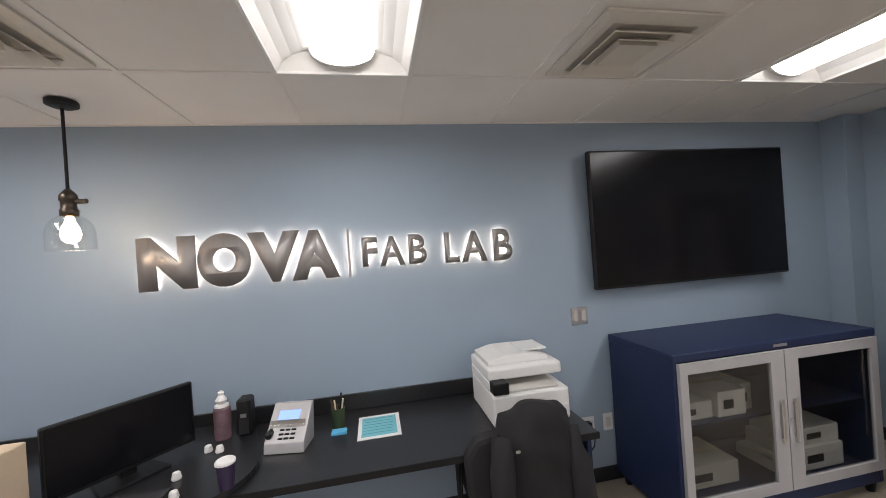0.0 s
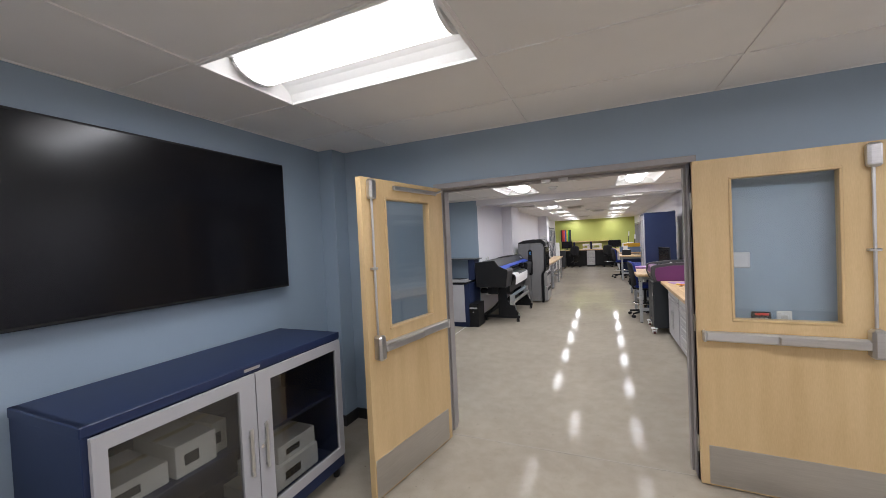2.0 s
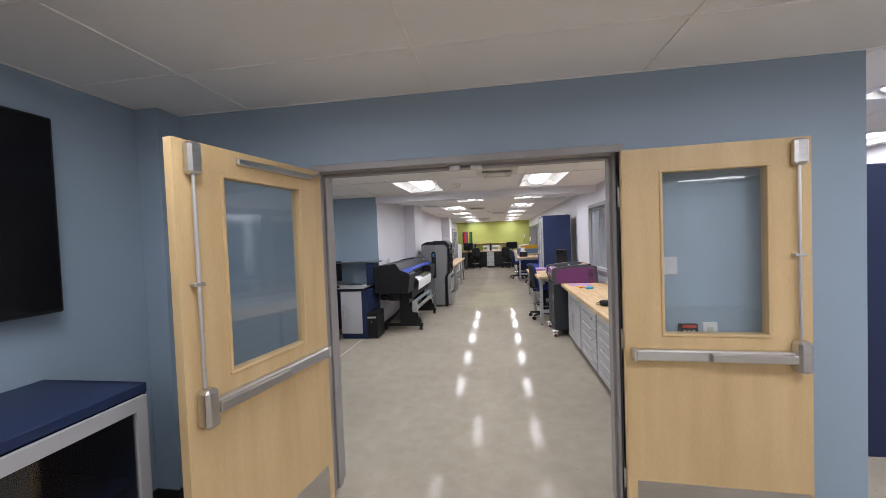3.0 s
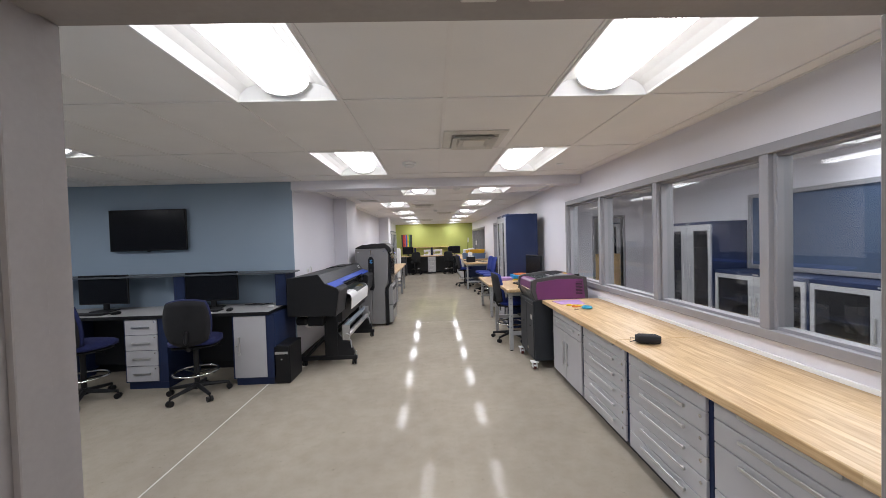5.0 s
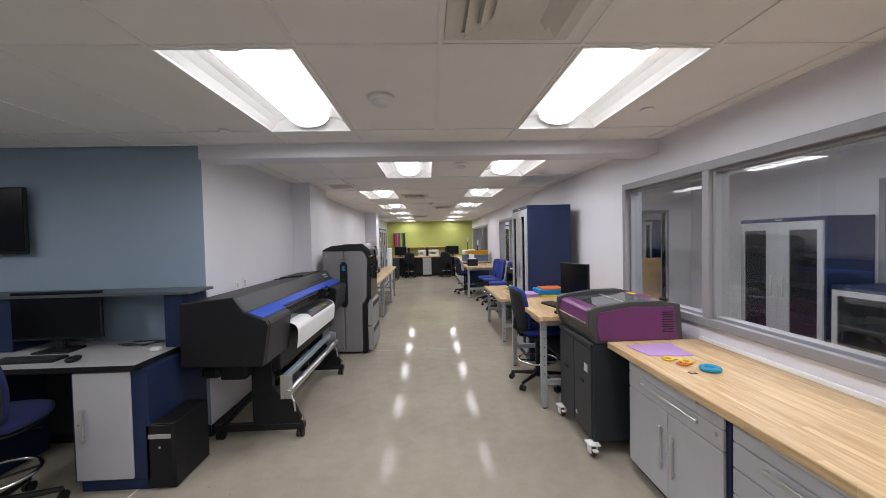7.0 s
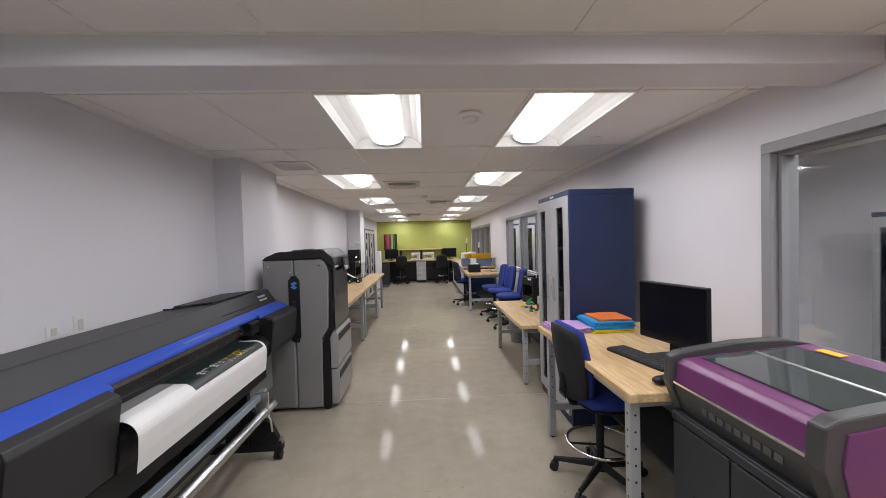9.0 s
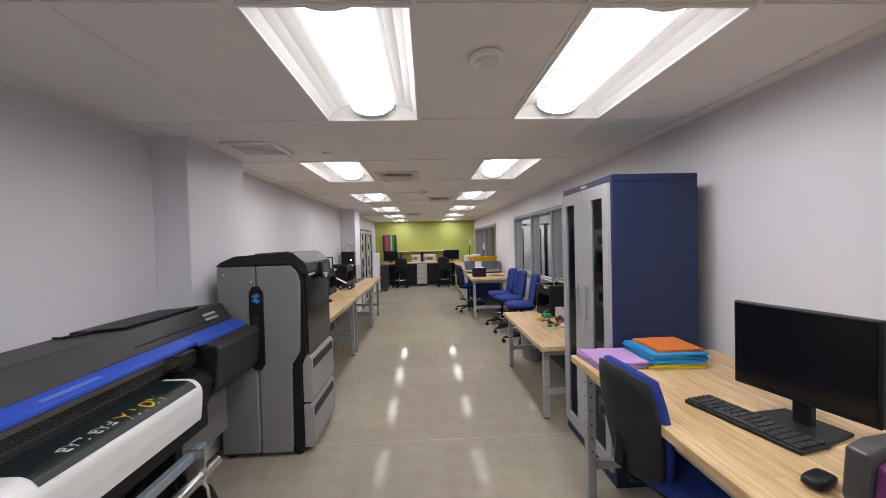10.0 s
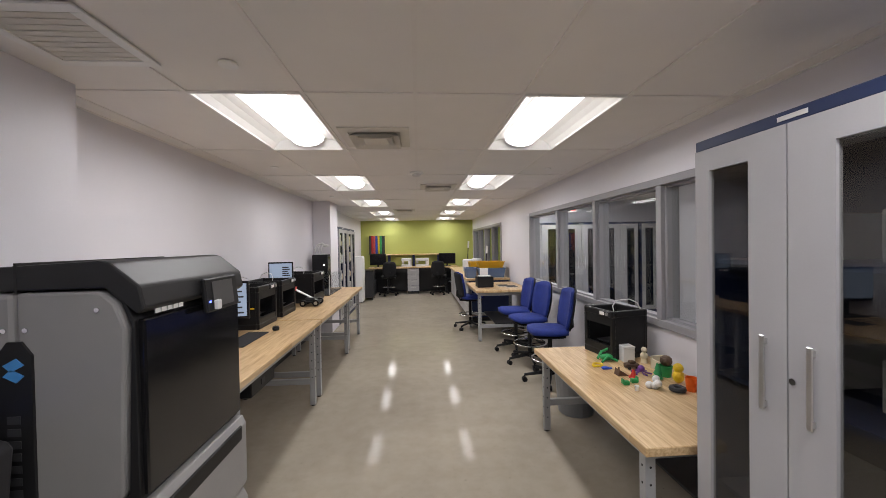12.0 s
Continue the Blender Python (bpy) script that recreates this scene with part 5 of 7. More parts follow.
for a, b in ((LY0 + 0.03, 4.51), (4.52, LY1 - 0.03)):
    door = part("stand_door", B(1.103 + LX, 1.115 + LX, a, b, 0.115, 0.79, 0.003), STAND, lz)
    part("door_handle", B(1.097 + LX, 1.104 + LX, (a + b) / 2 - 0.03, (a + b) / 2 + 0.03, 0.50, 0.52, 0.002), BLACKP, door)
part("top_lip", B(1.10 + LX, 1.116 + LX, LY0 + 0.02, LY1 - 0.02, 0.80, 0.838, 0.004), STAND, lz)
part("rating_label", B(1.1015 + LX, 1.103 + LX, 4.25, 4.31, 0.60, 0.66, 0), CARD, lz, "small pale label with plain bars")
part("round_sticker", cyl(bm_new(), (1.1015 + LX, 4.47, 0.20), (1.103 + LX, 4.47, 0.20), 0.016, seg=14), CREAM, lz)
for y in (LY0 + 0.02, LY1 - 0.05):
    for x in (1.105 + LX, 1.70 + LX):
        cs_ = part("caster", cyl(bm_new(), (x - 0.014, y, 0.038), (x + 0.014, y, 0.038), 0.038, seg=18), mat("caster_tread", (0.14, 0.03, 0.025), 0.5), lz)
        bm = bm_new()
        box(bm, x - 0.03, x - 0.02, y - 0.03, y + 0.03, 0.026, 0.09, 0.003)
        box(bm, x + 0.02, x + 0.03, y - 0.03, y + 0.03, 0.026, 0.09, 0.003)
        box(bm, x - 0.045, x + 0.045, y - 0.045, y + 0.045, 0.089, 0.10, 0.002)
        box(bm, x - 0.02, x + 0.02, y - 0.065, y - 0.028, 0.055, 0.068, 0.004)
        part("fork", bm, ENAMEL, cs_, "pale zinc fork with a brake pedal")
LASG = mat("laser_charcoal", (0.052, 0.050, 0.050), 0.42, var=0.06, bump=0.08)
bm = bm_new()
prism(bm, [(1.14 + LX, 0.84), (1.10 + LX, 0.935), (1.09 + LX, 0.983), (1.76 + LX, 0.983), (1.78 + LX, 0.84)], "y", LY0 + 0.01, LY1 - 0.01, 0.006)
part("base", bm, LASG, lz)
bm = bm_new()
prism(bm, [(1.094 + LX, 0.984), (1.105 + LX, 1.070), (1.135 + LX, 1.090), (1.75 + LX, 1.130), (1.76 + LX, 0.984)], "y", LY0 + 0.055, LY1 - 0.055, 0.006)
hood = part("hood", bm, PLUM, lz, "plum coloured hood")
for y0, y1 in ((LY0, LY0 + 0.055), (LY1 - 0.055, LY1)):
    bm = bm_new()
    prism(bm, [(1.12 + LX, 0.85), (1.075 + LX, 0.97), (1.085 + LX, 1.095), (1.13 + LX, 1.115), (1.40 + LX, 1.150), (1.62 + LX, 1.155), (1.77 + LX, 1.125), (1.79 + LX, 0.85)], "y", y0, y1, 0.008)
    part("end_cheek", bm, LASG, lz)
bm = bm_new()
prism(bm, [(1.16 + LX, 0.865), (1.135 + LX, 0.97), (1.15 + LX, 1.075), (1.40 + LX, 1.110), (1.72 + LX, 1.105), (1.745 + LX, 0.865)], "y", LY0 - 0.006, LY0 + 0.004, 0.002)
part("end_panel", bm, PLUM, lz, "plum side panel")
# slots are black strips on the panel, their shade painted
for i in range(9):
    part("vent_slot", B(1.63 + LX, 1.71 + LX, LY0 - 0.009, LY0 - 0.005, 0.92 + 0.018 * i, 0.927 + 0.018 * i, 0), DARK, lz)
tilt = -math.degrees(math.atan2(0.04, 0.615))
bm = B(-0.22, 0.22, -0.265, 0.265, -0.004, 0.003, 0.001)
bm.transform(pose(1.42 + LX, 4.512, 1.1125, 0, tilt, 0))
part("lid_glass", bm, mat("lid_glass_dark", (0.05, 0.06, 0.06), 0.06, var=0.1), hood, "grey tinted lid glass")
bm = B(-0.17, -0.155, -0.25, 0.25, 0.003, 0.006, 0)
bm.transform(pose(1.60 + LX, 4.512, 1.1245, 0, tilt, 0))
part("gantry_rail", bm, ALU, hood)
for y in (4.30, 4.66):
    bm = B(-0.02, 0.02, -0.05, 0.05, 0.003, 0.006, 0)
    bm.transform(pose(1.68 + LX, y, 1.1275, 0, tilt, 0))
    part("warning_label", bm, YELLOW, hood, "yellow warning label with plain bars")
part("trim_strip", B(1.084 + LX, 1.094 + LX, LY0 + 0.055, LY1 - 0.055, 0.978, 0.988, 0.001), CHROME, lz, "bright trim strip")
for i in range(9):
    yy = 4.30 + 0.040 * i
    part("badge_bar", B(1.0985 + LX, 1.1035 + LX, yy, yy + 0.028, 0.905, 0.932, 0.0), mat("badge_grey", (0.095, 0.095, 0.095), 0.4), lz)
part("power_button", cyl(bm_new(), (1.66 + LX, 4.19, 1.14), (1.66 + LX, 4.19, 1.165), 0.03, seg=16), BLACKP, lz)

# ---- computer on the first bench ----
mo = thing("monitor", (1.62, 5.55, 0.862), "black flat monitor on the bench, switched off", "monitor")
monitor_parts(mo, 0.47, 0.36, 0.10)
place(mo, pose(1.475, 5.31, 0.9005, 0, 0, -77))
kb = thing("keyboard", (0, 0, 0), "black full-size keyboard on the bench", "keyboard")
part("tray", B(-0.22, 0.22, -0.075, 0.075, 0, 0.018, 0.004), BLACKP, kb)
for r in range(5):
    for c in range(15):
        if r == 0 and 4 <= c <= 9:
            continue
        part("key", B(-0.212 + 0.0285 * c, -0.188 + 0.0285 * c, -0.066 + 0.026 * r, -0.044 + 0.026 * r, 0.018, 0.025, 0.002), CHARCOAL, kb)
part("space_bar", B(-0.098, 0.07, -0.066, -0.044, 0.018, 0.025, 0.002), CHARCOAL, kb)
place(kb, pose(1.315, 5.36, 0.9005, 0, 0, -77))


def mouse(x, y, z, r):
    t = thing("mouse", (0, 0, 0), "small black computer mouse on the table", "mouse", "computer mice")
    bm = pad(bm_new(), 0.06, 0.105, 0.036, 0.0, 0.6, up=False)
    bm.transform(Matrix.Translation((0, 0, 0.018)))
    part("shell", bm, BLACKP, t, smooth=True)
    part("wheel", cyl(bm_new(), (-0.004, 0.025, 0.03), (0.004, 0.025, 0.03), 0.009, seg=12), CHARCOAL, t)
    place(t, pose(x, y, z, 0, 0, r))


mouse(1.20, 4.99, 0.9005, -70)


def foam_stack(x0, x1, y0, y1, z0, layers, name, label, turn=0.0):
    t = thing(name, ((x0 + x1) / 2, (y0 + y1) / 2, z0), label, "craft foam", "foam stacks")
    z = z0
    rnd = random.Random(len(label))
    for th, mm in layers:
        dx, dy = rnd.uniform(-0.008, 0.008), rnd.uniform(-0.008, 0.008)
        cx, cy, sx, sy = (x0 + x1) / 2 + dx, (y0 + y1) / 2 + dy, (x1 - x0) / 2, (y1 - y0) / 2
        if mm is ORANGE:
            sx, sy, cx = sx * 0.82, sy * 0.86, cx + 0.02
        bm = bm_new()
        n = 6
        grid = [[[bm.verts.new((sx * (2 * i / n - 1), sy * (2 * j / n - 1), h + 0.006 * noise.noise(Vector((i * 0.5, j * 0.5, z * 40))))) for j in range(n + 1)] for i in range(n + 1)] for h in (0.0, th - 0.0015)]
        for i in range(n):
            for j in range(n):
                for s_ in (0, 1):
                    bm.faces.new((grid[s_][i][j], grid[s_][i + 1][j], grid[s_][i + 1][j + 1], grid[s_][i][j + 1]))
        rim = [(i, 0) for i in range(n)] + [(n, j) for j in range(n)] + [(i, n) for i in range(n, 0, -1)] + [(0, j) for j in range(n, 0, -1)]
        for a, b in zip(rim, rim[1:] + rim[:1]):
            bm.faces.new((grid[0][a[0]][a[1]], grid[0][b[0]][b[1]], grid[1][b[0]][b[1]], grid[1][a[0]][a[1]]))
        bmesh.ops.recalc_face_normals(bm, faces=bm.faces[:])
        bm.transform(pose(cx, cy, z, 0, 0, turn + rnd.uniform(-5, 5)))
        part("sheet", bm, mm, t)
        z += th


foam_stack(1.0, 1.285, 5.99, 6.28, 0.9005, [(0.011, LAV)] * 4, "foam_stack", "stack of lavender craft foam sheets")
foam_stack(1.31, 1.63, 5.97, 6.285, 0.9005, [(0.014, FYELL)] * 2 + [(0.012, FBLUE)] * 5 + [(0.008, ORANGE)] * 2, "foam_stack", "stack of yellow, blue and orange craft foam")

# ---- tall cabinet ----
TALL = glass_cabinet("tall_cabinet", 0.84, 0.57, 2.06, 0.0, "tall navy steel cabinet with two narrow-glazed grey doors", shelves=3, stile=0.09, handle_z=1.17, edge=0.075, lock_stile=0.14, grip=0.08)
place(TALL, pose(1.83, 6.726, 0, 0, 0, -90))
for z, (mm, lab) in zip((0.12, 0.58, 1.05, 1.52), ((PAPER, "white"), (CARD, "grey"), (CARD, "grey"), (PAPER, "white"))):
    for yy in (6.45, 6.82):
        t = thing("storage_box", (1.60, yy + 0.1, z), "%s carton inside the tall cabinet" % lab, "box", "cabinet boxes")
        part("carton", B(1.47, 1.72, yy, yy + 0.20, z + 0.035, z + 0.20, 0.003), mm, t)
        part("label", B(1.467, 1.470, yy + 0.04, yy + 0.14, z + 0.08, z + 0.15, 0), BLACKP, t)

# ---- toys and printer on the low bench ----
Z2 = 0.6905


def desktop_printer(name, label, w, d, h, sides=False):
    """A small black enclosed 3D printer, its opening to -x of the origin's front (front is -y)."""
    t = thing(name, (0, 0, 0), label, "3d printer", "small 3d printers")
    e = 0.032
    for sx in (-1, 1):
        for y0 in (-d / 2, d / 2 - e):
            part("post", B(sx * w / 2 - (e if sx > 0 else 0), sx * w / 2 + (e if sx < 0 else 0), y0, y0 + e, 0.05, h - 0.05, 0.005), BLACKP, t)
    part("top_frame", framed(bm_new(), -w / 2, w / 2, -d / 2, d / 2, e, "z", h - 0.05, h, 0.005), BLACKP, t)
    part("base_frame", framed(bm_new(), -w / 2, w / 2, -d / 2, d / 2, e, "z", 0.0, 0.05, 0.005), BLACKP, t)
    part("back_panel", B(-w / 2 + e, w / 2 - e, d / 2 - 0.012, d / 2, 0.05, h - 0.05, 0), BLACKP, t)
    if sides:
        for sx in (-1, 1):
            xx = sx * (w / 2 - 0.012)
            part("side_panel", B(min(xx, xx + sx * 0.008), max(xx, xx + sx * 0.008), -d / 2 + e, d / 2 - e, 0.05, h - 0.05, 0), BLACKP, t)
        part("front_rail", B(-w / 2 + e, w / 2 - e, -d / 2 + 0.004, -d / 2 + e, h - 0.12, h - 0.05, 0), BLACKP, t)
        part("front_sill", B(-w / 2 + e, w / 2 - e, -d / 2 + 0.004, -d / 2 + e, 0.05, 0.10, 0), BLACKP, t)
    part("floor_pan", B(-w / 2 + e, w / 2 - e, -d / 2 + e, d / 2 - e, 0.02, 0.055, 0.003), BLACKP, t)
    part("build_plate", B(-w * 0.32, w * 0.32, -d * 0.28, d * 0.28, h * 0.26, h * 0.26 + 0.008, 0.002), CHARCOAL, t)
    part("plate_post", B(-0.02, 0.02, d * 0.28, d / 2 - 0.012, 0.05, h * 0.30, 0.002), CHARCOAL, t)
    for yy in (-d * 0.3, d * 0.3):
        part("gantry_rod", cyl(bm_new(), (-w / 2 + e, yy, h * 0.78), (w / 2 - e, yy, h * 0.78), 0.006, seg=8), CHROME, t)
    part("print_head", B(-0.05, 0.04, -0.04, 0.04, h * 0.66, h * 0.86, 0.005), CHARCOAL, t)
    pan = part("control_panel", B(w * 0.08, w / 2 - 0.02, -d / 2 - 0.012, -d / 2 + 0.004, h - 0.046, h - 0.004, 0.004), CHARCOAL, t)
    part("dial", cyl(bm_new(), (w * 0.36, -d / 2 - 0.020, h - 0.025), (w * 0.36, -d / 2 - 0.010, h - 0.025), 0.014, seg=14), ALU, pan)
    part("display", B(w * 0.12, w * 0.27, -d / 2 - 0.0145, -d / 2 - 0.011, h - 0.038, h - 0.012, 0), PAPER, pan)
    part("filament_tube", tube(bm_new(), [(0.0, 0.0, h * 0.86), (0.0, -0.02, h + 0.01), (0.02, 0.0, h + 0.06), (0.08, 0.08, h + 0.075), (0.12, d / 2 - 0.05, h + 0.05), (0.13, d / 2 - 0.01, h - 0.03)], 0.0045), WPLAST, t)
    return t


p0 = desktop_printer("desktop_3d_printer", "black open-fronted desktop 3D printer", 0.35, 0.34, 0.385, True)
for x in (-0.10, 0.03):
    part("white_sheet", B(x, x + 0.075, 0.135, 0.139, 0.12, 0.30, 0), PAPER, p0, "white paper taped inside")
place(p0, pose(1.68, 8.62, Z2, 0, 0, -78))
part_y = desktop_printer("desktop_3d_printer", "black desktop 3D printer with a silver dial", 0.44, 0.40, 0.40, True)
place(part_y, pose(-1.66, 9.38, 0.8625, 0, 0, 90))
copy_thing(part_y, pose(-1.66, 9.98, 0.8625, 0, 0, 90))
big = desktop_printer("desktop_3d_printer", "larger black desktop 3D printer beside a clear case", 0.56, 0.46, 0.40, True)
place(big, pose(-1.62, 11.02, 0.8625, 0, 0, 90))

bn = thing("waste_bin", (1.50, 9.10, 0), "grey plastic waste bin under the bench end", "bin")
bm = bm_new()
lathe(bm, (1.52, 9.06, 0), [(0.15, 0.0), (0.16, 0.01), (0.205, 0.55), (0.215, 0.56), (0.205, 0.565), (0.19, 0.55), (0.15, 0.03)], 24)
part("tub", bm, BIN, bn, smooth=False)
part("rim", ring(bm_new(), (1.52, 9.06, 0.56), 0.21, 0.008), BIN, bn)


def toy(name, label, pieces, x, y):
    t = thing(name, (x, y, Z2), label, "printed toy", "printed toys")
    for pn, bm, mm in pieces:
        part(pn, bm, mm, t)


def blob(x, y, z, r, sx=1, sy=1, sz=1, seg=10):
    bm = bm_new()
    bmesh.ops.create_icosphere(bm, subdivisions=2, radius=r, matrix=Matrix.Translation((x, y, z)) @ Matrix.Diagonal((sx, sy, sz, 1)))
    return bm


toy("printed_frog", "green printed jointed toy creature", [("body", blob(1.50, 8.42, Z2 + 0.03, 0.03, 1.8, 1, 0.9), GREENP), ("limb", tube(bm_new(), [(1.44, 8.37, Z2 + 0.008), (1.50, 8.40, Z2 + 0.04), (1.57, 8.38, Z2 + 0.008)], 0.009), GREENP), ("tail", tube(bm_new(), [(1.45, 8.46, Z2 + 0.01), (1.50, 8.50, Z2 + 0.05), (1.57, 8.47, Z2 + 0.09)], 0.011), GREENP)], 1.5, 8.42)
toy("printed_loop", "flat yellow printed loop", [("loop", ring(bm_new(), (1.38, 8.32, Z2 + 0.007), 0.035, 0.007, 18, 6), YELLOW), ("tab", B(1.33, 1.36, 8.28, 8.31, Z2, Z2 + 0.012, 0.002), YELLOW)], 1.38, 8.32)
toy("printed_whistle", "small blue printed whistle", [("body", B(1.37, 1.42, 8.22, 8.25, Z2, Z2 + 0.018, 0.005), PBLUE), ("mouthpiece", B(1.42, 1.445, 8.225, 8.245, Z2, Z2 + 0.012, 0.002), PBLUE)], 1.39, 8.24)
toy("printed_box", "white printed cube box", [("body", B(1.61, 1.70, 8.36, 8.45, Z2, Z2 + 0.11, 0.004), WPLAST), ("lid", B(1.607, 1.703, 8.357, 8.453, Z2 + 0.111, Z2 + 0.122, 0.003), WPLAST)], 1.65, 8.4)
toy("printed_car", "dark brown printed car", [("body", B(1.54, 1.64, 8.20, 8.25, Z2 + 0.012, Z2 + 0.04, 0.006), BROWNP), ("cabin", B(1.57, 1.615, 8.205, 8.245, Z2 + 0.04, Z2 + 0.058, 0.005), BROWNP)] + [("wheel", cyl(bm_new(), (x, y, Z2 + 0.012), (x, y + 0.01, Z2 + 0.012), 0.012, seg=10), BLACKP) for x in (1.56, 1.62) for y in (8.194, 8.246)], 1.59, 8.22)
toy("printed_wedge", "dark brown printed wedge", [("wedge", prism(bm_new(), [(1.41, Z2), (1.49, Z2), (1.42, Z2 + 0.045)], "y", 8.08, 8.14), BROWNP), ("pin", cyl(bm_new(), (1.43, 8.11, Z2 + 0.03), (1.43, 8.11, Z2 + 0.055), 0.006, seg=8), BROWNP)], 1.45, 8.1)
toy("printed_octopus", "small purple printed toy octopus", [("head", blob(1.60, 8.12, Z2 + 0.035, 0.024), mat("purple_plastic", (0.13, 0.04, 0.22), 0.4))] + [("arm", tube(bm_new(), [(1.60, 8.12, Z2 + 0.02), (1.60 + 0.04 * math.cos(a), 8.12 + 0.04 * math.sin(a), Z2 + 0.012), (1.60 + 0.065 * math.cos(a + 0.3), 8.12 + 0.065 * math.sin(a + 0.3), Z2 + 0.006)], 0.006, 6), MATS["purple_plastic"]) for a in (0.2, 1.2, 2.3, 3.4, 4.5, 5.5)], 1.6, 8.12)
toy("printed_bust", "small cream printed figurine", [("base", cyl(bm_new(), (1.76, 8.34, Z2), (1.76, 8.34, Z2 + 0.035), 0.025, 0.018, seg=12), CREAM), ("torso", blob(1.76, 8.34, Z2 + 0.055, 0.028, 1, 1, 1.1), CREAM), ("top", blob(1.76, 8.34, Z2 + 0.10, 0.022), CREAM)], 1.76, 8.34)
toy("printed_tray", "cream printed open tray", [("back", B(1.74, 1.84, 8.22, 8.23, Z2, Z2 + 0.09, 0.002), CREAM), ("side", B(1.74, 1.75, 8.13, 8.22, Z2, Z2 + 0.07, 0.002), CREAM), ("base", B(1.75, 1.84, 8.13, 8.22, Z2, Z2 + 0.01, 0.002), CREAM)], 1.79, 8.18)
toy("printed_cone", "small red printed cone", [("cone", cyl(bm_new(), (1.50, 8.05, Z2), (1.50, 8.05, Z2 + 0.055), 0.024, 0.006, seg=14), REDP), ("base", cyl(bm_new(), (1.50, 8.05, Z2), (1.50, 8.05, Z2 + 0.006), 0.032, seg=14), REDP)], 1.5, 8.05)
toy("printed_tree", "green printed cone tree", [("tier", cyl(bm_new(), (1.64, 8.00, Z2 + 0.01 + 0.03 * k), (1.64, 8.00, Z2 + 0.05 + 0.03 * k), 0.036 - 0.009 * k, 0.006, seg=12), GREENP) for k in range(3)], 1.64, 8.0)
toy("printed_pot", "green printed pot with a brown ball on it", [("pot", lathe(bm_new(), (1.73, 8.05, Z2), [(0.035, 0), (0.045, 0.075), (0.04, 0.075), (0.03, 0.01)]), GREENP), ("ball", blob(1.75, 8.07, Z2 + 0.10, 0.04), BROWNP)], 1.73, 8.05)
toy("printed_figure", "round yellow printed figure", [("body", blob(1.73, 7.92, Z2 + 0.045, 0.036, 1, 1, 1.25), YELLOW), ("top", blob(1.73, 7.92, Z2 + 0.10, 0.032), YELLOW)], 1.73, 7.92)
toy("printed_cup", "bright orange printed cup", [("cup", lathe(bm_new(), (1.72, 7.79, Z2), [(0.028, 0), (0.034, 0.085), (0.031, 0.085), (0.026, 0.008)]), mat("orange_plastic", (0.75, 0.12, 0.01), 0.4)), ("handle", ring(bm_new(), (1.72, 7.75, Z2 + 0.045), 0.02, 0.005, 14, 6, "x"), MATS["orange_plastic"])], 1.72, 7.79)
toy("printed_ring", "thick dark grey printed ring", [("ring", ring(bm_new(), (1.63, 7.79, Z2 + 0.018), 0.034, 0.016, 20, 8), CHARCOAL), ("boss", B(1.59, 1.61, 7.78, 7.80, Z2 + 0.004, Z2 + 0.03, 0.002), CHARCOAL)], 1.63, 7.79)
toy("printed_rocks", "lumpy white printed model", [("lump", blob(1.52 + dx, 7.85 + dy, Z2 + 0.02 + dz, 0.024), WPLAST) for dx, dy, dz in ((0, 0, 0), (0.03, 0.02, 0.004), (-0.025, 0.015, 0), (0.01, -0.02, 0.02), (0.02, 0.015, 0.035))], 1.52, 7.85)
toy("printed_peg", "small white printed peg", [("peg", cyl(bm_new(), (1.39, 7.83, Z2), (1.39, 7.83, Z2 + 0.025), 0.010, seg=10), WPLAST), ("cap", cyl(bm_new(), (1.39, 7.83, Z2 + 0.025), (1.39, 7.83, Z2 + 0.032), 0.014, seg=10), WPLAST)], 1.39, 7.83)
toy("printed_clip", "small green printed clips", [("clip", B(1.36, 1.40, 7.92, 7.95, Z2, Z2 + 0.025, 0.004), GREENP), ("prong", B(1.355, 1.362, 7.92, 7.95, Z2 + 0.005, Z2 + 0.04, 0.002), GREENP)], 1.38, 7.93)
toy("printed_clip", "small green printed clips", [("clip", B(1.43, 1.47, 7.945, 7.975, Z2, Z2 + 0.028, 0.004), GREENP), ("prong", B(1.466, 1.474, 7.945, 7.975, Z2 + 0.005, Z2 + 0.042, 0.002), GREENP)], 1.45, 7.96)
sp = thing("black_speaker", (1.68, 7.50, Z2), "slim black standing device behind the cabinet", "speaker")
part("case", B(1.62, 1.74, 7.44, 7.58, Z2, Z2 + 0.36, 0.015, 2), BLACKP, sp)
part("front_grille", B(1.617, 1.621, 7.46, 7.56, Z2 + 0.05, Z2 + 0.33, 0.0), SOFTBLK, sp)

# ---- wide format roll printer ----
wp = thing("roll_printer", (-1.5, 5.5, 0), "wide charcoal roll printer with a blue band and hanging sheet", "wide printer")
bm = bm_new()
prism(bm, [(-1.88, 0.72), (-1.88, 1.205), (-1.50, 1.238), (-1.42, 1.122), (-1.42, 0.99), (-1.40, 0.93), (-1.40, 0.72)], "y", 4.33, 6.81, 0.006)
part("rear_body", bm, CHARCOAL, wp)
bm = bm_new()
prism(bm, [(-1.89, 0.735), (-1.888, 1.208), (-1.498, 1.245), (-1.418, 1.130), (-1.262, 1.064), (-1.248, 1.03), (-1.296, 0.72)], "y", 4.28, 4.33, 0.008)
part("end_cap", bm, BLACKP, wp, "matt black end cap")
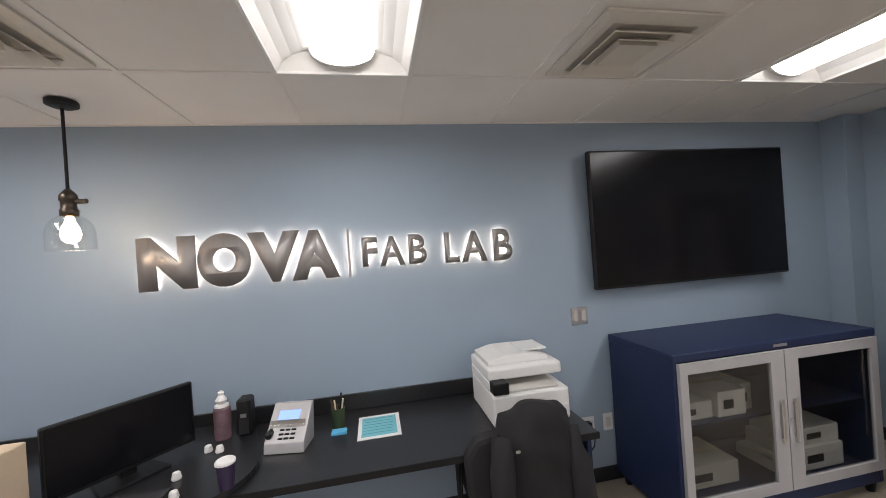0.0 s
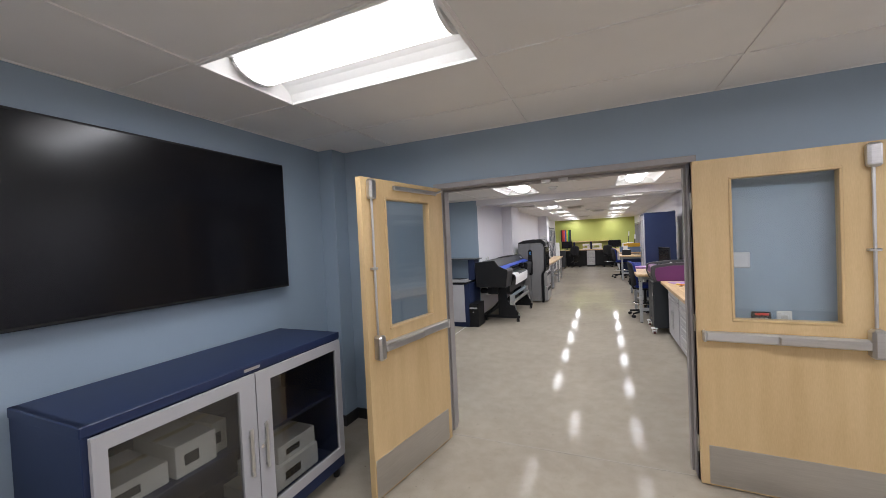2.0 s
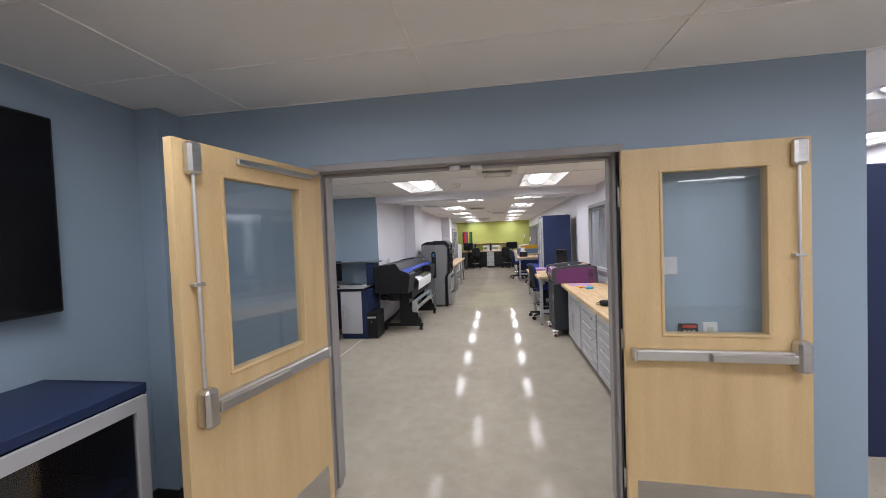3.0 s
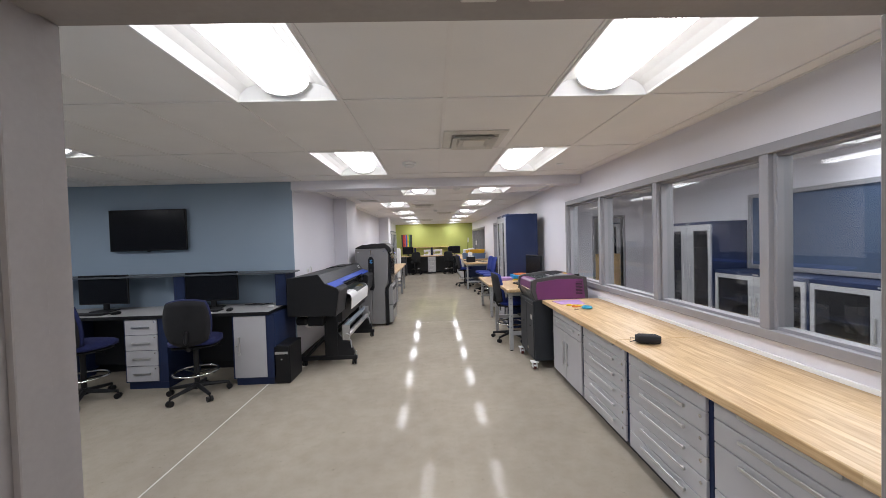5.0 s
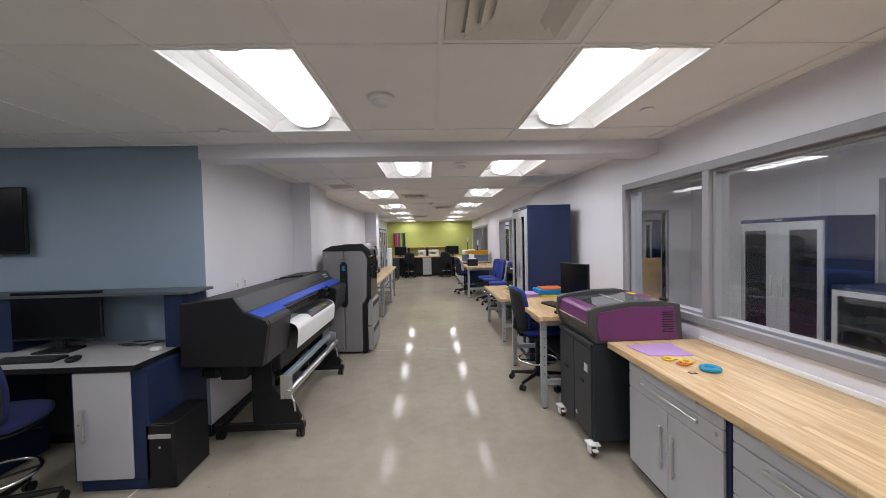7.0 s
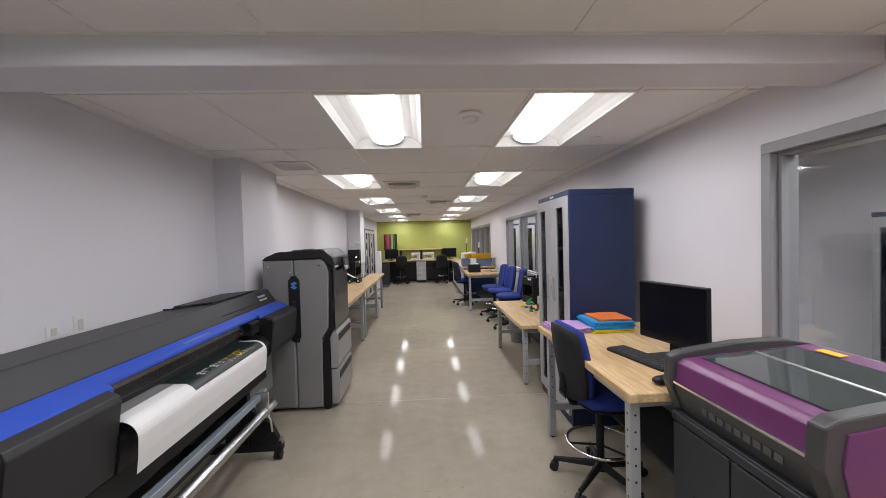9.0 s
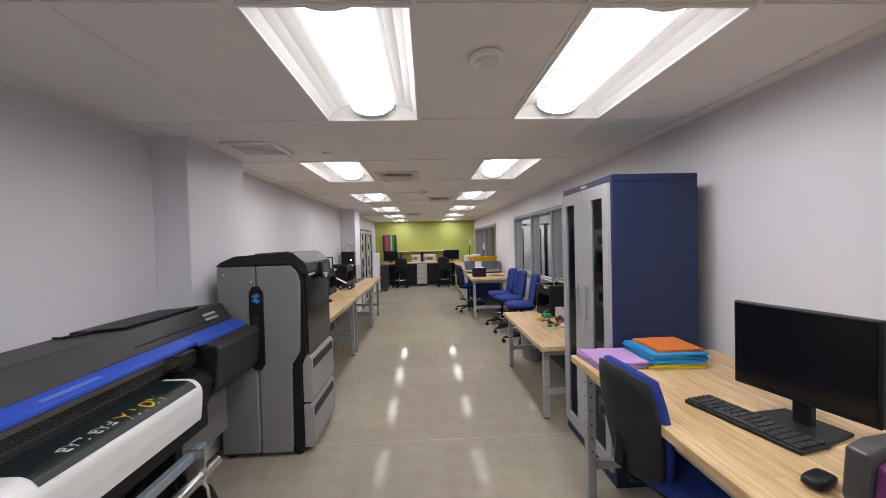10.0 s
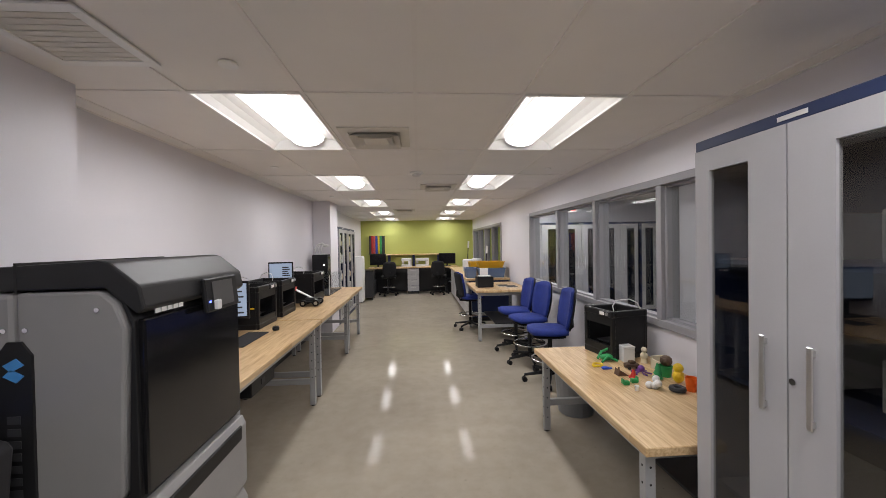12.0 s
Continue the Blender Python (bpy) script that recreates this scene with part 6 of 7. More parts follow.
for y0, y1, x1, z1 in ((4.335, 4.79, -1.305, 1.082), (4.79, 6.22, -1.345, 1.094), (6.22, 6.80, -1.325, 1.088)):
    bm = bm_new()
    prism(bm, [(-1.418, 1.122), (x1, z1), (x1 + 0.004, z1 - 0.024), (-1.418, 1.078)], "y", y0, y1, 0.003)
    part("blue_band", bm, PBLUE, wp, "bright blue cover band")
bm = bm_new()
prism(bm, [(-1.344, 1.082), (-1.270, 1.040), (-1.271, 1.036), (-1.345, 1.078)], "y", 4.795, 6.25)
part("front_window", bm, SMOKED, wp, "tinted window over the platen", shadow=False)
bm = bm_new()
prism(bm, [(-1.385, 1.1080), (-1.385, 1.1105), (-1.366, 1.1033), (-1.366, 1.1005)], "y", 5.36, 5.62)
part("band_mark", bm, mat("pale_mark", (0.12, 0.19, 0.58), 0.4), wp)
bm = bm_new()
prism(bm, [(-1.42, 1.075), (-1.306, 1.077), (-1.262, 1.058), (-1.250, 1.03), (-1.296, 0.72), (-1.42, 0.72)], "y", 4.335, 4.765, 0.005)
part("left_cover", bm, CHARCOAL, wp)
bm = bm_new()
prism(bm, [(-1.42, 1.075), (-1.33, 1.070), (-1.245, 1.052), (-1.228, 1.03), (-1.252, 0.79), (-1.30, 0.73), (-1.42, 0.72)], "y", 6.27, 6.82, 0.008)
part("ink_cover", bm, CHARCOAL, wp)
bm = bm_new()
prism(bm, [(-1.41, 1.066), (-1.33, 1.062), (-1.247, 1.046), (-1.234, 1.025), (-1.258, 0.795), (-1.303, 0.735), (-1.41, 0.725)], "y", 6.256, 6.267, 0.002)
part("inner_cheek", bm, BLACKP, wp, "black inner cheek of the cover")
for i in range(7):
    zz = 0.76 + 0.026 * i
    part("cover_rib", B(-1.2515 + 0.0023 * i, -1.2475 + 0.0023 * i, 6.30, 6.79, zz + 0.05, zz + 0.053, 0), CHARCOAL, wp)
bm = bm_new()
prism(bm, [(-1.42, 0.97), (-1.38, 0.93), (-1.31, 0.915), (-1.262, 0.86), (-1.29, 0.72), (-1.42, 0.72)], "y", 4.77, 6.25)
part("platen", bm, BLACKP, wp)
part("carriage_rail", B(-1.41, -1.385, 4.80, 6.17, 1.03, 1.06, 0.002), ALU, wp)
part("carriage", B(-1.40, -1.30, 6.02, 6.16, 0.98, 1.07, 0.006), BLACKP, wp)


def sheet(prof, y0, y1, thick, lift=0.0):
    """A sheet bent along a profile in xz, running in y."""
    bm = bm_new()
    up = []
    for i, (x, z) in enumerate(prof):
        a, b = prof[max(i - 1, 0)], prof[min(i + 1, len(prof) - 1)]
        d = Vector((b[0] - a[0], b[1] - a[1])).normalized()
        n = Vector((-d.y, d.x))
        up.append((x + n.x * (thick + lift), z + n.y * (thick + lift)))
    low = [(x + (u[0] - x) * lift / (thick + lift), z + (u[1] - z) * lift / (thick + lift)) for (x, z), u in zip(prof, up)]
    rows = [[bm.verts.new((p[0], y, p[1])) for p in up] for y in (y0, y1)] + [[bm.verts.new((p[0], y, p[1])) for p in low] for y in (y0, y1)]
    for i in range(len(prof) - 1):
        bm.faces.new((rows[0][i], rows[0][i + 1], rows[1][i + 1], rows[1][i]))
        bm.faces.new((rows[2][i], rows[3][i], rows[3][i + 1], rows[2][i + 1]))
        bm.faces.new((rows[0][i], rows[2][i], rows[2][i + 1], rows[0][i + 1]))
        bm.faces.new((rows[1][i], rows[1][i + 1], rows[3][i + 1], rows[3][i]))
    for i in (0, len(prof) - 1):
        bm.faces.new((rows[0][i], rows[1][i], rows[3][i], rows[2][i]))
    bmesh.ops.recalc_face_normals(bm, faces=bm.faces[:])
    return bm


curl = [(-1.405, 0.942)] + [(-1.36 + 0.02 * k, 0.938) for k in range(5)] + [(-1.275 + 0.075 * math.sin(a), 0.863 + 0.075 * math.cos(a)) for a in [radians(12 * k) for k in range(1, 9)]] + [(-1.204, 0.79), (-1.213, 0.715)]
media = part("media_sheet", sheet(curl, 4.772, 6.035, 0.0012), PAPER, wp, "white vinyl sheet curling over the platen", smooth=False)
part("printed_area", sheet(curl[:11], 5.18, 6.00, 0.0008, 0.003), mat("dark_print", (0.012, 0.02, 0.02), 0.35), media, "near black printed banner area")
# plain grey laid on the white vinyl for the shade under the front window
part("window_shade_grey", sheet(curl[:4], 4.79, 5.18, 0.0008, 0.003), mat("window_shade_grey", (0.22, 0.22, 0.22), 0.5), media)


def bent_letter(ch, u0, u1, v0, v1, bold):
    """A letter laid on the curl: u runs against y, v follows the sheet towards its front."""
    bm = glyph(ch, u0, u1, v0, v1, 0.0042, 0.0050, bold)
    run = [0.0]
    for a, b in zip(curl, curl[1:]):
        run.append(run[-1] + math.dist(a, b))
    for v in bm.verts:
        i = max(k for k in range(len(run) - 1) if run[k] <= v.co.z)
        f = (v.co.z - run[i]) / (run[i + 1] - run[i])
        a, b = Vector(curl[i]), Vector(curl[i + 1])
        d = (b - a).normalized()
        p = a + (b - a) * f + Vector((-d.y, d.x)) * v.co.x
        v.co = (p.x, 5.80 - 0.85 * v.co.y, p.y)
    return bm


PALEP = mat("pale_print", (0.5, 0.5, 0.5), 0.5)
for k, ch in enumerate("NOVAFABLAB"):
    u = 0.07 * k if k < 4 else 0.30 + 0.042 * (k - 4) + (0.025 if k > 6 else 0)
    part("printed_letter", bent_letter(ch, u, u + (0.064 if k < 4 else 0.036), 0.112, 0.112 + (0.065 if k < 4 else 0.045), 0.02), YELLOW if k < 4 else PALEP, media)
part("media_roll", cyl(bm_new(), (-1.72, 4.55, 0.60), (-1.72, 6.15, 0.60), 0.07, seg=24), PAPER, wp)
part("lower_guide", B(-1.42, -1.30, 4.62, 6.25, 0.58, 0.718, 0.004), BLACKP, wp)
part("electronics_box", B(-1.78, -1.47, 6.27, 6.78, 0.30, 0.718, 0.006), MIDGREY, wp, "grey steel box under the cover")
part("tension_bar", B(-1.305, -1.260, 4.62, 6.16, 0.475, 0.525, 0.004), mat("blue_grey_alu", (0.30, 0.36, 0.42), 0.4, 0.4), wp, "blue-grey media guide bar")
part("takeup_roller", cyl(bm_new(), (-1.235, 4.56, 0.395), (-1.235, 6.20, 0.385), 0.034, seg=20), STEEL, wp, "polished take-up tube", smooth=False)
for y in (4.61, 6.05):
    bm = bm_new()
    box(bm, -1.54, -1.37, y, y + 0.06, 0.125, 0.72, 0.004)
    prism(bm, [(-1.372, 0.125), (-1.16, 0.125), (-1.15, 0.17), (-1.21, 0.30), (-1.29, 0.33), (-1.372, 0.45)], "y", y + 0.005, y + 0.055, 0.003)
    tube(bm, [(-1.52, y + 0.03, 0.40), (-1.80, y + 0.03, 0.11)], 0.022)
    side = part("stand_leg", bm, BLACKP, wp)
    part("foot_bar", B(-1.86, -1.12, y + 0.002, y + 0.058, 0.072, 0.126, 0.004), BLACKP, side)
    for x in (-1.16, -1.82):
        bm = bm_new()
        cyl(bm, (x - 0.026, y + 0.03, 0.034), (x - 0.007, y + 0.03, 0.034), 0.034, seg=16)
        cyl(bm, (x + 0.007, y + 0.03, 0.034), (x + 0.026, y + 0.03, 0.034), 0.034, seg=16)
        box(bm, x - 0.02, x + 0.02, y + 0.01, y + 0.05, 0.05, 0.07, 0.004)
        cyl(bm, (x, y + 0.03, 0.035), (x, y + 0.03, 0.10), 0.012, seg=8)
        part("caster", bm, BLACKP, side)
    part("levelling_screw", cyl(bm_new(), (-1.13, y + 0.03, 0.10), (-1.13, y + 0.03, 0.18), 0.008, seg=10), STEEL, side)
    bm = bm_new()
    box(bm, -1.30, -1.20, y - 0.016, y - 0.004, 0.34, 0.54, 0.003)
    box(bm, -1.255, -1.215, y - 0.05, y - 0.012, 0.37, 0.41, 0.004)
    part("roller_bracket", bm, ALU, side, "bright roller bracket")
    part("lock_lever", tube(bm_new(), [(-1.22, y - 0.02, 0.38), (-1.19, y - 0.02, 0.33), (-1.18, y - 0.02, 0.24)], 0.008), ALU, side)
part("stand_beam", B(-1.50, -1.42, 4.67, 6.05, 0.30, 0.36, 0.004), BLACKP, wp)
bm = bm_new()
lathe(bm, (0, 0, 0), [(0.03, 0), (0.055, 0.02), (0.055, 0.12), (0.035, 0.15), (0.03, 0.26)], 16)
bm.transform(pose(-1.86, 4.50, 0.63, 0, 90, 0))
box(bm, -1.70, -1.50, 4.44, 4.58, 0.57, 0.72, 0.012)
part("feed_motor", bm, BLACKP, wp, "black feed motor under the body")
for i in range(2):
    part("model_bar", B(-1.476 + 0.02 * i, -1.463 + 0.02 * i, 6.52, 6.66, 1.188 - 0.028 * i, 1.203 - 0.028 * i, 0), LGREY, wp)
part("slot", B(-1.452, -1.44, 5.9, 6.6, 1.152, 1.158, 0), DARK, wp)
tb = thing("tray_panel", (-1.68, 6.2, 1.20), "flat black panel lying on the printer top", "panel")
bm = B(-0.14, 0.14, -0.32, 0.32, 0, 0.014, 0.004)
bm.transform(pose(-1.68, 6.28, 1.226, 0, -4.5, 0))
part("board", bm, BLACKP, tb)
bm = bm_new()
tube(bm, [(-1.70, 5.97, 1.232), (-1.70, 5.92, 1.236), (-1.72, 5.89, 1.230), (-1.78, 5.89, 1.220), (-1.86, 5.92, 1.213)], 0.006)
part("lead", bm, BLACKP, tb)

# ---- tall enclosed 3D printer ----
tm = thing("industrial_3d_printer", (-1.2, 7.2, 0), "tall grey and black enclosed 3D printer with two drawers", "3d printer")
Y0, Y1 = 6.875, 7.585
bm = bm_new()
box(bm, -1.57, -1.274, Y0, Y1, 0.035, 1.50, 0.018, 2)
part("rear_shell", bm, MIDGREY, tm)
bm = bm_new()
prism(bm, [(-1.268, 0.035), (-1.268, 1.50), (-1.01, 1.50), (-0.965, 1.46), (-0.935, 1.38), (-0.955, 0.82), (-1.02, 0.72), (-1.03, 0.035)], "y", Y0, Y1, 0.010)
part("front_shell", bm, MIDGREY, tm)
bm = bm_new()
prism(bm, [(-1.015, 0.04), (-1.015, 0.72), (-0.945, 0.82), (-0.925, 1.38), (-0.955, 1.46), (-1.0, 1.50), (-0.96, 1.50), (-0.915, 1.40), (-0.91, 0.80), (-0.955, 0.70), (-0.955, 0.04)], "y", Y0 + 0.012, Y1 - 0.012, 0.003)
part("edge_trim", bm, BLACKP, tm, "black curved edge trim")
bm = bm_new()
prism(bm, [(-1.58, 1.50), (-1.54, 1.535), (-1.43, 1.58), (-1.02, 1.602), (-0.985, 1.595), (-0.89, 1.515), (-0.875, 1.44), (-0.90, 1.42), (-0.955, 1.47), (-1.0, 1.51)], "y", Y0 + 0.004, Y1 - 0.004, 0.008)
part("hood", bm, mat("satin_black", (0.014, 0.014, 0.015), 0.48, var=0.1, spec=0.35, bump=0.05), tm, "satin black domed hood")
part("hood_seam", B(-1.274, -1.266, Y0 + 0.003, Y1 - 0.003, 1.50, 1.598, 0), DARK, tm)
part("front_window", B(-0.925, -0.893, Y0 + 0.03, Y1 - 0.03, 0.80, 1.40, 0.006), GLOSSBLK, tm, "gloss black front door")
bm = B(-0.010, 0.010, -0.135, 0.135, -0.072, 0.072, 0.006)
bm.transform(pose(-0.862, 7.33, 1.435, 0, -6, 0))
scr = part("touch_screen", bm, BLACKP, tm)
bm = B(0.0105, 0.0125, -0.085, 0.085, -0.055, 0.055, 0)
bm.transform(pose(-0.862, 7.33, 1.435, 0, -6, 0))
part("glass", bm, mat("touch_glass", (0.07, 0.07, 0.07), 0.3, var=0.1), scr, "grey touch screen glass")
part("usb_stick", B(-0.862, -0.828, 7.245, 7.275, 1.372, 1.412, 0.004), WPLAST, tm, "white usb stick with a blue light")
part("status_light", B(-0.850, -0.846, 7.212, 7.224, 1.405, 1.413, 0), mat("blue_led", (0.1, 0.1, 1), 0.4, var=0, emit=((0.1, 0.15, 1.0), 4.0)), tm)
for i in range(5):
    part("badge_bar", B(-0.8915, -0.888, 6.95 + 0.032 * i, 6.975 + 0.032 * i, 1.412, 1.428, 0), PAPER, tm)
for z0, z1 in ((0.41, 0.775), (0.05, 0.395)):
    bm = bm_new()
    prism(bm, [(-0.95, z0), (-0.885, z0), (-0.872, z0 + 0.03), (-0.872, z1 - 0.04), (-0.89, z1), (-0.95, z1)], "y", Y0 + 0.035, Y1 - 0.02, 0.006)
    dr = part("drawer", bm, mat("drawer_grey", (0.30, 0.295, 0.29), 0.42, var=0.04, bump=0.08), tm)
    bm = bm_new()
    prism(bm, [(-0.874, z1 - 0.10), (-0.868, z1 - 0.10), (-0.866, z1 - 0.035), (-0.874, z1 - 0.03)], "y", Y0 + 0.06, Y1 - 0.08)
    part("handle", bm, BLACKP, dr, "recessed black handle")
bm = bm_new()
prism(bm, [(-1.325, 0.74), (-1.325, 1.30), (-1.293, 1.345), (-1.249, 1.345), (-1.217, 1.30), (-1.217, 0.74), (-1.249, 0.695), (-1.293, 0.695)], "y", Y0 - 0.008, Y0 + 0.003, 0.002)
strip = part("badge_strip", bm, BLACKP, tm, "black badge strip with a blue emblem")
for z0, s in ((1.27, 1), (1.235, -1)):
    bm = bm_new()
    prism(bm, [(-1.271 - 0.032, z0), (-1.271 + s * 0.008, z0 + 0.022), (-1.271 + 0.032, z0), (-1.271 - s * 0.008, z0 - 0.022)], "y", Y0 - 0.011, Y0 - 0.007)
    part("emblem", bm, mat("emblem_blue", (0.05, 0.22, 0.50), 0.4), strip)
for i in range(8):
    part("letter_bar", B(-1.295, -1.255, Y0 - 0.010, Y0 - 0.007, 0.80 + 0.04 * i, 0.825 + 0.04 * i, 0), CHARCOAL, strip)
for x, z in ((-1.51, 1.44), (-1.305, 1.38), (-1.24, 1.38), (-1.02, 1.44), (-1.305, 0.70), (-1.24, 0.70), (-1.01, 0.70), (-1.51, 0.70), (-1.305, 0.10), (-1.24, 0.10), (-1.06, 0.10), (-1.51, 0.10)):
    part("screw", cyl(bm_new(), (x, Y0 - 0.004, z), (x, Y0 + 0.002, z), 0.008, seg=10), CHROME, tm)
for x in (-1.52, -1.0):
    for y in (Y0 + 0.06, Y1 - 0.06):
        part("foot", cyl(bm_new(), (x, y, 0), (x, y, 0.037), 0.03, seg=12), BLACKP, tm)

# ---- computer desks against the blue wall ----
dk = thing("computer_desk", (-3.5, 4.3, 0), "long grey computer desk with a black edge and navy ends", "desk")
part("worktop", B(-5.6, -1.99, 3.985, 4.685, 0.825, 0.858, 0.003), LAMINATE, dk)
part("edge_band", B(-5.6, -1.987, 3.978, 3.986, 0.823, 0.860, 0.002), BLACKP, dk)
part("end_band", B(-1.991, -1.984, 3.985, 4.685, 0.823, 0.860, 0.002), BLACKP, dk)
part("modesty_panel", B(-5.5, -2.1, 4.60, 4.62, 0.12, 0.82, 0.002), BASEB, dk)
rs = thing("riser_shelf", (-3.4, 4.55, 0.858), "navy riser shelf with a dark top over the desks", "shelf")
part("board", B(-5.6, -1.86, 4.36, 4.685, 1.268, 1.290, 0.003), mat("slate_board", (0.08, 0.09, 0.10), 0.4), rs)
for x in (-5.0, -3.33, -2.07):
    sup = part("support", B(x, x + 0.13, 4.40, 4.68, 0.860, 1.267, 0.003), NAVY, rs)
    part("edge_strip", B(x - 0.002, x + 0.132, 4.397, 4.40, 0.862, 1.266, 0), NAVY, sup)
    bm = bm_new()
    # black discs paint the shade of the holes on the solid support
    for i in range(7):
        cyl(bm, (x + 0.03, 4.394, 0.93 + 0.045 * i), (x + 0.03, 4.40, 0.93 + 0.045 * i), 0.005, seg=8)
    part("bolt_holes", bm, DARK, sup)


def pedestal(x0, x1, fronts, label):
    t = thing("desk_pedestal", ((x0 + x1) / 2, 4.3, 0), label, "cabinet", "desk pedestals")
    part("carcass", B(x0 - 0.025, x1 + 0.10, 4.012, 4.66, 0.08, 0.822, 0.003), NAVY, t)
    part("plinth", B(x0, x1 + 0.09, 4.03, 4.62, 0, 0.08, 0.002), NAVY, t)
    if fronts == "drawers":
        zs = [0.095, 0.275, 0.455, 0.635, 0.815]
        for a, b in zip(zs, zs[1:]):
            d_ = part("drawer", B(x0, x1, 3.994, 4.010, a + 0.003, b - 0.003, 0.003), LGREY, t, "light grey drawer front")
            bm = B(x0 + 0.08, x1 - 0.08, 3.975, 3.982, (a + b) / 2 - 0.008, (a + b) / 2 + 0.008, 0.002)
            for xx in (x0 + 0.085, x1 - 0.10):
                box(bm, xx, xx + 0.015, 3.980, 3.995, (a + b) / 2 - 0.006, (a + b) / 2 + 0.006)
            part("handle", bm, ALU, d_)
            part("lock", cyl(bm_new(), (x1 - 0.03, 3.990, b - 0.03), (x1 - 0.03, 3.996, b - 0.03), 0.008, seg=10), CHROME, d_)
    else:
        d_ = part("door", B(x0, x1, 3.994, 4.010, 0.095, 0.812, 0.003), LGREY, t, "light grey cupboard door")
        bm = B(x0 + 0.055, x0 + 0.075, 3.970, 3.978, 0.36, 0.58, 0.002)
        for zz in (0.37, 0.55):
            box(bm, x0 + 0.058, x0 + 0.072, 3.976, 3.995, zz, zz + 0.02)
        part("handle", bm, ALU, d_)
        part("lock", cyl(bm_new(), (x0 + 0.03, 3.990, 0.47), (x0 + 0.03, 3.996, 0.47), 0.008, seg=10), CHROME, d_)


pedestal(-3.63, -3.27, "drawers", "grey four-drawer pedestal under the desk")
pedestal(-2.40, -2.035, "door", "grey one-door pedestal under the desk end")
pedestal(-4.98, -4.62, "door", "grey one-door pedestal under the desk")
for x, y, r in ((-2.86, 4.40, 3), (-4.19, 4.40, -3)):
    mo = thing("monitor", (x, y, 0.858), "black flat monitor on the computer desk", "monitor", "desk monitors")
    monitor_parts(mo, 0.63, 0.365, 0.09)
    place(mo, pose(x, y, 0.858, 0, 0, r))
    kb2 = thing("keyboard", (0, 0, 0), "black keyboard on the computer desk", "keyboard", "desk keyboards")
    part("tray", B(-0.21, 0.21, -0.065, 0.065, 0, 0.016, 0.004), BLACKP, kb2)
    part("key_field", B(-0.20, 0.20, -0.055, 0.055, 0.016, 0.022, 0.002), CHARCOAL, kb2)
    place(kb2, pose(x + 0.02, y - 0.24, 0.859, 0, 0, r))
mouse(-2.50, 4.12, 0.859, 10)
mouse(-3.84, 4.14, 0.859, -12)
cb = thing("cable_coil", (-2.3, 4.5, 0.858), "loose dark cables on the desk", "cable")
for k in range(3):
    bm = bm_new()
    tube(bm, [(-2.52 + 0.02 * k, 4.52, 0.866), (-2.42, 4.45 + 0.03 * k, 0.872), (-2.28, 4.50 - 0.02 * k, 0.866), (-2.18 - 0.03 * k, 4.56, 0.870), (-2.30, 4.60, 0.866), (-2.45, 4.57 + 0.01 * k, 0.868)], 0.005, 6)
    part("lead", bm, CHARCOAL, cb)
ms = thing("white_adapter", (-2.08, 4.33, 0.858), "small white adapter on the desk corner", "adapter")
part("body", B(-2.13, -2.06, 4.30, 4.35, 0.8595, 0.885, 0.008), WPLAST, ms)
part("lead", tube(bm_new(), [(-2.13, 4.33, 0.868), (-2.18, 4.36, 0.864), (-2.25, 4.40, 0.864)], 0.003, 6), WPLAST, ms)


def tower(x0, x1, y0, y1, h, label):
    t = thing("computer_tower", ((x0 + x1) / 2, (y0 + y1) / 2, 0), label, "computer", "computer towers")
    part("case", B(x0, x1, y0, y1, 0.008, h, 0.006), BLACKP, t)
    part("front_panel", B(x0 + 0.008, x1 - 0.008, y0 - 0.008, y0, 0.02, h - 0.01, 0.003), BLACKP, t)
    part("drive_door", B(x0 + 0.02, x1 - 0.02, y0 - 0.011, y0 - 0.008, h - 0.10, h - 0.07, 0.001), ALU, t)
    part("button", cyl(bm_new(), ((x0 + x1) / 2, y0 - 0.011, h - 0.16), ((x0 + x1) / 2, y0 - 0.007, h - 0.16), 0.008, seg=10), ALU, t)
    for xx in (x0 + 0.03, x1 - 0.03):
        part("foot", B(xx - 0.012, xx + 0.012, y0 + 0.02, y1 - 0.02, 0, 0.009, 0), BLACKP, t)


tower(-1.965, -1.775, 4.02, 4.40, 0.45, "black computer tower standing beside the desk")
tower(-1.60, -1.38, 18.0, 18.45, 0.46, "black computer tower under the sewing desk")
tower(1.02, 1.22, 18.0, 18.45, 0.46, "black computer tower under the sewing desk")

# ---- things on the west benches ----


PALE_LIT = mat("pale_lit_screen", (0.1, 0.12, 0.15), 0.3, var=0, emit=((0.42, 0.52, 0.70), 0.62))
for x, y, r, w_, h_, z_, label in ((-1.70, 8.93, 4, 0.50, 0.33, 0.15, "monitor with a pale lit screen of text on the bench"),
                                   (-1.74, 10.52, 8, 0.30, 0.23, 0.345, "small lit monitor standing above the small printers")):
    mo = thing("monitor", (x, y, 0.8625), label, "monitor", "bench monitors")
    monitor_parts(mo, w_, h_, z_)
    mo.matrix_basis = Matrix()
    part("lit_area", B(-w_ / 2 + 0.016, w_ / 2 - 0.016, -0.0205, -0.0185, z_ + 0.026, z_ + h_ - 0.018, 0), PALE_LIT, mo, "pale blue lit desktop with plain bars")
    for k in range(5):
        zz = z_ + 0.05 + (h_ - 0.10) * k / 5
        part("text_bar", B(w_ / 2 - 0.13, w_ / 2 - 0.04 - 0.012 * (k % 3), -0.0222, -0.0208, zz, zz + 0.014, 0), CHARCOAL, mo)
    place(mo, pose(x, y, 0.8625, 0, 0, r))
